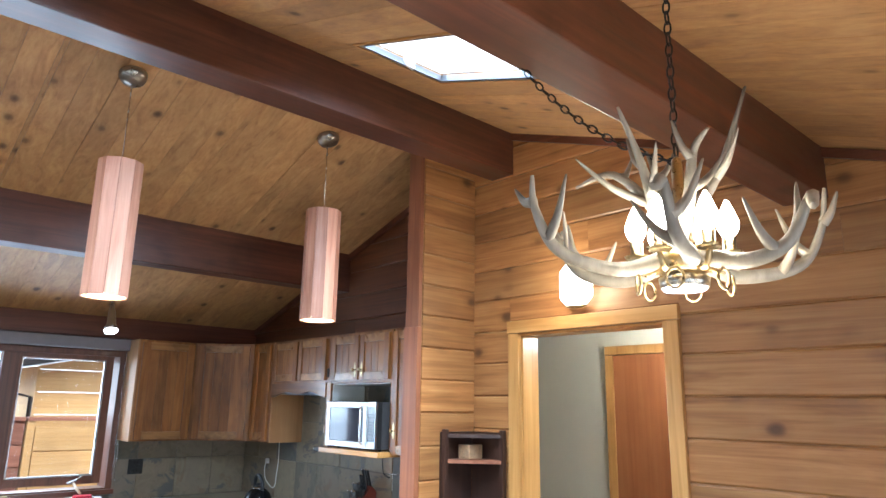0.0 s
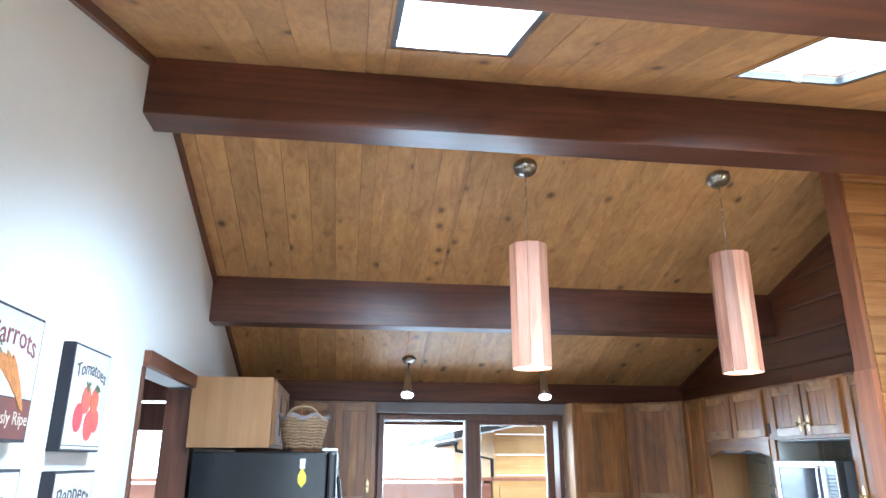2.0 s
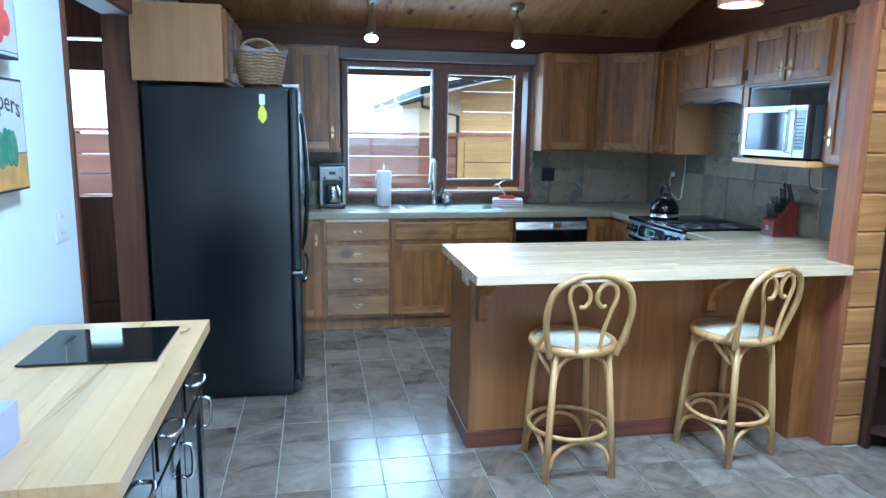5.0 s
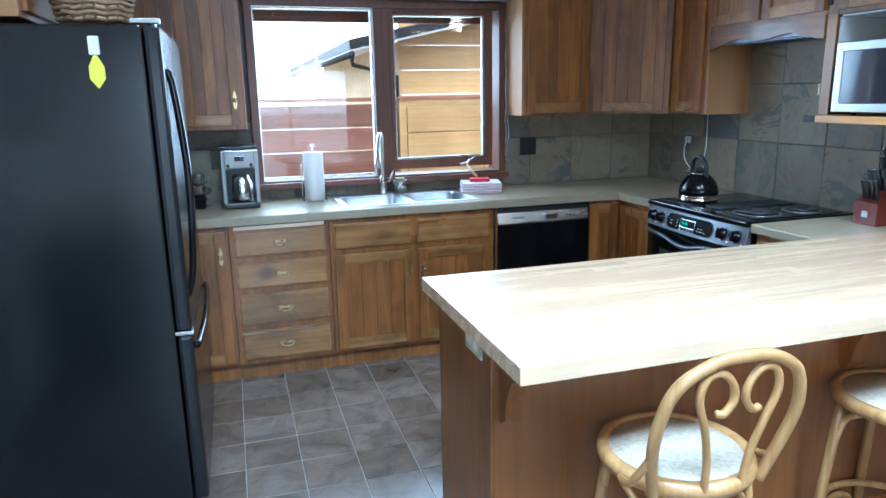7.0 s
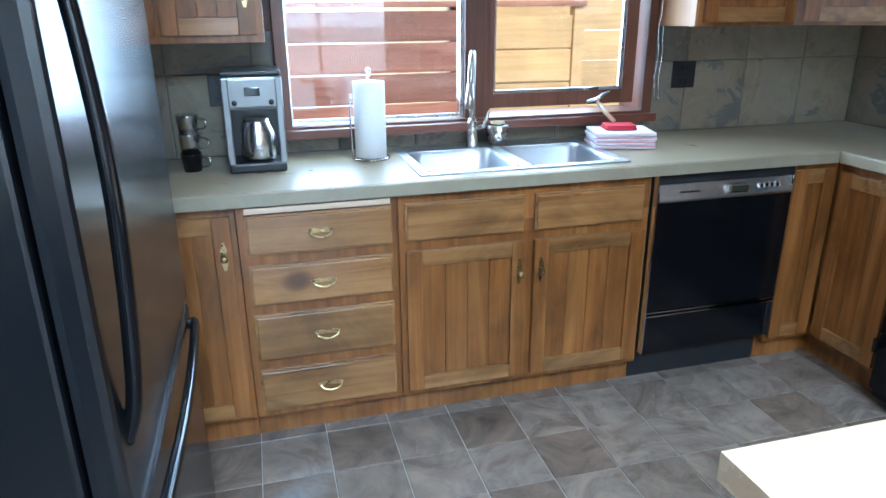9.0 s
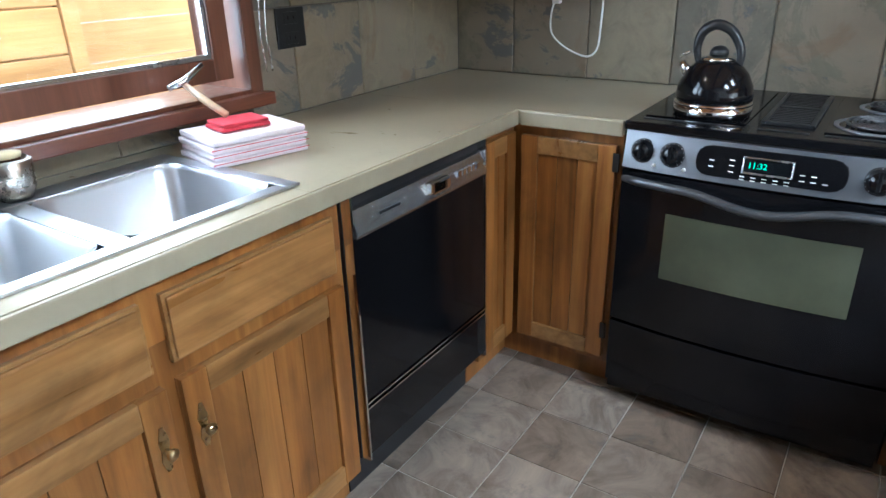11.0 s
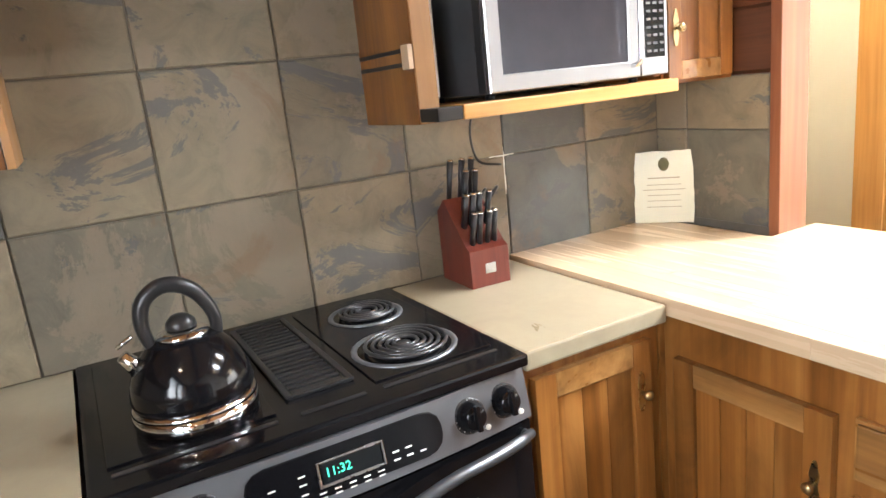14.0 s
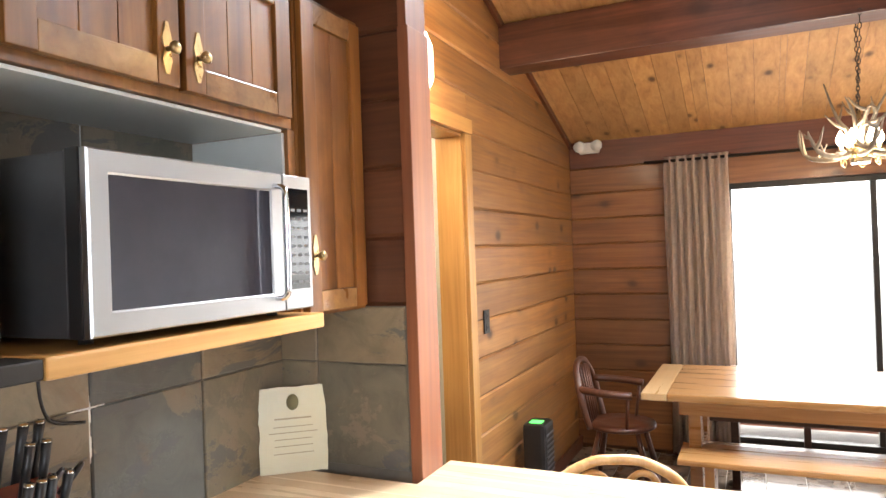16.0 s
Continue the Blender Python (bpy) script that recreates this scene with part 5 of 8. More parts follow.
for (u, w), n, L in (((-0.062, 0.195), 3, 0.135), ((-0.020, 0.185), 2, 0.115), ((0.012, 0.145), 4, 0.100), ((0.048, 0.105), 4, 0.095)):
    for i in range(n):
        v = -0.034 + 0.068 * i / (n - 1) if n != 2 else -0.012 + 0.034 * i
        p0 = Vector((u, v, w))
        dd = (sl_dir + Vector((rngk.uniform(-0.04, 0.04), rngk.uniform(-0.05, 0.05), 0))).normalized()
        bm = B()
        tube(bm, [p0, p0 + dd * L * 0.5, p0 + dd * L], [0.0085, 0.0075, 0.009], 8, m=kbm)
        kn = part("knife_handle", bm, M_BLACKPLAST, kb)
        bm = B()
        tube(bm, [p0 + dd * L, p0 + dd * (L + 0.004)], 0.0088, 8, m=kbm)
        part("pommel", bm, M_CHROME, kn)
bm = B()
for s in (-1, 1):
    pts = [(0.02 + 0.022 * math.cos(a), 0.035 + s * 0.018 + 0.016 * math.sin(a), 0.225 + 0.024 * math.sin(a + 0.8)) for a in [2 * math.pi * i / 14 for i in range(14)]]
    tube(bm, pts, 0.0045, 6, closed=True, m=kbm)
    tube(bm, [(-0.004, 0.035 + s * 0.004, 0.15), (0.013, 0.035 + s * 0.012, 0.205)], 0.005, 6, m=kbm)
part("scissors", bm, M_BLACKPLAST, kb)

# welcome card on the bar
a, b = Vector((4.094, 5.115, 0)), Vector((3.95, 4.995, 0))
ud = (b - a).normalized()
vd = Vector((-ud.y, ud.x, 0))
if vd.y < 0:
    vd = -vd
ud2 = Vector((vd.y, -vd.x, 0)) * -1
mK = Matrix.Translation(((a.x + b.x) / 2, (a.y + b.y) / 2, BT1 + 0.001)) @ wmat((0, 0, 0), tuple(ud2), tuple(vd)) @ Matrix.Rotation(radians(6), 4, "X")
cd = thing("notice_plaque", ((a.x + b.x) / 2, (a.y + b.y) / 2, BT1), "cream parchment-like notice standing on the wooden bar top", "notice")
bm = B()
edge = []
rngc = random.Random(9)
for k in range(40):
    t = k / 10
    s, f = int(t), t - int(t)
    p = ((-0.092 + 0.184 * f, 0), (0.092, 0.232 * f), (0.092 - 0.184 * f, 0.232), (-0.092, 0.232 - 0.232 * f))[s]
    j = rngc.uniform(-0.0022, 0.0022)
    edge.append((p[0] + (j if s % 2 else 0), p[1] + (0 if s == 0 else j)))
prism(bm, edge, -0.004, 0.004, mK)
part("card", bm, plain("parchment", (0.62, 0.60, 0.44), 0.35, spot=0.05, scale=6), cd)
bm = B()
lathe(bm, [(0.017, 0), (0.017, 0.0008), (0, 0.0008)], seg=14, m=mK @ Matrix.Translation((0, 0.0042, 0.19)) @ Matrix.Rotation(radians(-90), 4, "X"), sy=1.3)
part("emblem", bm, plain("olive_ink", (0.16, 0.15, 0.08), 0.6), cd)
rngc = random.Random(11)
for i, w in enumerate((0.145, 0.124, 0.108, 0.090, 0.072, 0.052)):
    h = 0.05 + rngc.uniform(-0.015, 0.018)
    bm = B()
    box(bm, -h, h, 0.0041, 0.0047, w - 0.0012, w + 0.0012 + (0.002 if i == 0 else 0), 0, mK)
    part("text_line", bm, plain("brown_ink_" + str(i), (0.34, 0.31, 0.21), 0.6), cd)

# ---- sink and worktop things ----
sk = thing("sink", (2.23, 7.4, 0.86), "double-bowl stainless steel kitchen sink set into the worktop", "sink")
bm = B()
SX0, SX1, SYs, SYe, zt = 1.83, 2.62, 7.185, 7.645, CT + 0.002


def bowl(bm, x0, x1, y0, y1, zb):
    rings = []
    for inset, z in ((0.0, zt + 0.003), (0.012, zt - 0.010), (0.022, zb + 0.03), (0.045, zb), ):
        X0, X1, Y0, Y1, r = x0 + inset, x1 - inset, y0 + inset, y1 - inset, 0.045
        ring = []
        for cx, cy, a0 in ((X1 - r, Y1 - r, 0), (X0 + r, Y1 - r, 90), (X0 + r, Y0 + r, 180), (X1 - r, Y0 + r, 270)):
            for k in range(5):
                a = radians(a0 + 22.5 * k)
                ring.append(bm.verts.new((cx + r * math.cos(a), cy + r * math.sin(a), z)))
        rings.append(ring)
    n = len(rings[0])
    for p, q in zip(rings, rings[1:]):
        for k in range(n):
            f = bm.faces.new((p[k], p[(k + 1) % n], q[(k + 1) % n], q[k]))
            f.smooth = True
    bm.faces.new(rings[-1][::-1])
    return rings[0]


for x0, x1 in ((1.865, 2.205), (2.245, 2.585)):
    bm = B()
    bowl(bm, x0, x1, 7.215, 7.575, CT - 0.16)
    bmesh.ops.recalc_face_normals(bm, faces=bm.faces[:])
    part("bowl", bm, M_SINK, sk)
    bm = B()
    lathe(bm, [(0.035, CT - 0.158), (0.035, CT - 0.155), (0.02, CT - 0.157), (0, CT - 0.157)], ((x0 + x1) / 2, 7.42, 0), 16)
    part("drain", bm, M_CHROME, sk)
bm = B()
box(bm, SX0, 1.867, SYs, SYe, zt - 0.002, zt + 0.004, 0.002)
box(bm, 2.583, SX1, SYs, SYe, zt - 0.002, zt + 0.004, 0.002)
box(bm, 1.868, 2.582, SYs, 7.217, zt - 0.002, zt + 0.004, 0.001)
box(bm, 1.868, 2.582, 7.573, SYe, zt - 0.002, zt + 0.004, 0.001)
box(bm, 2.203, 2.247, 7.218, 7.572, zt - 0.002, zt + 0.004, 0.001)
part("rim", bm, M_SINK, sk)

fc = thing("faucet", (2.146, 7.61, CT + 0.006), "brushed steel gooseneck pull-down kitchen faucet behind the sink", "faucet")
bm = B()
fx, fy = 2.146, 7.61
lathe(bm, [(0.028, CT + 0.006), (0.028, CT + 0.012), (0.022, CT + 0.02), (0.020, CT + 0.10), (0.014, CT + 0.12)], (fx, fy, 0), 18)
neck = curve_pts([(fx, fy, CT + 0.11), (fx, fy, CT + 0.28), (fx - 0.005, fy - 0.02, CT + 0.355), (fx - 0.025, fy - 0.075, CT + 0.375), (fx - 0.045, fy - 0.125, CT + 0.335), (fx - 0.055, fy - 0.145, CT + 0.27)], 7)
tube(bm, neck, 0.0115, 12)
part("spout", bm, M_NICKEL, fc)
bm = B()
tube(bm, [neck[-1], (fx - 0.062, fy - 0.158, CT + 0.20), (fx - 0.063, fy - 0.160, CT + 0.18)], [0.0125, 0.017, 0.016], 12)
part("spray_head", bm, M_NICKEL, fc)
bm = B()
tube(bm, [(fx + 0.018, fy, CT + 0.08), (fx + 0.045, fy - 0.01, CT + 0.085), (fx + 0.06, fy - 0.03, CT + 0.15)], [0.010, 0.009, 0.005], 10)
part("lever", bm, M_NICKEL, fc)
sd = thing("dish_brush_holder", (2.26, 7.62, CT + 0.006), "small pale soap dish cup beside the faucet", "soap holder")
bm = B()
lathe(bm, [(0.030, CT + 0.007), (0.042, CT + 0.03), (0.045, CT + 0.085), (0.038, CT + 0.09), (0.035, CT + 0.04), (0, CT + 0.035)], (2.255, 7.615, 0), 20)
part("cup", bm, M_NICKEL, sd)
bm = B()
lathe(bm, [(0.028, CT + 0.092), (0.03, CT + 0.10), (0, CT + 0.105)], (2.255, 7.615, 0), 14)
part("sponge", bm, plain("cream_sponge", (0.6, 0.5, 0.3), 0.8), sd)

pt = thing("paper_towel_roll", (1.70, 7.52, CT), "white paper towel roll on a wire stand", "paper towels")
bm = B()
lathe(bm, [(0.019, CT + 0.012), (0.058, CT + 0.012), (0.058, CT + 0.285), (0.019, CT + 0.285)], (1.72, 7.52, 0), 32)
part("roll", bm, plain("paper_white", (0.82, 0.82, 0.82), 0.9, spot=0.02, scale=80, bump=0.6), pt)
bm = B()
tube(bm, [(1.72 + 0.068 * math.cos(a), 7.52 + 0.068 * math.sin(a), CT + 0.006) for a in [2 * math.pi * i / 20 for i in range(20)]], 0.0035, 6, closed=True)
tube(bm, [(1.72, 7.52, CT + 0.004), (1.72, 7.52, CT + 0.32)], 0.004, 8)
tube(bm, curve_pts([(1.652, 7.52, CT + 0.006), (1.647, 7.52, CT + 0.15), (1.655, 7.52, CT + 0.24)], 4), 0.0032, 6)
lathe(bm, [(0.008, CT + 0.318), (0.010, CT + 0.326), (0, CT + 0.334)], (1.72, 7.52, 0), 10)
part("stand", bm, M_CHROME, pt)

cm = thing("coffee_maker", (1.31, 7.48, CT), "black and steel drip coffee maker with a steel carafe", "coffee maker")
cx0, cx1, cy0, cy1 = 1.215, 1.405, 7.40, 7.62
bm = B()
box(bm, cx0, cx1, cy0, cy1, CT + 0.001, CT + 0.035, 0.008)
box(bm, cx0 + 0.004, cx1 - 0.004, 7.535, cy1, CT + 0.03, CT + 0.33, 0.008)
part("body", bm, M_BLACKPLAST, cm)
bm = B()
box(bm, cx0, cx1, cy0 + 0.004, cy1, CT + 0.215, CT + 0.325, 0.012)
M_COFFEE = plain("dull_steel_trim", (0.24, 0.245, 0.25), 0.36, metal=0.9, spot=0.05, scale=2)
hp = part("brew_head", bm, M_COFFEE, cm, "brushed steel brewing head")
bm = B()
box(bm, cx0 - 0.004, cx0 + 0.020, cy0 + 0.002, cy0 + 0.03, CT + 0.03, CT + 0.32, 0.004)
part("side_rail", bm, M_COFFEE, cm)
bm = B()
box(bm, cx1 - 0.020, cx1 + 0.004, cy0 + 0.002, cy0 + 0.03, CT + 0.03, CT + 0.32, 0.004)
part("side_rail", bm, M_COFFEE, cm)
bm = B()
box(bm, 1.285, 1.335, cy0 - 0.004, cy0 + 0.004, CT + 0.262, CT + 0.29, 0.002)
part("display", bm, M_DARKGLASS, hp)
for u in (1.25, 1.37):
    bm = B()
    lathe(bm, [(0.009, 0), (0.009, 0.008), (0, 0.009)], seg=12, m=Matrix.Translation((u, cy0 + 0.003, CT + 0.24)) @ Matrix.Rotation(radians(90), 4, "X"))
    part("button", bm, M_BLACKPLAST, hp)
bm = B()
box(bm, cx0 - 0.002, cx1 + 0.002, cy0 + 0.0, cy1, CT + 0.326, CT + 0.342, 0.005)
part("lid", bm, M_BLACKPLAST, cm)
bm = B()
lathe(bm, [(0.052, CT + 0.036), (0.060, CT + 0.05), (0.058, CT + 0.13), (0.042, CT + 0.165), (0.040, CT + 0.18)], (1.315, 7.465, 0), 24)
cf = part("carafe", bm, M_STEEL, cm)
bm = B()
tube(bm, curve_pts([(1.285, 7.42, CT + 0.165), (1.275, 7.375, CT + 0.16), (1.275, 7.372, CT + 0.09), (1.288, 7.41, CT + 0.06)], 4), 0.009, 8)
part("carafe_handle", bm, M_BLACKPLAST, cf)

th = thing("travel_mug_stack", (1.08, 7.5, CT), "stack of small black and steel cups near the refrigerator", "mugs")
for i in range(3):
    z = CT + 0.001 + i * 0.066
    bm = B()
    lathe(bm, [(0.030, z), (0.036, z + 0.06), (0.037, z + 0.064)], (1.085, 7.5, 0), 18)
    mg = part("mug", bm, M_STEEL if i else M_BLACK, th)
    bm = B()
    tube(bm, curve_pts([(1.118, 7.49, z + 0.052), (1.145, 7.48, z + 0.045), (1.143, 7.48, z + 0.02), (1.116, 7.49, z + 0.014)], 3), 0.004, 6)
    part("mug_handle", bm, M_STEEL, mg)

# folded towels, red cloth, brush
tm = Matrix.Translation((2.74, 7.49, CT)) @ Matrix.Rotation(radians(-14), 4, "Z")
M_TOWEL = plain("white_terry_towel", (0.74, 0.66, 0.68), 0.95, spot=0.06, scale=40, bump=1.0)
tw = thing("folded_towels", (2.74, 7.49, CT), "stack of folded white kitchen towels with thin red stripes", "towels")
for i in range(4):
    bm = B()
    g = 0.004 * (i % 2)
    box(bm, -0.125 + g, 0.125 - g, -0.095, 0.095 - g, 0.001 + i * 0.0165, 0.0165 + i * 0.0165, 0.007, tm)
    part("towel", bm, M_TOWEL, tw)
M_REDCLOTH = plain("red_cloth", (0.50, 0.03, 0.05), 0.9, spot=0.1, scale=50, bump=0.8)
for i in range(3):
    bm = B()
    w = 0.012 + i * 0.0165
    box(bm, -0.1262, 0.1262, -0.0962, -0.0945, w - 0.001, w + 0.0005, 0, tm)
    part("stripe", bm, M_REDCLOTH, tw)
rc = thing("folded_cloth", (2.73, 7.50, CT + 0.068), "small folded red dishcloth on the white towels", "cloth")
bm = B()
box(bm, -0.07, 0.055, -0.045, 0.05, 0.068, 0.078, 0.004, tm)
box(bm, -0.066, 0.053, -0.043, 0.048, 0.0785, 0.087, 0.004, tm)
part("cloth", bm, M_REDCLOTH, rc)
br = thing("dish_brush", (2.69, 7.56, CT + 0.088), "white-handled dish brush with grey bristles leaning by the window", "brush")
bm = B()
tube(bm, [(2.725, 7.52, CT + 0.094), (2.71, 7.57, CT + 0.125), (2.695, 7.625, CT + 0.165)], [0.009, 0.010, 0.007], 8)
part("handle", bm, M_BUTCH, br)
bm = B()
tube(bm, [(2.655, 7.63, CT + 0.160), (2.695, 7.625, CT + 0.170), (2.75, 7.615, CT + 0.205)], [0.008, 0.010, 0.006], 8)
part("head", bm, M_STEEL, br)

# outlets, cord and switches


def outlet(at, m, w, h, mat, label, kind="power outlet", sockets=2):
    o = thing(kind.replace(" ", "_"), at, label, kind, "outlets")
    bm = B()
    box(bm, -w / 2, w / 2, 0, 0.006, -h / 2, h / 2, 0.002, m)
    part("plate", bm, mat, o)
    for i in range(sockets):
        ww = (-0.25 + 0.5 * i) * h if sockets > 1 else 0
        bm = B()
        box(bm, -w * 0.24, w * 0.24, 0.006, 0.008, ww - h * 0.15, ww + h * 0.15, 0.001, m)
        s = part("socket", bm, mat, o)
        for u in (-0.08, 0.08):
            bm = B()
            box(bm, w * u * 1.2 - 0.0012, w * u * 1.2 + 0.0012, 0.0081, 0.0086, ww - 0.004, ww + 0.005, 0, m)
            part("slot", bm, M_BLACK, s)
    return o


TY, TX = YB - 0.013, XR - 0.006
outlet((3.165, TY, 1.165), wmat((3.165, TY, 1.165), (1, 0, 0), (0, -1, 0)), 0.115, 0.115, M_BLACKPLAST, "square black double power outlet on the slate backsplash")
outlet((1.19, TY, 1.165), wmat((1.19, TY, 1.165), (1, 0, 0), (0, -1, 0)), 0.075, 0.115, M_BLACKPLAST, "black power outlet behind the coffee maker")
o = outlet((TX, 7.29, 1.175), wmat((TX, 7.29, 1.175), (0, -1, 0), (-1, 0, 0)), 0.075, 0.115, M_BLACKPLAST, "black power outlet with a white cord plugged in")
cord = thing("white_wire", (TX - 0.02, 7.29, 1.0), "thin white power cord looping down from the black outlet", "cord")
bm = B()
tube(bm, curve_pts([(TX - 0.028, 7.285, 1.20), (TX - 0.035, 7.30, 1.15), (TX - 0.03, 7.30, 1.08), (TX - 0.03, 7.255, 1.035), (TX - 0.03, 7.19, 1.005), (TX - 0.03, 7.145, 1.00), (TX - 0.03, 7.115, 1.03), (TX - 0.03, 7.108, 1.10), (TX - 0.02, 7.108, 1.20), (TX - 0.02, 7.112, 1.372)], 5), 0.0036, 6)
part("cable", bm, M_WHITE, cord)
bm = B()
box(bm, TX - 0.036, TX - 0.0085, 7.270, 7.300, 1.18, 1.22, 0.005)
part("plug", bm, M_WHITE, cord)
outlet((TX, 5.615, 1.178), wmat((TX, 5.615, 1.178), (0, -1, 0), (-1, 0, 0)), 0.085, 0.14, M_WHITE, "white power outlet plate behind the knife block")
mcord = thing("dark_wire", (TX - 0.01, 5.75, 1.25), "dark microwave cord hanging below the cabinet shelf", "cord")
bm = B()
tube(bm, curve_pts([(TX - 0.01, 5.70, 1.3715), (TX - 0.012, 5.72, 1.30), (TX - 0.012, 5.70, 1.22), (TX - 0.02, 5.63, 1.20)], 5), 0.004, 6)
part("cable", bm, M_BLACKPLAST, mcord)
outlet((XR - 0.001, 3.33, 1.155), wmat((XR - 0.001, 3.33, 1.155), (0, -1, 0), (-1, 0, 0)), 0.075, 0.12, M_BLACKPLAST, "black double light switch on the cedar wall", "light switch")
outlet((XL + 0.001, 4.82, 1.16), wmat((XL + 0.001, 4.82, 1.16), (0, 1, 0), (1, 0, 0)), 0.12, 0.12, M_WHITE, "white double light switch on the white wall", "light switch")

# ---- basket on the refrigerator ----
bk = thing("wicker_basket", (0.89, 6.10, 1.757), "woven light-brown wicker basket with a cloth lining and arched handle", "basket")
M_WICKER = plain("wicker", (0.30, 0.19, 0.10), 0.7, spot=0.3, scale=40, bump=0.8)
bm = B()
nw = 40
for r in range(11):
    z = 1.765 + r * 0.0165
    rx, ry = 0.105 + 0.0035 * r, 0.085 + 0.003 * r
    pts = [(0.89 + (rx + 0.004 * (-1) ** (k + r)) * math.cos(2 * math.pi * k / nw), 6.10 + (ry + 0.004 * (-1) ** (k + r)) * math.sin(2 * math.pi * k / nw), z + 0.003 * math.sin(k * 1.3)) for k in range(nw)]
    tube(bm, pts, 0.0075, 5, closed=True)
part("weave", bm, M_WICKER, bk)
bm = B()
for k in range(20):
    a = 2 * math.pi * (k + 0.5) / 20
    tube(bm, [(0.89 + 0.103 * math.cos(a), 6.10 + 0.083 * math.sin(a), 1.760), (0.89 + 0.141 * math.cos(a), 6.10 + 0.116 * math.sin(a), 1.945)], 0.006, 5)
part("stake", bm, M_WICKER, bk)
bm = B()
tube(bm, curve_pts([(0.80, 6.005, 1.935), (0.83, 6.0, 1.975), (0.89, 5.995, 1.99), (0.95, 6.0, 1.975), (0.98, 6.005, 1.935)], 4), 0.009, 6)
part("handle", bm, M_WICKER, bk)
bm = B()
nl = 36
rr = [[bm.verts.new((0.89 + (0.148 * s + 0.006 * math.sin(k * 2.1)) * math.cos(2 * math.pi * k / nl), 6.10 + (0.122 * s + 0.006 * math.sin(k * 1.7)) * math.sin(2 * math.pi * k / nl), z + 0.012 * math.sin(k * 1.1))) for k in range(nl)] for s, z in ((0.85, 1.92), (0.94, 1.948), (1.00, 1.945), (1.02, 1.925))]
for p, q in zip(rr, rr[1:]):
    for k in range(nl):
        bm.faces.new((p[k], p[(k + 1) % nl], q[(k + 1) % nl], q[k])).smooth = True
part("lining", bm, plain("grey_lining_cloth", (0.22, 0.20, 0.20), 0.9, spot=0.25, scale=25), bk)

# ---- pendants, spots, sconce ----
M_WARM = glow("warm_bulb", (1.0, 0.72, 0.38), 9.0, (0.9, 0.85, 0.7))
M_COOLB = glow("bright_bulb", (1.0, 0.93, 0.84), 14.0, (0.9, 0.9, 0.9))


def pendant(at):
    x, y = at
    p = thing("pendant_lamp", (x, y, 2.12), "octagonal cedar-slat pendant lamp with a warm lit opening", "pendant lamp", "pendants over the bar")
    for i in range(10):
        a0, a1 = 2 * math.pi * i / 10, 2 * math.pi * (i + 1) / 10
        bm = B()
        r = 0.100
        vs = []
        for rad in (r, r - 0.004):
            for a in (a0 + 0.012, a1 - 0.012):
                vs.append((x + rad * math.cos(a), y + rad * math.sin(a)))
        lo = [bm.verts.new((vx, vy, 2.12)) for vx, vy in (vs[0], vs[1], vs[3], vs[2])]
        hi = [bm.verts.new((vx, vy, 2.75)) for vx, vy in (vs[0], vs[1], vs[3], vs[2])]
        fs = [bm.faces.new(lo), bm.faces.new(hi[::-1])] + [bm.faces.new((lo[k], lo[(k + 1) % 4], hi[(k + 1) % 4], hi[k])) for k in range(4)]
        bmesh.ops.recalc_face_normals(bm, faces=fs)
        part("slat", bm, M_PENDANT, p)
    bm = B()
    lathe(bm, [(0.094, 2.745), (0.094, 2.748), (0.0, 2.748)], (x, y, 0), 10)
    lathe(bm, [(0.094, 2.135), (0.090, 2.745)], (x, y, 0), 20)
    part("inner_sleeve", bm, plain("dark_copper_lining", (0.16, 0.06, 0.03), 0.4, metal=0.4), p)
    bm = B()
    lathe(bm, [(0.088, 2.124), (0.088, 2.130), (0.0, 2.130)], (x, y, 0), 20)
    part("diffuser", bm, M_WARM, p, "glowing warm diffuser")
    bm = B()
    tube(bm, [(x, y, 2.748), (x, y, roof(y) - 0.03)], 0.0025, 6)
    part("cord", bm, M_STEEL, p)
    bm = B()
    lathe(bm, [(0.018, -0.045), (0.055, -0.035), (0.064, -0.012), (0.064, -0.001)], (0, 0, 0), 24, m=Matrix.Translation((x, y, roof(y) - 0.004)) @ Matrix.Rotation(-math.atan(SL), 4, "X"))
    part("canopy", bm, M_NICKEL, p, "brushed nickel ceiling canopy")
    return p


pa = pendant((2.037, 5.112))
pb = copy_thing(pa, Matrix.Translation((3.142, 5.112, 2.12)))
for x in (2.037, 3.142):
    lamp("pendant_light", "SPOT", look((x, 5.112, 2.10), (x, 5.112, 0)), 9, (1.0, 0.80, 0.55), size=0.05, cone=radians(110))


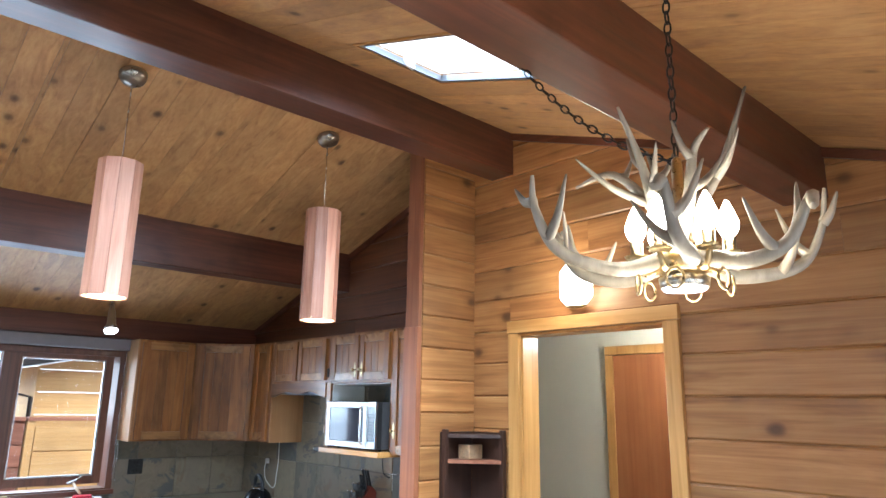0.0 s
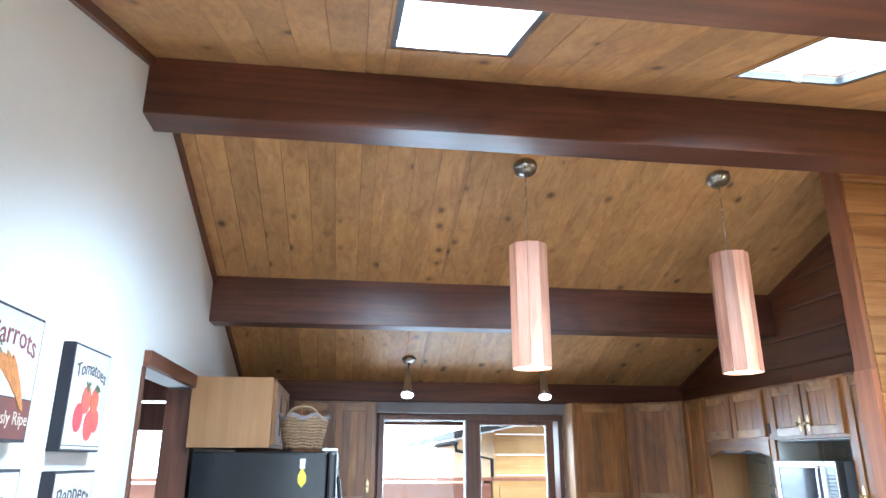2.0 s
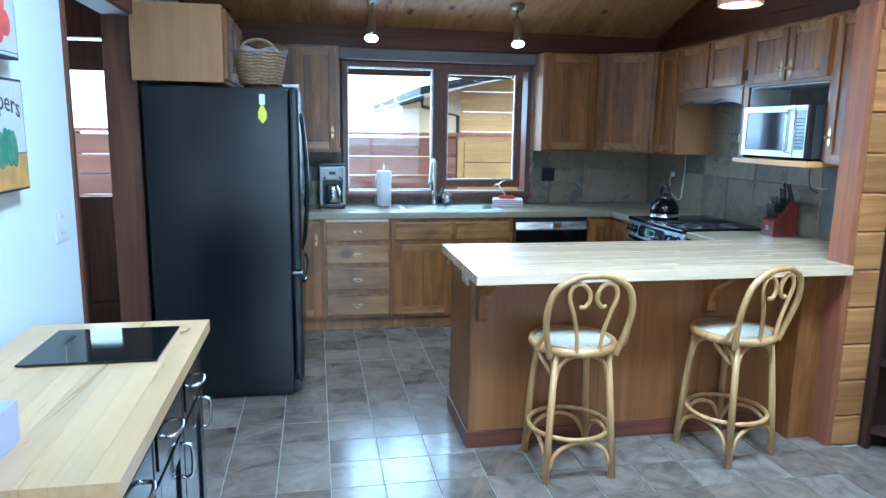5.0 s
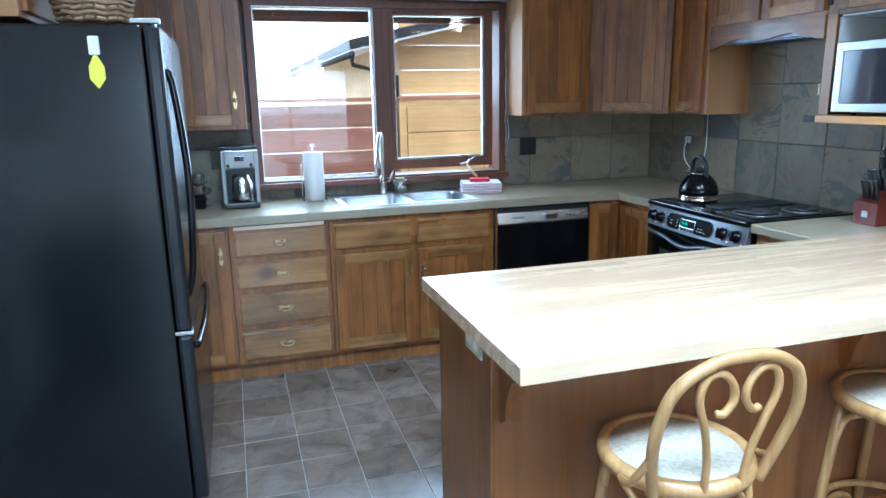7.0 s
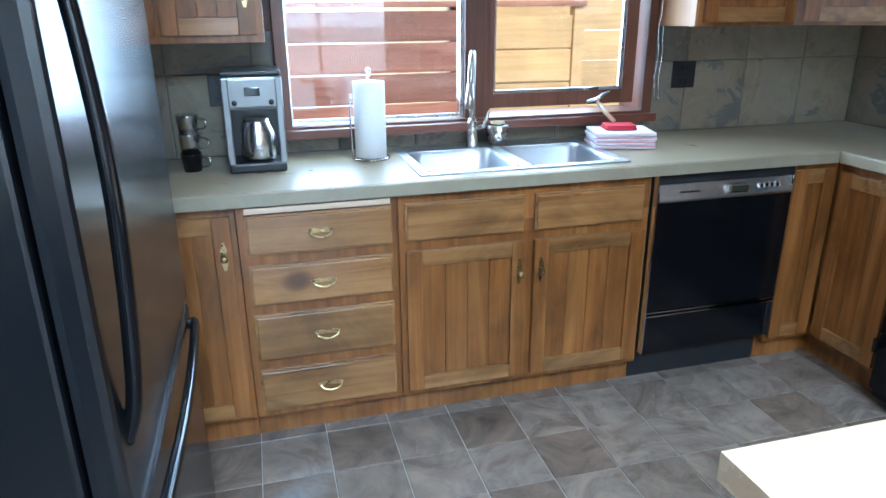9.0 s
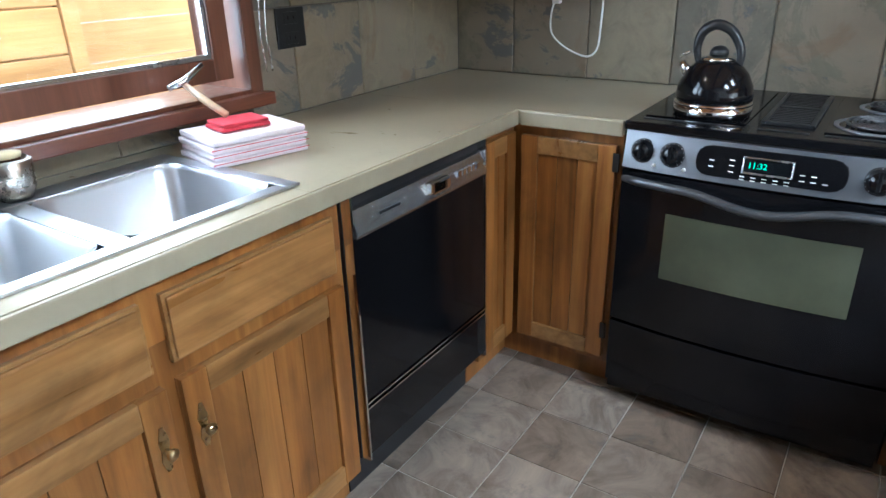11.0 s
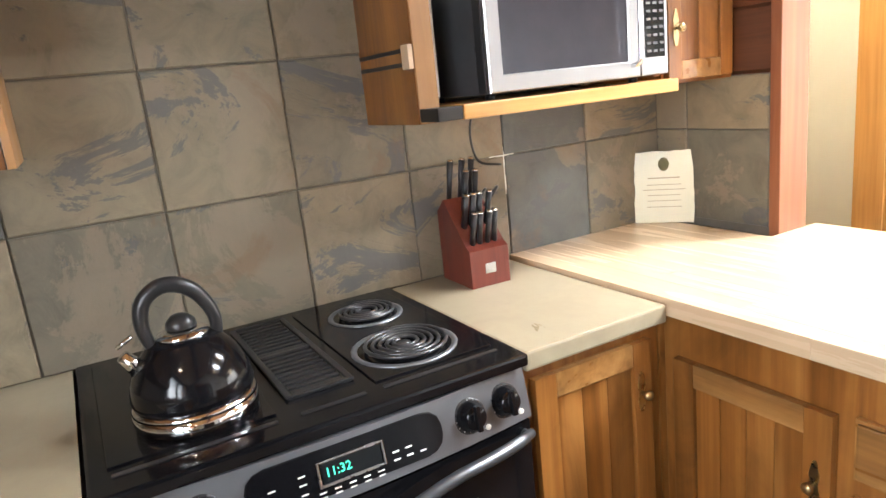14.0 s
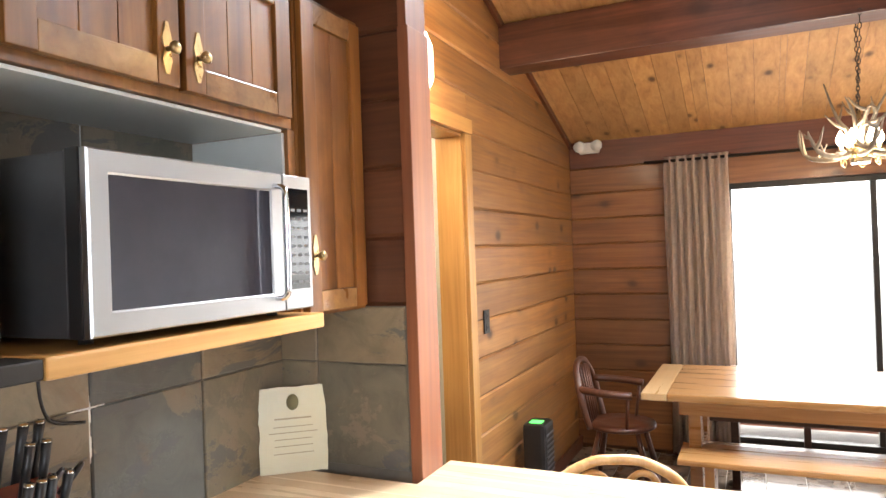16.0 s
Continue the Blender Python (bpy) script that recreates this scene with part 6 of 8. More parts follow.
def spot(x):
    s = thing("ceiling_spotlight", (x, 7.22, 2.16), "small brushed nickel spotlight on an angled arm", "spotlight", "kitchen spotlights")
    yc = 7.30
    bm = B()
    lathe(bm, [(0.015, -0.03), (0.05, -0.022), (0.056, -0.001)], (0, 0, 0), 20, m=Matrix.Translation((x + 0.02, yc, roof(yc) - 0.004)) @ Matrix.Rotation(-math.atan(SL), 4, "X"))
    part("canopy", bm, M_NICKEL, s)
    bm = B()
    tube(bm, [(x + 0.02, yc, roof(yc) - 0.03), (x + 0.015, yc - 0.01, 2.39), (x + 0.012, yc - 0.04, 2.36)], 0.008, 8)
    part("arm", bm, M_NICKEL, s)
    bm = B()
    tube(bm, [(x + 0.012, yc - 0.03, 2.375), (x + 0.008, yc - 0.06, 2.31), (x + 0.002, yc - 0.095, 2.22), (x, yc - 0.115, 2.175)], [0.014, 0.026, 0.032, 0.052], 18)
    part("shade", bm, M_NICKEL, s, "flared nickel shade")
    bm = B()
    d = Vector((-0.01, -0.12, -0.24)).normalized()
    c0 = Vector((x, yc - 0.115, 2.175))
    tube(bm, [c0 + d * 0.001, c0 + d * 0.004], 0.046, 18)
    part("bulb", bm, M_COOLB, s)
    return s


s1 = spot(1.594)
s2 = copy_thing(s1, Matrix.Translation((2.695, 7.22, 2.16)))
for x in (1.594, 2.695):
    lamp("spotlight", "SPOT", look((x, 7.17, 2.15), (x - 0.05, 6.9, 0.9)), 9, (1.0, 0.86, 0.66), size=0.04, cone=radians(95))

sc = thing("wall_sconce", (4.11, 4.06, 2.325), "glowing white octagonal glass wall lamp above the hall opening", "wall lamp")
mSc = Matrix.Translation((4.085, 4.06, 2.325)) @ Matrix.Diagonal((0.32, 1, 1, 1))
bm = B()
lathe(bm, [(0.065, -0.115), (0.106, -0.072), (0.106, 0.072), (0.065, 0.115)], (0, 0, 0), 8, m=mSc, smooth=False, spin=radians(22.5))
part("globe", bm, glow("frosted_lamp_glass", (1.0, 0.90, 0.72), 4.0, (0.9, 0.9, 0.85)), sc)
bm = B()
box(bm, XR - 0.02, XR - 0.001, 4.00, 4.12, 2.255, 2.395, 0.004)
lathe(bm, [(0.03, -0.135), (0.078, -0.116)], (0, 0, 0), 16, m=mSc)
part("bracket", bm, M_BRASS, sc)
lamp("sconce_light", "POINT", Matrix.Translation((3.90, 4.06, 2.325)), 7, (1.0, 0.80, 0.55), size=0.1)

# ---- antler chandelier ----
CX, CY, CZ = 2.348, 2.542, 1.903
ch = thing("antler_chandelier", (CX, CY, CZ), "antler chandelier with lit candle bulbs hanging from a chain", "chandelier")
M_ANTLER = wood("weathered_antler", (0.17, 0.135, 0.10), (0.28, 0.24, 0.19), (0.42, 0.37, 0.30), axis=2, vary=0.25, rough=0.45, grain=0.6)


def antler(ctrl, tines, r0, name="antler"):
    bm = B()
    pts = curve_pts(ctrl, 6)
    n = len(pts)
    tube(bm, pts, [r0 * (1 - 0.80 * (i / (n - 1)) ** 1.5) for i in range(n)], 8)
    for at, tip, bend in tines:
        p = pts[int(at * (n - 1))]
        tip = Vector(tip)
        mid = (p + tip) / 2 + Vector(bend)
        tp = curve_pts([p, mid, tip], 6)
        m2 = len(tp)
        tube(bm, tp, [r0 * 0.72 * (1 - 0.85 * (i / (m2 - 1)) ** 1.4) for i in range(m2)], 7)
    part(name, bm, M_ANTLER, ch)


def polar(a, r, z):
    return (CX + 0.90 * r * math.cos(a), CY + 0.90 * r * math.sin(a), CZ + 0.88 * z)


# outer antlers sweep low and outwards, inner ones stand tall
for deg, R, top, w in ((149, 0.345, 0.22, 0.22), (-31, 0.35, 0.25, -0.25), (205, 0.30, 0.15, -0.3), (95, 0.31, 0.20, 0.3), (268, 0.27, 0.13, 0.25), (28, 0.29, 0.19, -0.2)):
    a = radians(deg)
    antler([polar(a - w, 0.05, 0.06), polar(a - 0.5 * w, 0.15, 0.035), polar(a, R * 0.82, 0.065), polar(a + 0.15 * w, R * 0.98, 0.15), polar(a + 0.3 * w, R * 1.01, top)],
           [(0.60, polar(a + 0.22, R * 0.86, 0.17 + 0.2 * top), (0, 0, -0.02)), (0.42, polar(a - 0.40, R * 0.70, 0.15), (0, 0, -0.015)), (0.80, polar(a - 0.12, R * 1.06, top * 0.95), (0, 0, -0.012))], 0.0165)
for deg, R, top, w in ((152, 0.15, 0.40, 0.5), (-25, 0.19, 0.50, -0.6), (238, 0.11, 0.33, 0.6), (62, 0.14, 0.37, -0.5), (100, 0.24, 0.27, 0.3)):
    a = radians(deg)
    antler([polar(a - w, 0.04, 0.10), polar(a - 0.3 * w, 0.06, 0.19), polar(a, R * 0.62, 0.29), polar(a + 0.2 * w, R, top)],
           [(0.42, polar(a + 0.7, R * 0.95, 0.29), (0, 0, -0.015)), (0.66, polar(a - 0.6, R * 0.7, 0.36), (0, 0, -0.015))], 0.0145)
bm = B()
lathe(bm, [(0.02, 0.02), (0.05, 0.03), (0.055, 0.06), (0.03, 0.08), (0.015, 0.12), (0.010, 0.26), (0.0, 0.27)], (CX, CY, CZ), 16)
for i in range(6):
    a = radians(60 * i)
    tube(bm, curve_pts([polar(a, 0.04, 0.05), polar(a, 0.07, 0.03), polar(a, 0.09, 0.045), polar(a, 0.095, 0.065)], 3), 0.006, 6)
    tube(bm, [polar(a + 0.3 + 0.18 * math.cos(t), 0.10, 0.005 + 0.022 * math.sin(t)) for t in [2 * math.pi * k / 10 for k in range(10)]], 0.003, 5, closed=True)
part("frame", bm, M_BRASS, ch)
for i in range(6):
    a = radians(60 * i)
    bm = B()
    lathe(bm, [(0.022, 0.060), (0.024, 0.066), (0.012, 0.070), (0.012, 0.095)], tuple(Vector(polar(a, 0.095, 0)) ), 12)
    cu = part("candle_cup", bm, M_BRASS, ch)
    bm = B()
    lathe(bm, [(0.010, 0.095), (0.019, 0.110), (0.021, 0.125), (0.012, 0.150), (0.003, 0.168), (0, 0.170)], tuple(Vector(polar(a, 0.095, 0))), 12)
    part("bulb", bm, glow("candle_bulb", (1.0, 0.86, 0.62), 30.0) if i == 0 else bpy.data.materials["candle_bulb"], cu, "lit candle bulb")
bm = B()
lathe(bm, [(0.045, 0.0), (0.048, 0.02), (0.02, 0.03)], (CX, CY, CZ - 0.002), 18)
dl_ = part("downlight_housing", bm, M_NICKEL, ch)
bm = B()
lathe(bm, [(0.040, -0.003), (0.040, -0.0005), (0, -0.0005)], (CX, CY, CZ - 0.002), 18)
part("downlight_lens", bm, glow("cool_downlight", (0.75, 0.78, 1.0), 8.0), dl_)
lamp("chandelier_light", "POINT", Matrix.Translation((CX, CY, CZ - 0.03)), 14, (1.0, 0.80, 0.55), size=0.16)


def chain(name, p0, p1, sag, label, n=22):
    t_ = thing(name, tuple(p1), label, "chain")
    p0, p1 = Vector(p0), Vector(p1)
    for i in range(n):
        u = (i + 0.5) / n
        c = p0.lerp(p1, u) - Vector((0, 0, sag * 4 * u * (1 - u)))
        u2 = u + 0.01
        d = (p0.lerp(p1, u2) - Vector((0, 0, sag * 4 * u2 * (1 - u2))) - c).normalized()
        a, b = ring_frame(d)
        if i % 2:
            a = b
        L = (p1 - p0).length / n * 0.78
        bm = B()
        tube(bm, [c + d * (L * math.cos(t)) * 0.8 + a * (0.0075 * math.sin(t)) for t in [2 * math.pi * k / 10 for k in range(10)]], 0.0022, 5, closed=True)
        part("link", bm, M_IRON, t_)


chain("lamp_chain", (2.385, 2.985, 2.56), (CX + 0.01, CY, 2.16), 0.05, "swagged dark iron lamp chain running from the beam", 22)
chain("lamp_chain", (CX, CY, roof(CY) - 0.004), (CX, CY, CZ + 0.268), 0.0, "dark iron chain holding up the chandelier", 20)

# ---- bar stools ----


def stool(x, y):
    s = thing("bar_stool", (x, y, 0), "bentwood rattan bar stool with round cane seat and heart-curled back", "bar stool", "stools at the breakfast bar")
    H = 0.615
    feet = {}
    for sx in (-1, 1):
        for sy in (-1, 1):
            bm = B()
            tube(bm, [(x + sx * 0.155, y + sy * 0.155, 0.001), (x + sx * 0.140, y + sy * 0.140, 0.30), (x + sx * 0.120, y + sy * 0.120, H - 0.03)], [0.0165, 0.016, 0.015], 10)
            part("leg", bm, M_RATTAN, s)
    bm = B()
    tube(bm, [(x + 0.183 * math.cos(a), y + 0.183 * math.sin(a), 0.205) for a in [2 * math.pi * k / 32 for k in range(32)]], 0.011, 8, closed=True)
    part("foot_ring", bm, M_RATTAN, s)
    for k in range(4):
        a = radians(90 * k)
        ca, sa = math.cos(a), math.sin(a)

        def rot(u, v, z):
            return (x + u * ca - v * sa, y + u * sa + v * ca, z)
        bm = B()
        tube(bm, curve_pts([rot(0.152, -0.145, 0.06), rot(0.158, -0.10, 0.15), rot(0.165, 0, 0.185), rot(0.158, 0.10, 0.15), rot(0.152, 0.145, 0.06)], 5), 0.010, 7)
        part("lower_brace", bm, M_RATTAN, s)
        bm = B()
        tube(bm, curve_pts([rot(0.128, -0.122, 0.46), rot(0.128, -0.095, 0.54), rot(0.128, 0, 0.578), rot(0.128, 0.095, 0.54), rot(0.128, 0.122, 0.46)], 5), 0.010, 7)
        part("upper_brace", bm, M_RATTAN, s)
    bm = B()
    lathe(bm, [(0.165, H - 0.035), (0.192, H - 0.033), (0.198, H - 0.018), (0.192, H + 0.002), (0.170, H + 0.004), (0.166, H - 0.004)], (x, y, 0), 36)
    seat = part("seat_rim", bm, M_RATTAN, s)
    bm = B()
    lathe(bm, [(0.168, H - 0.012), (0.167, H - 0.003), (0.10, H + 0.001), (0, H + 0.002)], (x, y, 0), 36)
    part("cane_seat", bm, plain("woven_cane", (0.50, 0.44, 0.34), 0.6, spot=0.25, scale=90, bump=1.0), seat, "pale woven cane seat")
    T = 0.945
    bm = B()
    tube(bm, curve_pts([(x - 0.150, y - 0.130, H - 0.045), (x - 0.178, y - 0.155, H + 0.06), (x - 0.190, y - 0.185, H + 0.17), (x - 0.160, y - 0.205, H + 0.27), (x - 0.075, y - 0.217, T - 0.008), (x, y - 0.22, T), (x + 0.075, y - 0.217, T - 0.008), (x + 0.160, y - 0.205, H + 0.27), (x + 0.190, y - 0.185, H + 0.17), (x + 0.178, y - 0.155, H + 0.06), (x + 0.150, y - 0.130, H - 0.045)], 6), 0.0145, 10)
    part("back_hoop", bm, M_RATTAN, s)
    for sg in (-1, 1):
        bm = B()
        tube(bm, curve_pts([(x + sg * 0.050, y - 0.178, H - 0.03), (x + sg * 0.058, y - 0.190, H + 0.07), (x + sg * 0.080, y - 0.203, H + 0.16), (x + sg * 0.105, y - 0.210, H + 0.235), (x + sg * 0.092, y - 0.213, H + 0.285), (x + sg * 0.055, y - 0.214, H + 0.295), (x + sg * 0.022, y - 0.213, H + 0.265), (x + sg * 0.016, y - 0.211, H + 0.225), (x + sg * 0.038, y - 0.209, H + 0.195), (x + sg * 0.058, y - 0.209, H + 0.198)], 5), 0.0095, 8)
        part("back_curl", bm, M_RATTAN, s)
        bm = B()
        tube(bm, curve_pts([(x + sg * 0.186, y - 0.165, H + 0.09), (x + sg * 0.200, y - 0.11, H + 0.0), (x + sg * 0.185, y - 0.05, H - 0.03), (x + sg * 0.130, y - 0.10, H - 0.13)], 5), 0.010, 7)
        part("side_brace", bm, M_RATTAN, s)
    return s


s_a = stool(2.31, 4.90)
s_b = copy_thing(s_a, Matrix.Translation((3.14, 4.935, 0)) @ Matrix.Rotation(radians(18), 4, "Z"))

# ---- kitchen cart ----
ca = thing("kitchen_cart", (0.6, 3.75, 0), "black kitchen cart with a maple butcher-block top and chrome handles", "kitchen cart")
KX0, KX1, KY0, KY1, KZ = 0.30, 0.83, 3.33, 4.385, 0.90
bm = B()
box(bm, KX0 + 0.03, KX1 - 0.045, KY0 + 0.03, KY1 - 0.03, 0.09, 0.862, 0.003)
part("body", bm, M_BLACK, ca)
n = 9
for i in range(n):
    a, b = KX0 + (KX1 - KX0) * i / n, KX0 + (KX1 - KX0) * (i + 1) / n
    bm = B()
    box(bm, a + 0.0002, b - 0.0002, KY0, KY1, 0.863, KZ)
    part("stave", bm, M_BUTCH_Y, ca, "pale maple top stave")
for sx in (KX0 + 0.03, KX1 - 0.085):
    for sy in (KY0 + 0.035, KY1 - 0.075):
        bm = B()
        box(bm, sx, sx + 0.04, sy, sy + 0.04, 0.002, 0.089, 0.003)
        part("foot", bm, M_BLACK, ca)
mKc = wmat((KX1 - 0.044, 0, 0), (0, 1, 0), (1, 0, 0))
for a, b in ((KY0 + 0.045, 3.665), (3.675, 4.01), (4.02, KY1 - 0.045)):
    bm = B()
    box(bm, a, b, 0, 0.018, 0.695, 0.845, 0.003, mKc)
    box(bm, a + 0.03, b - 0.03, 0.018, 0.022, 0.72, 0.82, 0.003, mKc)
    dr = part("drawer_front", bm, M_BLACK, ca)
    c = (a + b) / 2
    bm = B()
    tube(bm, curve_pts([(c - 0.05, 0.02, 0.77), (c - 0.045, 0.042, 0.77), (c, 0.050, 0.768), (c + 0.045, 0.042, 0.77), (c + 0.05, 0.02, 0.77)], 4), 0.0055, 8, m=mKc)
    part("handle", bm, M_CHROME, dr, "chrome bow handle")
    bm = B()
    frame_boards(bm, a, b, 0.12, 0.685, 0.055, 0, 0.018, mKc)
    box(bm, a + 0.055, b - 0.055, 0.002, 0.010, 0.175, 0.63, 0, mKc)
    dr = part("door", bm, M_BLACK, ca)
    bm = B()
    tube(bm, curve_pts([(b - 0.03, 0.017, 0.66), (b - 0.03, 0.042, 0.655), (b - 0.03, 0.047, 0.61), (b - 0.03, 0.042, 0.565), (b - 0.03, 0.017, 0.56)], 4), 0.0055, 8, m=mKc)
    part("handle", bm, M_CHROME, dr, "chrome bow handle")
hp_ = thing("glass_trivet", (0.6, 4.13, KZ), "thin black glass cutting board on the cart top", "glass board")
bm = B()
box(bm, 0.405, 0.755, 3.978, 4.295, KZ + 0.002, KZ + 0.008, 0.002)
part("glass", bm, M_DARKGLASS, hp_)
bm = B()
for x, y in ((0.42, 3.995), (0.74, 3.995), (0.42, 4.28), (0.74, 4.28)):
    lathe(bm, [(0.006, KZ + 0.0003), (0.006, KZ + 0.0022)], (x, y, 0), 8)
part("feet", bm, M_BLACKPLAST, hp_)
bm = B()
tube(bm, [(0.768, 4.22, KZ + 0.006), (0.785, 4.225, KZ + 0.014), (0.790, 4.25, KZ + 0.012), (0.782, 4.27, KZ + 0.005)], 0.004, 6)
solid("metal_clip", bm, M_BRASS, "small bent metal clip lying on the cart top", "clip")

tb = thing("tissue_box", (0.54, 3.42, KZ), "pale lilac tissue box with a white tissue sticking out", "tissue box")
mT = Matrix.Translation((0.53, 3.42, KZ + 0.001)) @ Matrix.Rotation(radians(-2), 4, "Z")
M_LILAC = plain("lilac_card", (0.42, 0.42, 0.66), 0.7, spot=0.04)
bm = B()
w, l, h = 0.058, 0.115, 0.085
box(bm, -w, w, -l, l, 0, h, 0.002, mT)
part("box", bm, M_LILAC, tb)
bm = B()
lathe(bm, [(0.055, h + 0.0002), (0.055, h + 0.0008), (0, h + 0.0008)], (0, 0, 0), 24, m=mT, sx=0.45)
part("slot", bm, M_BLACKPLAST, tb)
bm = B()
rngt = random.Random(5)
G = 9
grid = []
for i in range(G):
    row = []
    for j in range(G):
        u, v = i / (G - 1), j / (G - 1)
        spread = 0.012 + 0.055 * math.sin(math.pi * min(1, v * 0.75))
        z = h + 0.002 + 0.15 * v - 0.03 * v * abs(u - 0.5) * 2 * (1 if v > 0.6 else 0)
        row.append(bm.verts.new(mT @ Vector((0.020 * math.sin(u * 9 + v * 2) * (0.5 + v) * (1 - 0.5 * v), (u - 0.5) * 2 * spread * (1.05 - 0.75 * v * v), z))))
    grid.append(row)
for i in range(G - 1):
    for j in range(G - 1):
        bm.faces.new((grid[i][j], grid[i + 1][j], grid[i + 1][j + 1], grid[i][j + 1])).smooth = True
r_ = bmesh.ops.solidify(bm, geom=bm.faces[:], thickness=0.0008)
part("tissue", bm, plain("soft_tissue", (0.80, 0.82, 0.84), 0.95, spot=0.02), tb)

# ---- canvas pictures ----
M_CANVAS_EDGE = plain("black_canvas_edge", (0.012, 0.011, 0.018), 0.5, spot=0.2)
M_PIC_BG = plain("aged_white_canvas", (0.62, 0.60, 0.58), 0.6, spot=0.1, scale=14, bump=0.4)
M_PIC_BROWN = plain("brown_painted_band", (0.16, 0.055, 0.045), 0.6, spot=0.25, scale=18)
M_PIC_OCHRE = plain("ochre_painted_band", (0.55, 0.30, 0.08), 0.6, spot=0.25, scale=18)
M_PIC_TEXT = plain("dark_red_lettering", (0.20, 0.05, 0.05), 0.6)
M_PIC_INK = plain("dark_ink_lettering", (0.05, 0.045, 0.05), 0.6)
M_PIC_CREAM = plain("cream_script", (0.60, 0.52, 0.42), 0.6)


def blob(bm, m, u, w, ru, rw, d0=0.0015, d1=0.003, ang=0.0, seg=12):
    pts = []
    for k in range(seg):
        a = 2 * math.pi * k / seg
        p, q = ru * math.cos(a), rw * math.sin(a)
        pts.append((u + p * math.cos(ang) - q * math.sin(ang), w + p * math.sin(ang) + q * math.cos(ang)))
    prism(bm, pts, d0, d1, m)


def picture(y0, z0, word, label, band, band_h, script="", text_mat=None):
    W = 0.335
    p = thing("canvas_picture", (XL, y0 + W / 2, z0), label, "picture", "vegetable pictures")
    bm = B()
    box(bm, y0, y0 + W, 0.001, 0.040, z0, z0 + W, 0.002, mW)
    part("stretcher_box", bm, M_CANVAS_EDGE, p)
    m = wmat((XL + 0.0402, y0, z0), (0, 1, 0), (1, 0, 0))
    bm = B()
    box(bm, 0.008, W - 0.008, 0, 0.0010, band_h, W - 0.008, 0, m)
    part("canvas", bm, M_PIC_BG, p)
    bm = B()
    box(bm, 0.008, W - 0.008, 0, 0.0010, 0.008, band_h - 0.003, 0, m)
    part("band", bm, band, p)
    mt = m @ Matrix(((1, 0, 0, W / 2), (0, 0, 1, 0.0016), (0, 1, 0, W - 0.068), (0, 0, 0, 1)))
    t = text_mesh("lettering", word, 0.085 if len(word) < 8 else 0.066, mt, text_mat or M_PIC_INK, p, bend=1.3)
    if script:
        mt = m @ Matrix(((1, 0, 0, W / 2), (0, 0, 1, 0.0016), (0, 1, 0, band_h * 0.52), (0, 0, 0, 1)))
        text_mesh("script", script, 0.048, mt, M_PIC_CREAM, p)
    return p, m


rngp = random.Random(8)
p, m = picture(3.575, 1.736, "Carrots", "square canvas picture of a carrot bunch reading Carrots", M_PIC_BROWN, 0.112, "Deliciously Ripe", M_PIC_TEXT)
for i in range(9):
    bm = B()
    a = radians(-22 - i * 4)
    blob(bm, m, 0.14 + i * 0.011, 0.185 - i * 0.005 + rngp.uniform(-0.006, 0.006), 0.085, 0.012, 0.0012, 0.0018 + 0.0003 * i, ang=a)
    part("carrot", bm, plain("carrot_paint_" + str(i), (0.45 + 0.03 * (i % 3), 0.20, 0.06), 0.6, spot=0.3, scale=60), p)
bm = B()
for i in range(60):
    blob(bm, m, 0.068 + rngp.gauss(0, 0.018), 0.205 + rngp.gauss(0, 0.022), 0.010, 0.0028, 0.0015, 0.0022 + 0.00002 * i, rngp.uniform(0, 3.1), 6)
part("carrot_leaves", bm, plain("leaf_paint", (0.10, 0.15, 0.08), 0.6, spot=0.4, scale=60), p)

p, m = picture(4.147, 1.717, "Tomatoes", "square canvas picture of red tomatoes reading Tomatoes", M_PIC_BG, 0.02)
for i, (u, w, r) in enumerate(((0.10, 0.105, 0.046), (0.20, 0.085, 0.050), (0.255, 0.10, 0.038), (0.15, 0.165, 0.046), (0.225, 0.165, 0.042))):
    bm = B()
    blob(bm, m, u, w, r * 0.85, r, 0.0015, 0.0022 + 0.0002 * i, seg=18)
    part("tomato", bm, plain("tomato_paint_" + str(i), (0.62, 0.05 + 0.02 * i, 0.06), 0.5, spot=0.35, scale=18), p)
bm = B()
for i in range(10):
    blob(bm, m, 0.15 + 0.09 * (i % 2) + rngp.uniform(-0.02, 0.02), 0.205 + rngp.uniform(-0.01, 0.012), 0.016, 0.004, 0.0015, 0.0034, rngp.uniform(0, 3), 6)
part("tomato_leaves", bm, bpy.data.materials["leaf_paint"], p)

p, m = picture(3.585, 1.334, "Artichokes", "square canvas picture of an artichoke reading Artichokes", M_PIC_BROWN, 0.115)
bm = B()
for cu0, cw0, ru0, rw0, nleaf in ((0.125, 0.135, 0.062, 0.066, 16), (0.215, 0.155, 0.068, 0.080, 20)):
    for lvl in range(9):
        f = 1 - lvl / 9
        for k in range(nleaf):
            a = 2 * math.pi * (k + 0.5 * (lvl % 2)) / nleaf
            u = cu0 + ru0 * f * math.cos(a) + rngp.uniform(-0.003, 0.003)
            w = cw0 + rw0 * f * math.sin(a) + 0.010 * (1 - f) + rngp.uniform(-0.003, 0.003)
            blob(bm, m, u, w, 0.014, 0.007, 0.0015, 0.0022 + 0.00022 * lvl + 0.000004 * k, a * 0.4 + 1.2, 6)
blob(bm, m, 0.105, 0.075, 0.008, 0.035, 0.0015, 0.0021, -0.2, 8)
part("artichoke", bm, plain("artichoke_paint", (0.10, 0.125, 0.115), 0.6, spot=0.5, scale=50), p)

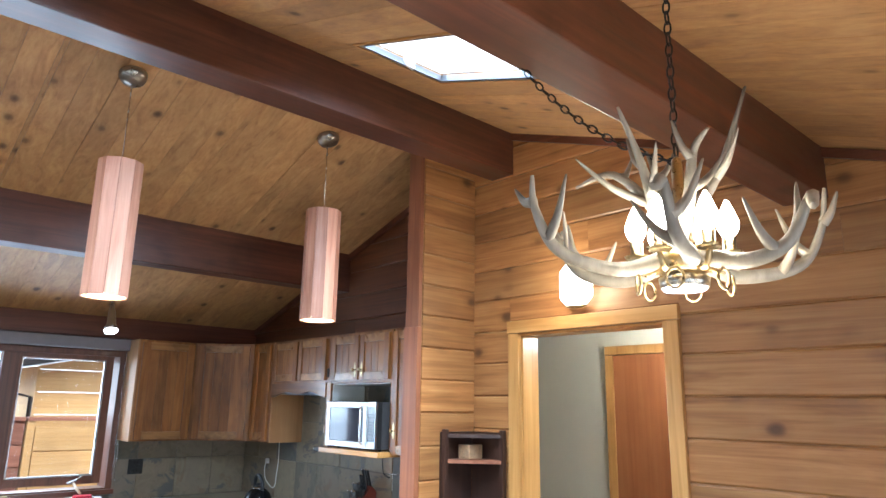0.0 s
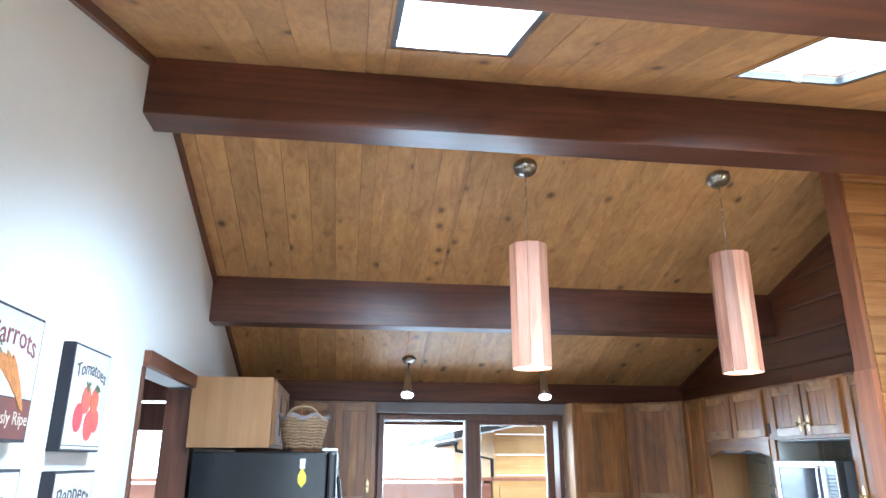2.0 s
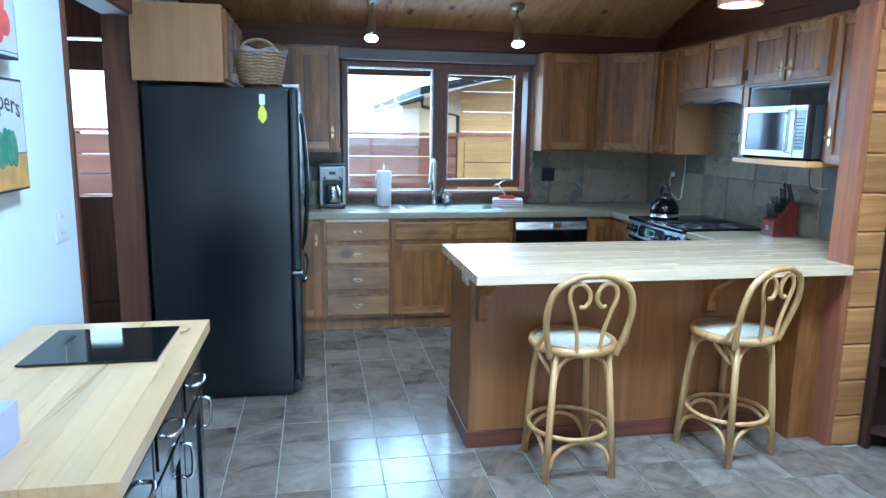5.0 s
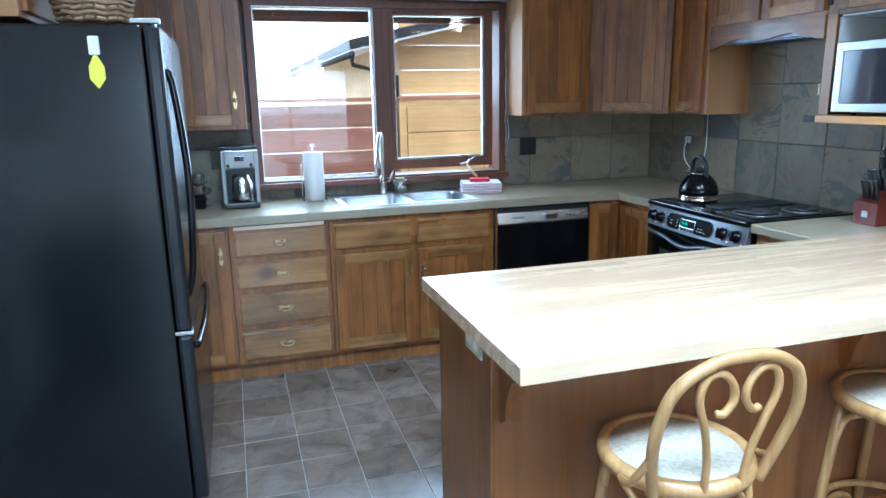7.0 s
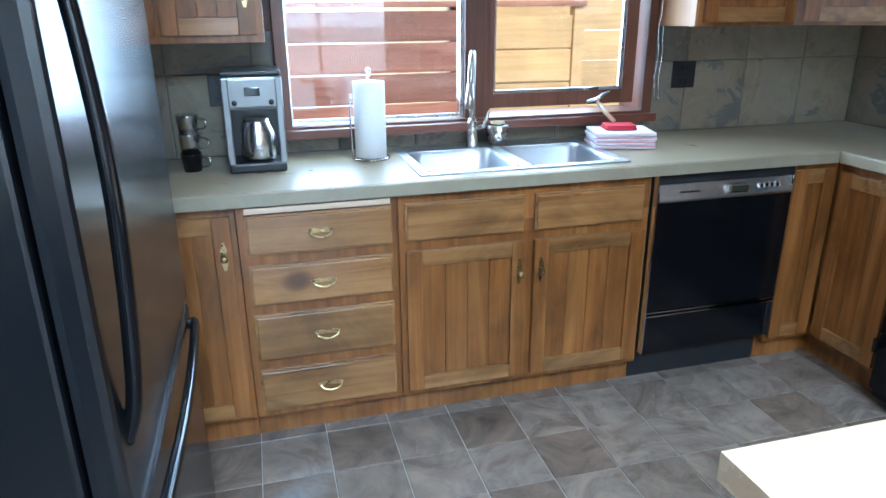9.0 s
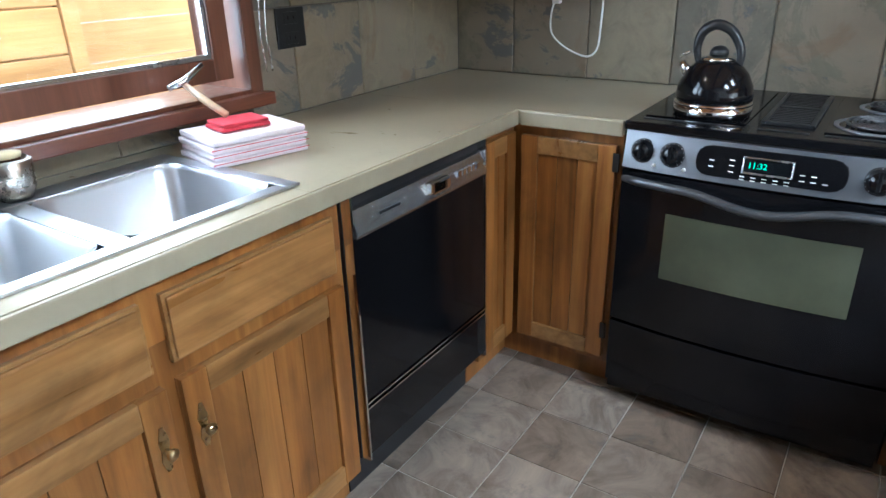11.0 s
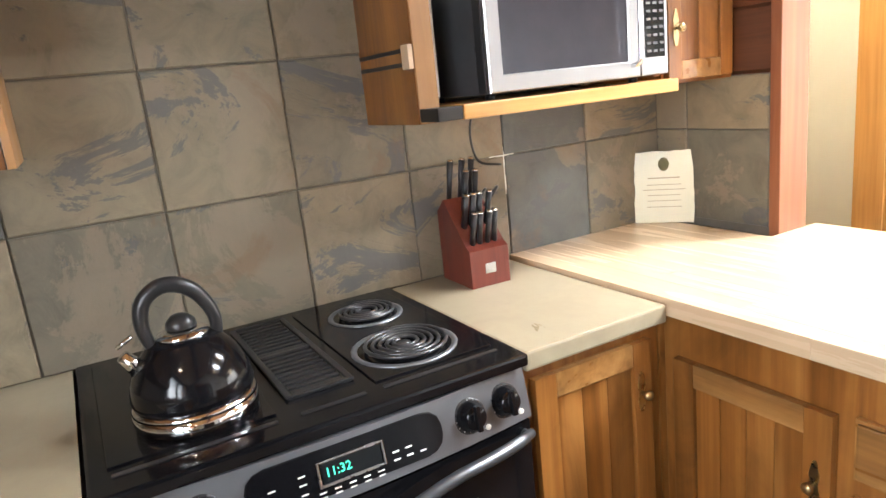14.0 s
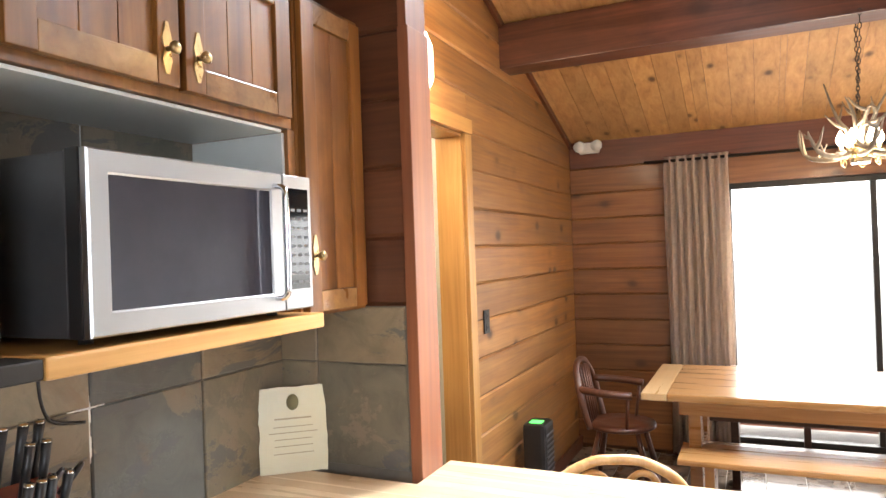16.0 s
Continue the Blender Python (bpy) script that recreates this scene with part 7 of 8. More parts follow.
p, m = picture(4.147, 1.324, "Peppers", "square canvas picture of green peppers reading Peppers", M_PIC_OCHRE, 0.115)
for i in range(6):
    bm = B()
    blob(bm, m, 0.10 + 0.028 * i, 0.125 + rngp.uniform(-0.005, 0.012), 0.022, 0.055, 0.0015, 0.0022 + 0.0002 * i, rngp.uniform(-0.15, 0.15), 16)
    part("pepper", bm, plain("pepper_paint_" + str(i), (0.06 + 0.02 * (i % 3), 0.20 + 0.04 * (i % 2), 0.13), 0.5, spot=0.4, scale=25), p)

# ---- dining side ----
tbl = thing("dining_table", (2.6, 2.56, 0), "long golden oak trestle dining table in front of the window", "dining table")
TX0, TX1, TY0, TY1 = 1.78, 3.42, 2.02, 2.95
bm = B()
box(bm, TX0 + 0.10, TX1 - 0.13, TY0, TY1, 0.712, 0.75, 0.006)
part("tabletop", bm, M_TABLE, tbl)
for a, b in ((TX0, TX0 + 0.098), (TX1 - 0.128, TX1)):
    bm = B()
    box(bm, a, b, TY0, TY1, 0.712, 0.75, 0.006)
    part("breadboard_end", bm, M_BUTCH_Y, tbl)
bm = B()
box(bm, TX0 + 0.15, TX1 - 0.18, TY0 + 0.08, TY0 + 0.105, 0.63, 0.711, 0.002)
part("apron", bm, M_TABLE, tbl)
bm = B()
box(bm, TX0 + 0.15, TX1 - 0.18, TY1 - 0.105, TY1 - 0.08, 0.63, 0.711, 0.002)
part("apron", bm, M_TABLE, tbl)
for x in (TX0 + 0.20, TX1 - 0.28):
    bm = B()
    prism(bm, [(TY0 + 0.15, 0.0), (TY0 + 0.24, 0.0), (TY0 + 0.38, 0.35), (TY1 - 0.38, 0.35), (TY1 - 0.24, 0.0), (TY1 - 0.15, 0.0), (TY1 - 0.12, 0.711), (TY1 - 0.20, 0.711), (TY1 - 0.34, 0.42), (TY0 + 0.34, 0.42), (TY0 + 0.20, 0.711), (TY0 + 0.12, 0.711)], x, x + 0.06, SW)
    part("trestle", bm, M_TABLE, tbl)
bm = B()
box(bm, TX0 + 0.26, TX1 - 0.28, 2.53, 2.61, 0.355, 0.415, 0.003)
part("stretcher", bm, M_TABLE, tbl)


def bench(y0, y1, x0, x1, mat, label, back=False):
    b = thing("dining_bench", ((x0 + x1) / 2, (y0 + y1) / 2, 0), label, "bench", "dining benches")
    bm = B()
    box(bm, x0, x1, y0, y1, 0.42, 0.45, 0.006)
    part("seat", bm, mat, b)
    for x in (x0 + 0.12, x1 - 0.17):
        bm = B()
        box(bm, x, x + 0.045, y0 + 0.03, y1 - 0.03, 0.0, 0.419, 0.003)
        part("leg", bm, mat, b)
    if back:
        for x in (x0 + 0.12, (x0 + x1) / 2, x1 - 0.17):
            bm = B()
            box(bm, x, x + 0.04, y0 - 0.035, y0 - 0.002, 0.20, 0.72, 0.003)
            part("back_post", bm, mat, b)
        for z in (0.52, 0.66):
            bm = B()
            box(bm, x0, x1, y0 - 0.001, y0 + 0.018, z, z + 0.05, 0.003)
            part("back_rail", bm, mat, b)
    return b


bench(2.72, 3.045, 1.95, 3.24, M_TABLE, "light oak dining bench on the kitchen side of the table")
bench(1.84, 2.10, 2.0, 3.15, M_DARKWOOD, "dark brown dining bench with slatted back by the window", True)

cr = thing("dining_chair", (3.66, 2.45, 0), "brown bow-back wooden dining chair with spindles at the table end", "dining chair")
qx, qy = 3.62, 2.42
bm = B()
lathe(bm, [(0.19, 0.43), (0.205, 0.44), (0.20, 0.46), (0.10, 0.452), (0, 0.45)], (qx, qy, 0), 24)
part("seat", bm, M_TRIM, cr)
for sx in (-1, 1):
    for sy in (-1, 1):
        bm = B()
        tube(bm, [(qx + sx * 0.19, qy + sy * 0.18, 0.0), (qx + sx * 0.16, qy + sy * 0.155, 0.2), (qx + sx * 0.11, qy + sy * 0.11, 0.43)], [0.012, 0.02, 0.013], 8)
        part("leg", bm, M_TRIM, cr)
bm = B()
bowp = curve_pts([(qx + 0.15, qy - 0.19, 0.45), (qx + 0.20, qy - 0.21, 0.66), (qx + 0.235, qy - 0.13, 0.79), (qx + 0.245, qy, 0.825), (qx + 0.235, qy + 0.13, 0.79), (qx + 0.20, qy + 0.21, 0.66), (qx + 0.15, qy + 0.19, 0.45)], 6)
tube(bm, bowp, 0.019, 8)
part("back_bow", bm, M_TRIM, cr)
for k in range(6):
    v = -0.13 + 0.052 * k
    bm = B()
    tube(bm, [(qx + 0.165, qy + v * 0.9, 0.45), (qx + 0.225, qy + v, 0.81 - 1.5 * v * v - 0.01)], 0.0075, 6)
    part("spindle", bm, M_TRIM, cr)
bm = B()
for sy in (-1, 1):
    bm = B()
    tube(bm, curve_pts([(qx + 0.20, qy + sy * 0.20, 0.68), (qx + 0.05, qy + sy * 0.235, 0.67), (qx - 0.10, qy + sy * 0.21, 0.66)], 4), [0.022] * 9, 8)
    tube(bm, [(qx - 0.08, qy + sy * 0.215, 0.66), (qx - 0.06, qy + sy * 0.17, 0.45)], 0.010, 7)
    part("armrest", bm, M_TRIM, cr)

ht = thing("tower_heater", (4.0, 2.98, 0), "black tower heater with a green display near the hall opening", "heater")
bm = B()
hx, hy = 3.995, 2.90
box(bm, hx - 0.066, hx + 0.066, hy - 0.095, hy + 0.095, 0.03, 0.55, 0.025)
part("housing", bm, M_BLACKPLAST, ht)
bm = B()
box(bm, hx - 0.09, hx + 0.088, hy - 0.12, hy + 0.12, 0.0, 0.029, 0.01)
part("base", bm, M_BLACKPLAST, ht)
bm = B()
for i in range(14):
    box(bm, hx - 0.070, hx - 0.0645, hy - 0.07, hy + 0.07, 0.09 + i * 0.03, 0.10 + i * 0.03)
part("grille_slat", bm, M_GREYMET, ht)
bm = B()
box(bm, hx - 0.035, hx + 0.035, hy - 0.005, hy + 0.06, 0.5505, 0.554, 0.001)
part("display", bm, glow("green_panel", (0.10, 1.0, 0.15), 1.2, (0.02, 0.3, 0.03)), ht)

em = thing("emergency_light", (3.96, 1.55, 2.27), "white twin-head emergency light high in the corner", "emergency light")
bm = B()
box(bm, 3.885, 4.035, YW - 0.024, YW + 0.045, 2.225, 2.305, 0.01)
part("case", bm, M_WHITE, em)
for sx in (3.895, 4.025):
    bm = B()
    tube(bm, [(sx, YW + 0.03, 2.29), (sx, YW + 0.075, 2.27)], [0.035, 0.042], 14)
    part("lamp_head", bm, M_WHITE, em)

cu_ = thing("curtain", (3.27, YW + 0.06, 0.03), "beige pleated floor-length curtain gathered beside the dining window", "curtain")
bm = B()
N = 60
cols = []
for i in range(N + 1):
    u = i / N
    x = 2.995 + 0.43 * u
    amp = 0.028
    col = []
    for j, z in enumerate((2.145, 2.06, 1.6, 1.0, 0.5, 0.03)):
        f = math.sin(u * 2 * math.pi * 8 + 0.3 * math.sin(j))
        col.append(bm.verts.new((x + 0.006 * math.sin(j * 1.7 + i * 0.4), YW + 0.055 + amp * (0.5 if j == 0 else 1) * f, z)))
    cols.append(col)
for p, q in zip(cols, cols[1:]):
    for j in range(5):
        bm.faces.new((p[j], q[j], q[j + 1], p[j + 1])).smooth = True
bmesh.ops.solidify(bm, geom=bm.faces[:], thickness=0.003)
part("cloth", bm, M_FABRIC, cu_)
rd = thing("curtain_rail", (1.9, YW + 0.05, 2.11), "dark curtain rail along the top of the dining window", "curtain rail")
bm = B()
tube(bm, [(0.35, YW + 0.055, 2.115), (3.56, YW + 0.055, 2.115)], 0.011, 8)
part("rail", bm, M_IRON, rd)
for x in (0.5, 1.9, 3.4):
    bm = B()
    tube(bm, [(x, YW - 0.001, 2.118), (x, YW + 0.05, 2.118)], 0.007, 6)
    part("bracket", bm, M_IRON, rd)

bs = thing("corner_shelf", (4.03, 4.76, 0), "dark brown open corner shelf unit beside the hall opening", "shelf unit")
M_SHELF = wood("espresso_shelf", (0.018, 0.008, 0.006), (0.035, 0.016, 0.011), (0.055, 0.025, 0.017), axis=2, vary=0.1, rough=0.35)
QX, QY, QL, QF = 4.088, 4.846, 3.84, 4.578
TOP3 = Matrix(((1, 0, 0, 0), (0, 0, 1, 0), (0, 1, 0, 0), (0, 0, 0, 1)))
for z in (0.08, 0.43, 0.78, 1.09, 1.36, 1.50):
    bm = B()
    prism(bm, [(QL + 0.005, QY), (QL + 0.005, QY - 0.02), (QX - 0.02, QF + 0.005), (QX, QF + 0.005), (QX, QY)], z, z + 0.02, TOP3)
    part("shelf", bm, M_SHELF if z != 1.36 else M_PINK, bs)
bm = B()
box(bm, QL, QX, QY + 0.001, QY + 0.012, 0.0, 1.53)
part("back", bm, M_SHELF, bs)
bm = B()
box(bm, QX + 0.001, QX + 0.003, QF, QY, 0.0, 1.53)
part("side", bm, M_SHELF, bs)
for px, py in ((QL + 0.012, QY - 0.022), (QX - 0.012, QF + 0.012)):
    bm = B()
    box(bm, px - 0.014, px + 0.014, py - 0.014, py + 0.014, 0.0, 1.545, 0.002)
    part("post", bm, M_SHELF, bs)
bk2 = thing("woven_box", (4.0, 4.78, 1.38), "small woven box on the top shelf of the corner unit", "box")
bm = B()
box(bm, 3.96, 4.07, 4.74, 4.83, 1.381, 1.46, 0.006)
part("box", bm, M_WICKER, bk2)

# ---- outside ----
bm = B()
box(bm, XL - 0.3, XR + 0.6, 8.36, 8.40, 2.005, 2.14, 0.004)
structure("eave_fascia", bm, bpy.data.materials["red_brown_trim_level"], "dark brown fascia board along the roof edge above the kitchen window", "trim")
bm = B()
for ya, yb in ((8.041, 8.20), (8.202, 8.359)):
    slope_box(bm, XL - 0.3, XR + 0.6, ya, yb, 0.0, 0.03)
structure("eave_soffit", bm, M_LOG_DARK_X, "dark wooden soffit boards under the roof edge", "roof")
bm = B()
box(bm, -75, 75, -75, 75, -0.42, -0.40)
ground = structure("ground", bm, plain("pale_dry_ground", (0.42, 0.40, 0.36), 0.9, spot=0.2, scale=0.8), "pale dry ground around the house", "ground")
bm = B()
nb = 48
domes = [[bm.verts.new((rd_ * math.cos(2 * math.pi * k / nb), rd_ * math.sin(2 * math.pi * k / nb), zd_)) for k in range(nb)] for rd_, zd_ in ((74, -1), (72, 20), (66, 38), (58, 55))]
for lo, hi in zip(domes, domes[1:]):
    for k in range(nb):
        bm.faces.new((lo[(k + 1) % nb], lo[k], hi[k], hi[(k + 1) % nb]))
structure("backdrop", bm, glow("hazy_bright_distance", (0.93, 0.97, 1.0), 2.1), "bright overcast haze around the distance", "backdrop")
M_DECK = wood("red_stained_deck", (0.17, 0.06, 0.035), (0.26, 0.10, 0.06), (0.34, 0.14, 0.09), axis=0, vary=0.25, rough=0.6)
M_FENCE = wood("red_stained_fence", (0.20, 0.07, 0.04), (0.30, 0.12, 0.07), (0.40, 0.17, 0.10), axis=0, vary=0.3, rough=0.6)
M_YELLOW = wood("yellow_cedar_siding", (0.50, 0.28, 0.09), (0.62, 0.38, 0.14), (0.70, 0.46, 0.20), axis=1, vary=0.12, rough=0.6)
M_YELLOWX = wood("yellow_cedar_siding_front", (0.45, 0.24, 0.08), (0.56, 0.33, 0.12), (0.64, 0.41, 0.18), axis=0, vary=0.2, rough=0.6)
bm = B()
for i in range(24):
    box(bm, -0.5, 7.5, 7.98 + i * 0.142, 7.98 + i * 0.142 + 0.136, -0.12, -0.08, 0.003)
structure("deck", bm, M_DECK, "weathered red-stained board deck outside the kitchen", "deck")
fn = thing("deck_wall", (1.0, 10.05, -0.08), "horizontal red-stained board railing wall at the deck edge", "fence")
for i in range(7):
    bm = B()
    box(bm, -1.5, 2.82, 10.0, 10.04, -0.08 + i * 0.218, -0.08 + i * 0.218 + 0.208, 0.006)
    part("board", bm, M_FENCE, fn)
for x in (-1.4, 0.4, 1.3, 2.74):
    bm = B()
    box(bm, x, x + 0.09, 10.045, 10.13, -0.08, 1.46, 0.004)
    part("post", bm, M_FENCE, fn)
bm = B()
box(bm, -1.5, 2.82, 9.98, 10.14, 1.462, 1.50, 0.006)
part("cap_rail", bm, M_FENCE, fn)
f2 = thing("deck_wall", (3.3, 10.05, -0.08), "yellow-brown horizontal board railing wall beside the neighbouring house", "fence")
for i in range(6):
    bm = B()
    box(bm, 2.92, 3.70, 10.0, 10.04, -0.08 + i * 0.248, -0.08 + i * 0.248 + 0.238, 0.006)
    part("board", bm, M_YELLOWX, f2)
bm = B()
box(bm, 2.84, 2.91, 9.99, 10.08, -0.08, 1.46, 0.004)
box(bm, 3.71, 3.80, 9.99, 10.08, -0.08, 1.46, 0.004)
part("post", bm, M_YELLOWX, f2)
bm = B()
box(bm, 2.84, 3.80, 9.97, 10.10, 1.462, 1.50, 0.006)
part("cap_rail", bm, M_FENCE, f2)
nh = thing("neighbour_wing", (5.0, 12.0, -0.4), "yellow cedar-sided house wing with a low roof and gutter", "house")
for i in range(13):
    z = -0.4 + i * 0.24
    x0 = 2.93 if z < 2.0 else 2.93 + (z - 2.0) / 0.22
    if x0 < 8.4:
        bm = B()
        box(bm, x0, 8.5, 10.30 + 0.0, 10.33, z, z + 0.236, 0.003)
        part("siding_board", bm, M_YELLOWX, nh)
bm = B()
box(bm, 2.93, 2.96, 10.331, 16.0, -0.4, 2.03)
part("side_wall", bm, M_YELLOW, nh)
bm = B()
prism(bm, [(2.38, 1.93), (2.38, 2.02), (8.5, 3.37), (8.5, 3.28)], 9.95, 16.5)
part("roof", bm, M_IRON, nh)
bm = B()
prism(bm, [(2.39, 1.915), (2.39, 1.929), (8.5, 3.279), (8.5, 3.265)], 9.96, 16.4)
part("soffit", bm, M_WHITE, nh)
bm = B()
tube(bm, [(2.40, 9.96, 1.89), (2.40, 16.4, 1.89)], 0.032, 8)
tube(bm, [(2.40, 10.0, 1.88), (2.42, 10.05, 1.80), (2.88, 10.22, 1.70), (2.90, 10.25, -0.3)], 0.022, 8)
part("gutter", bm, M_IRON, nh)
bm = B()
for i in range(9):
    box(bm, 0.1, 3.6, -1.3 + i * 0.142, -1.3 + i * 0.142 + 0.136, -0.12, -0.08)
structure("deck", bm, M_DECK, "weathered board deck outside the dining window", "deck")

# ---- wall boards, slate and floor tiles ----


def course_boards(wall, name, mat, axis, face, out, a0, a1, z0, zstep, ztop, holes, seed, clip=None):
    rg = random.Random(seed)
    z = z0
    while z < ztop - 0.01:
        zb, zt_ = max(z, 0.0), z + zstep
        segs = [(a0, a1)]
        if clip:
            lo_, hi_ = clip(max(zb, 0) + 0.01)
            segs = [(max(a0, lo_), min(a1, hi_))]
        for h0, h1, hz0, hz1 in holes:
            nxt = []
            for s0, s1 in segs:
                if zt_ > hz0 + 0.01 and zb < hz1 - 0.01:
                    nxt += [(s0, min(s1, h0)), (max(s0, h1), s1)]
                else:
                    nxt.append((s0, s1))
            segs = [s for s in nxt if s[1] - s[0] > 0.03]
        rows_ = [(s0, s1, zb, zt_) for s0, s1 in segs]
        rows_ += [(h0, h1, hz1, zt_) for h0, h1, hz0, hz1 in holes if zb < hz1 < zt_ - 0.03]
        for s0, s1, zb, zt_ in rows_:
            if s1 - s0 < 0.03:
                continue
            cuts = [s0]
            while s1 - cuts[-1] > 2.4:
                cuts.append(cuts[-1] + rg.uniform(1.1, 2.0))
            cuts.append(s1)
            for c0, c1 in zip(cuts, cuts[1:]):
                bm = B()
                p = rg.uniform(0, 0.0015)
                prof = [(0, zb + 0.0005), (0.020 + p, zb + 0.0005), (0.028 + p, zb + 0.010), (0.028 + p, zt_ - 0.010), (0.020 + p, zt_ - 0.0005), (0, zt_ - 0.0005)]
                ring = []
                for a in (c0 + 0.0005, c1 - 0.0005):
                    ring.append([bm.verts.new((face + out * d, a, w) if axis == 1 else (a, face + out * d, w)) for d, w in prof])
                fs = [bm.faces.new(ring[0]), bm.faces.new(ring[1][::-1])]
                for k in range(6):
                    fs.append(bm.faces.new((ring[0][k], ring[1][k], ring[1][(k + 1) % 6], ring[0][(k + 1) % 6])))
                bmesh.ops.recalc_face_normals(bm, faces=fs)
                part(name, bm, mat, wall)
        z += zstep


def east_clip(z):
    half = (ZR - z) / SL
    return YR - half, YR + half


course_boards(wall_east, "log_board", M_LOG_Y, 1, XR + 0.0299, -1, YW - 0.03, SY0 + 0.02, 0.025, 0.19, 3.40, [(3.4955, 4.5645, -1, 2.1625)], 31, east_clip)
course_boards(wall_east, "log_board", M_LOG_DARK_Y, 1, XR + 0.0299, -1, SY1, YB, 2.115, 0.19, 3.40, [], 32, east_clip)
course_boards(wall_stub, "log_board", M_LOG_X, 0, SY0 + 0.0199, -1, SX + 0.019, XR + 0.0, -0.03, 0.185, 3.26, [], 33)
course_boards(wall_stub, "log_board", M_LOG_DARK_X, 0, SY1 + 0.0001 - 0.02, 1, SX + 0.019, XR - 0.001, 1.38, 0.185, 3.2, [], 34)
# window wall boards take the cedar with shade in its colour
course_boards(wall_south, "log_board", M_LOG_S_SHADED, 0, YW - 0.0299, 1, 3.035, XR - 0.001, 0.025, 0.19, 2.16, [], 35)


def tile_piece(parent, name, mat, m, w, h, t, ch_):
    """A tile with a sloped edge, in local u, v (outward), w."""
    bm = B()
    lo_ = [bm.verts.new(m @ Vector(p)) for p in ((0, 0, 0), (w, 0, 0), (w, 0, h), (0, 0, h))]
    mi = [bm.verts.new(m @ Vector(p)) for p in ((0, t - ch_, 0), (w, t - ch_, 0), (w, t - ch_, h), (0, t - ch_, h))]
    hi_ = [bm.verts.new(m @ Vector(p)) for p in ((ch_, t, ch_), (w - ch_, t, ch_), (w - ch_, t, h - ch_), (ch_, t, h - ch_))]
    fs = [bm.faces.new(hi_)]
    for a, b in ((lo_, mi), (mi, hi_)):
        for k in range(4):
            fs.append(bm.faces.new((a[k], a[(k + 1) % 4], b[(k + 1) % 4], b[k])))
    bmesh.ops.recalc_face_normals(bm, faces=fs)
    return part(name, bm, mat, parent)


bm = B()
box(bm, XR - 0.010, XR + 0.0295, SY1 + 0.011, YB - 0.001, CT - 0.02, 1.84)
sb1 = structure("backsplash_east", bm, M_GROUT2, "natural slate tile backsplash behind the stove", "backsplash")
bm = B()
box(bm, 0.80, WX0 - 0.005, YB - 0.006, YB - 0.0005, CT - 0.01, 1.37)
box(bm, WX1 + 0.005, XR - 0.011, YB - 0.006, YB - 0.0005, CT - 0.01, 1.40)
box(bm, WX0 - 0.005, WX1 + 0.005, YB - 0.006, YB - 0.0005, CT - 0.01, WZ0 - 0.002)
sb2 = structure("backsplash_north", bm, M_GROUT2, "natural slate tile backsplash beside the kitchen window", "backsplash")
bm = B()
box(bm, SX + 0.019, XR - 0.011, SY1 + 0.0005, SY1 + 0.012, 0.90, 1.378)
sb3 = structure("backsplash_stub", bm, M_GROUT2, "natural slate tiles on the short partition above the bar", "backsplash")
rg = random.Random(77)
G2 = 0.0035
rows = [(0.917, 1.222), (1.225, 1.532), (1.535, 1.84)]
ys = [6.54 + 0.31 * k for k in range(-5, 5)]
for z0, z1 in rows:
    for y in ys:
        a, b = max(y, SY1 + 0.013), min(y + 0.31, YB - 0.013)
        if b - a < 0.03:
            continue
        tile_piece(sb1, "slate_tile", M_SLATE, wmat((XR - 0.010, b - G2 / 2, z0), (0, -1, 0), (-1, 0, 0)), b - a - G2, z1 - z0 - G2 + 0.003, rg.uniform(0.005, 0.009), 0.003)
for z0, z1 in rows[:2]:
    x = XR - 0.012
    while x > 0.82:
        a = max(x - 0.31, 0.82)
        zz1 = min(z1, 1.372)
        if a < WX1 - 0.001 and x > WX0 and not (a >= WX1):
            for s0, s1, t1 in ((max(a, WX1 + 0.006), x, zz1), (a, min(x, WX0 - 0.006), zz1), (max(a, WX0), min(x, WX1), min(zz1, WZ0 - 0.004))):
                if s1 - s0 > 0.02 and t1 - z0 > 0.02:
                    tile_piece(sb2, "slate_tile", M_SLATE, wmat((s0 + G2 / 2, YB - 0.006, z0), (1, 0, 0), (0, -1, 0)), s1 - s0 - G2, t1 - z0 - G2 + 0.003, rg.uniform(0.004, 0.007), 0.0025)
        else:
            tile_piece(sb2, "slate_tile", M_SLATE, wmat((a + G2 / 2, YB - 0.006, z0), (1, 0, 0), (0, -1, 0)), x - a - G2, zz1 - z0 - G2 + 0.003, rg.uniform(0.004, 0.007), 0.0025)
        x = x - 0.31
for z0, z1 in ((0.94, 1.222), (1.225, 1.376)):
    for a, b in ((SX + 0.021, 3.98), (3.983, XR - 0.012)):
        tile_piece(sb3, "slate_tile", M_SLATE, wmat((b, SY1 + 0.012, z0), (-1, 0, 0), (0, 1, 0)), b - a - G2, z1 - z0 - G2 + 0.003, rg.uniform(0.004, 0.007), 0.0025)

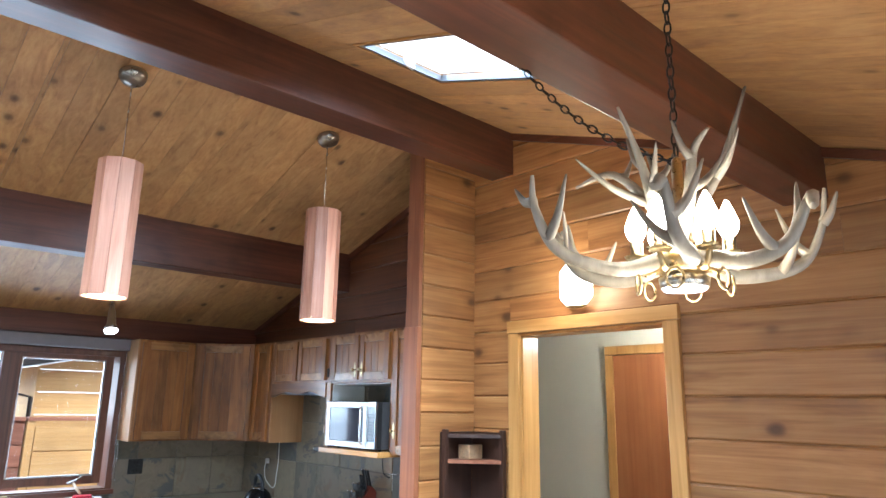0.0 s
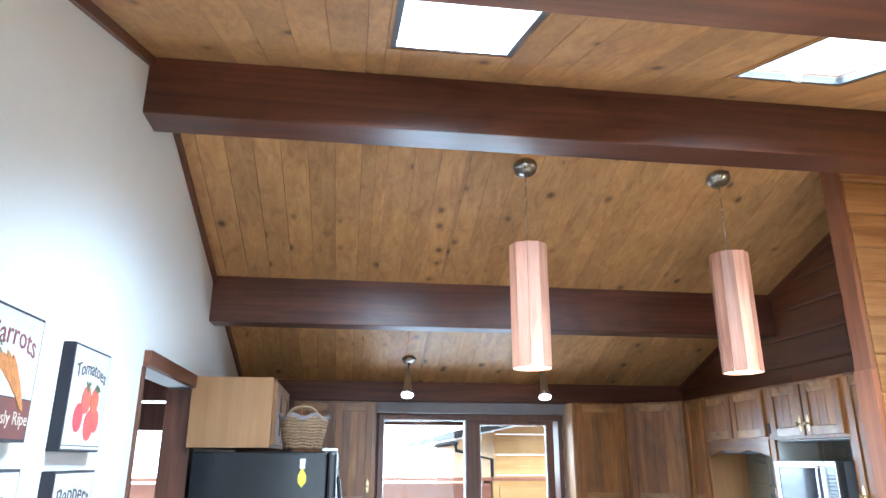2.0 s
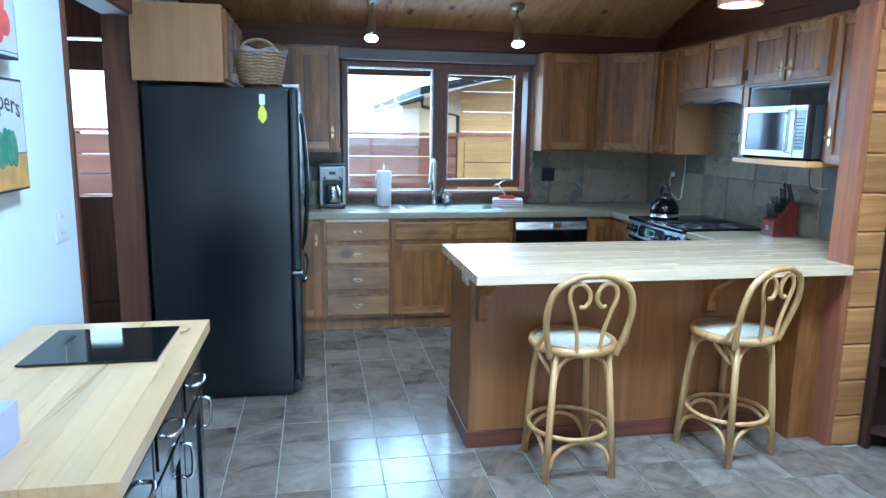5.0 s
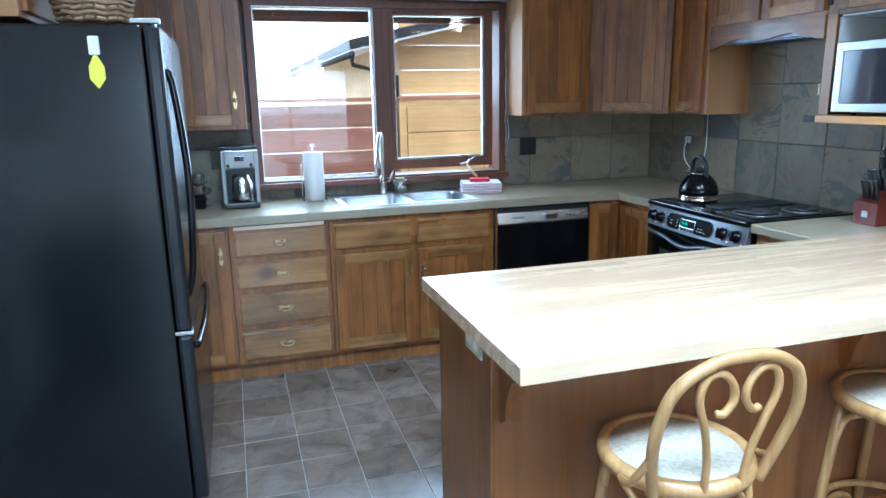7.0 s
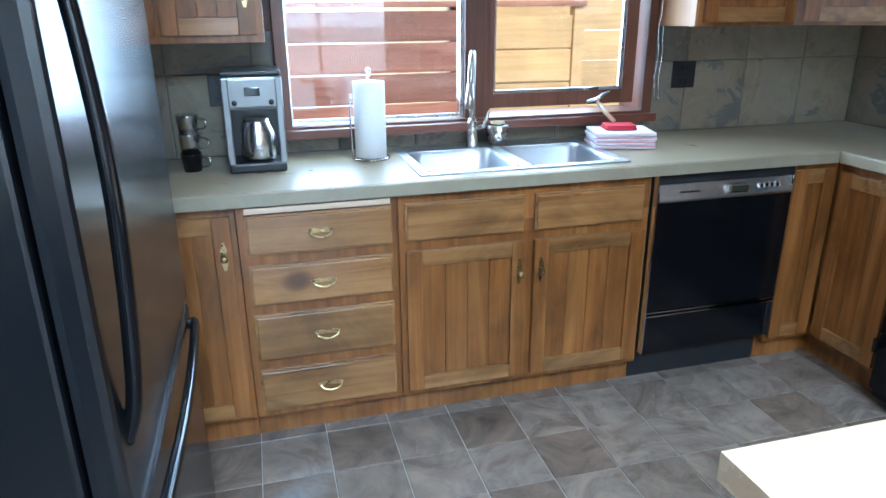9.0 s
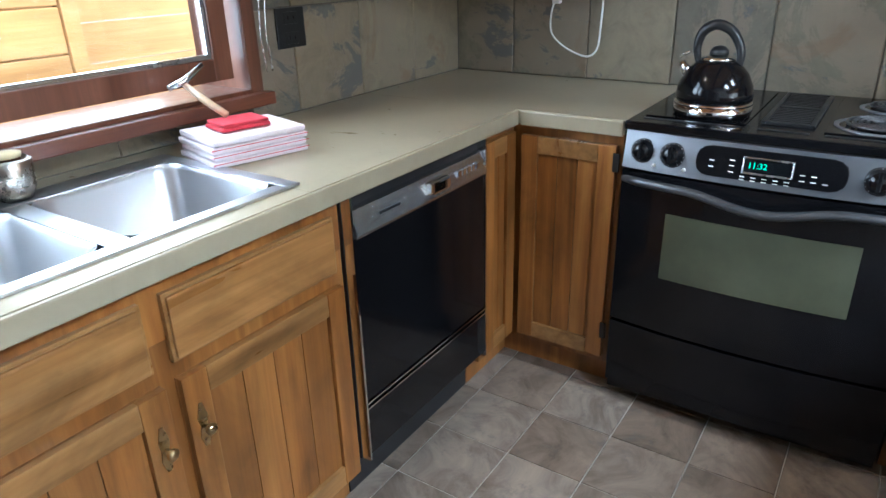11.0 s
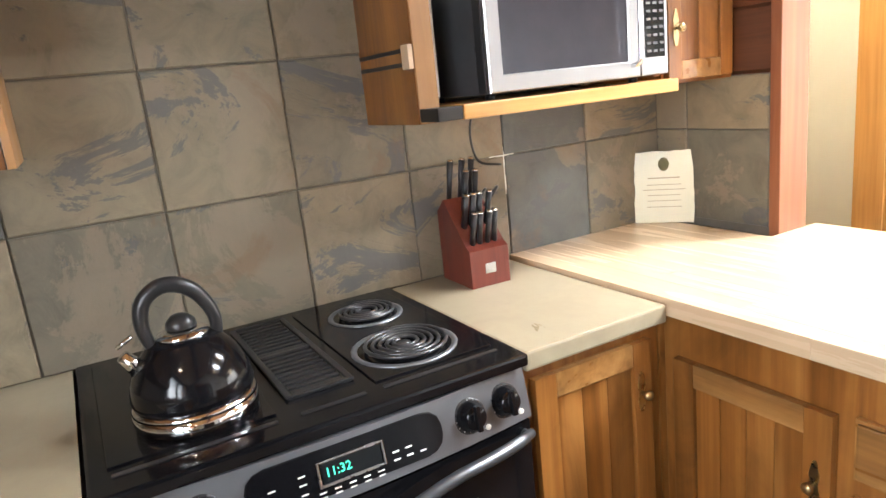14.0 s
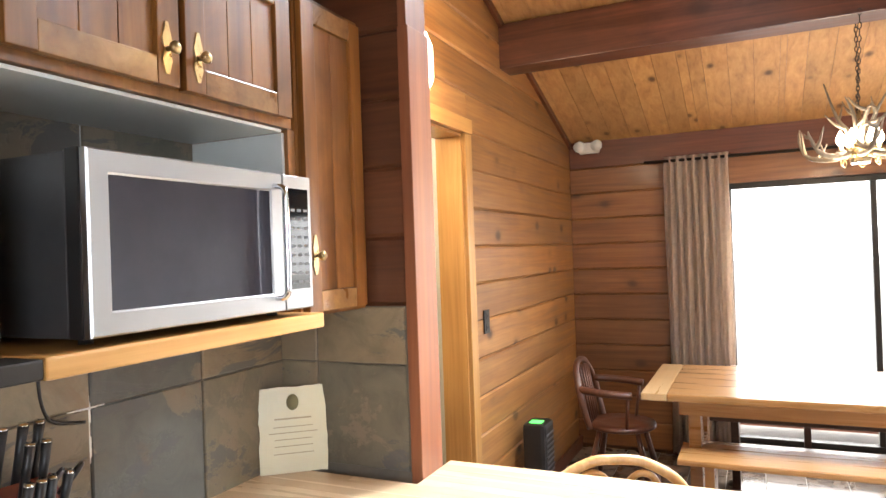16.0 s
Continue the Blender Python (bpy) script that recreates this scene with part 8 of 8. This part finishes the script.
TS, TX_, TY_ = 0.2305, 1.225, 6.92
tiles, far = [], []
for i in range(-5, 14):
    for j in range(-24, 4):
        x0, y0 = TX_ + i * TS, TY_ + j * TS
        x1, y1 = x0 + TS, y0 + TS
        if x1 < XL + 0.02 or x0 > XR - 0.02 or y0 > 7.22 or y1 < YW:
            continue
        if x0 > 1.92 and 5.16 < y0 and y1 < 5.62:
            continue
        if x0 > FX + 0.06 and y1 > 5.0 or (x1 < 1.0 and y0 > 5.95):
            continue
        x0, x1 = max(x0, XL + 0.002), min(x1, XR - 0.002)
        near = 4.35 < y0 or (y0 > 3.6 and x0 > 1.0)
        (tiles if near else far).append((x0, x1, y0, y1))
g = 0.0016
shared = None
for x0, x1, y0, y1 in tiles[:300]:
    bm = B()
    p = [bm.verts.new(v) for v in ((x0 + g, y0 + g, -0.0035), (x1 - g, y0 + g, -0.0035), (x1 - g, y1 - g, -0.0035), (x0 + g, y1 - g, -0.0035))]
    q = [bm.verts.new(v) for v in ((x0 + g + 0.0015, y0 + g + 0.0015, 0), (x1 - g - 0.0015, y0 + g + 0.0015, 0), (x1 - g - 0.0015, y1 - g - 0.0015, 0), (x0 + g + 0.0015, y1 - g - 0.0015, 0))]
    bm.faces.new(q)
    for k in range(4):
        bm.faces.new((p[k], p[(k + 1) % 4], q[(k + 1) % 4], q[k]))
    part("floor_tile", bm, M_TILE, floor)
bm = B()
for x0, x1, y0, y1 in tiles[300:] + far:
    p = [bm.verts.new(v) for v in ((x0 + g, y0 + g, -0.0035), (x1 - g, y0 + g, -0.0035), (x1 - g, y1 - g, -0.0035), (x0 + g, y1 - g, -0.0035))]
    q = [bm.verts.new(v) for v in ((x0 + g + 0.0015, y0 + g + 0.0015, 0), (x1 - g - 0.0015, y0 + g + 0.0015, 0), (x1 - g - 0.0015, y1 - g - 0.0015, 0), (x0 + g + 0.0015, y1 - g - 0.0015, 0))]
    bm.faces.new(q)
    for k in range(4):
        bm.faces.new((p[k], p[(k + 1) % 4], q[(k + 1) % 4], q[k]))
tagged(part("far_floor_tiles", bm, M_TILE, floor), kind="stuff")
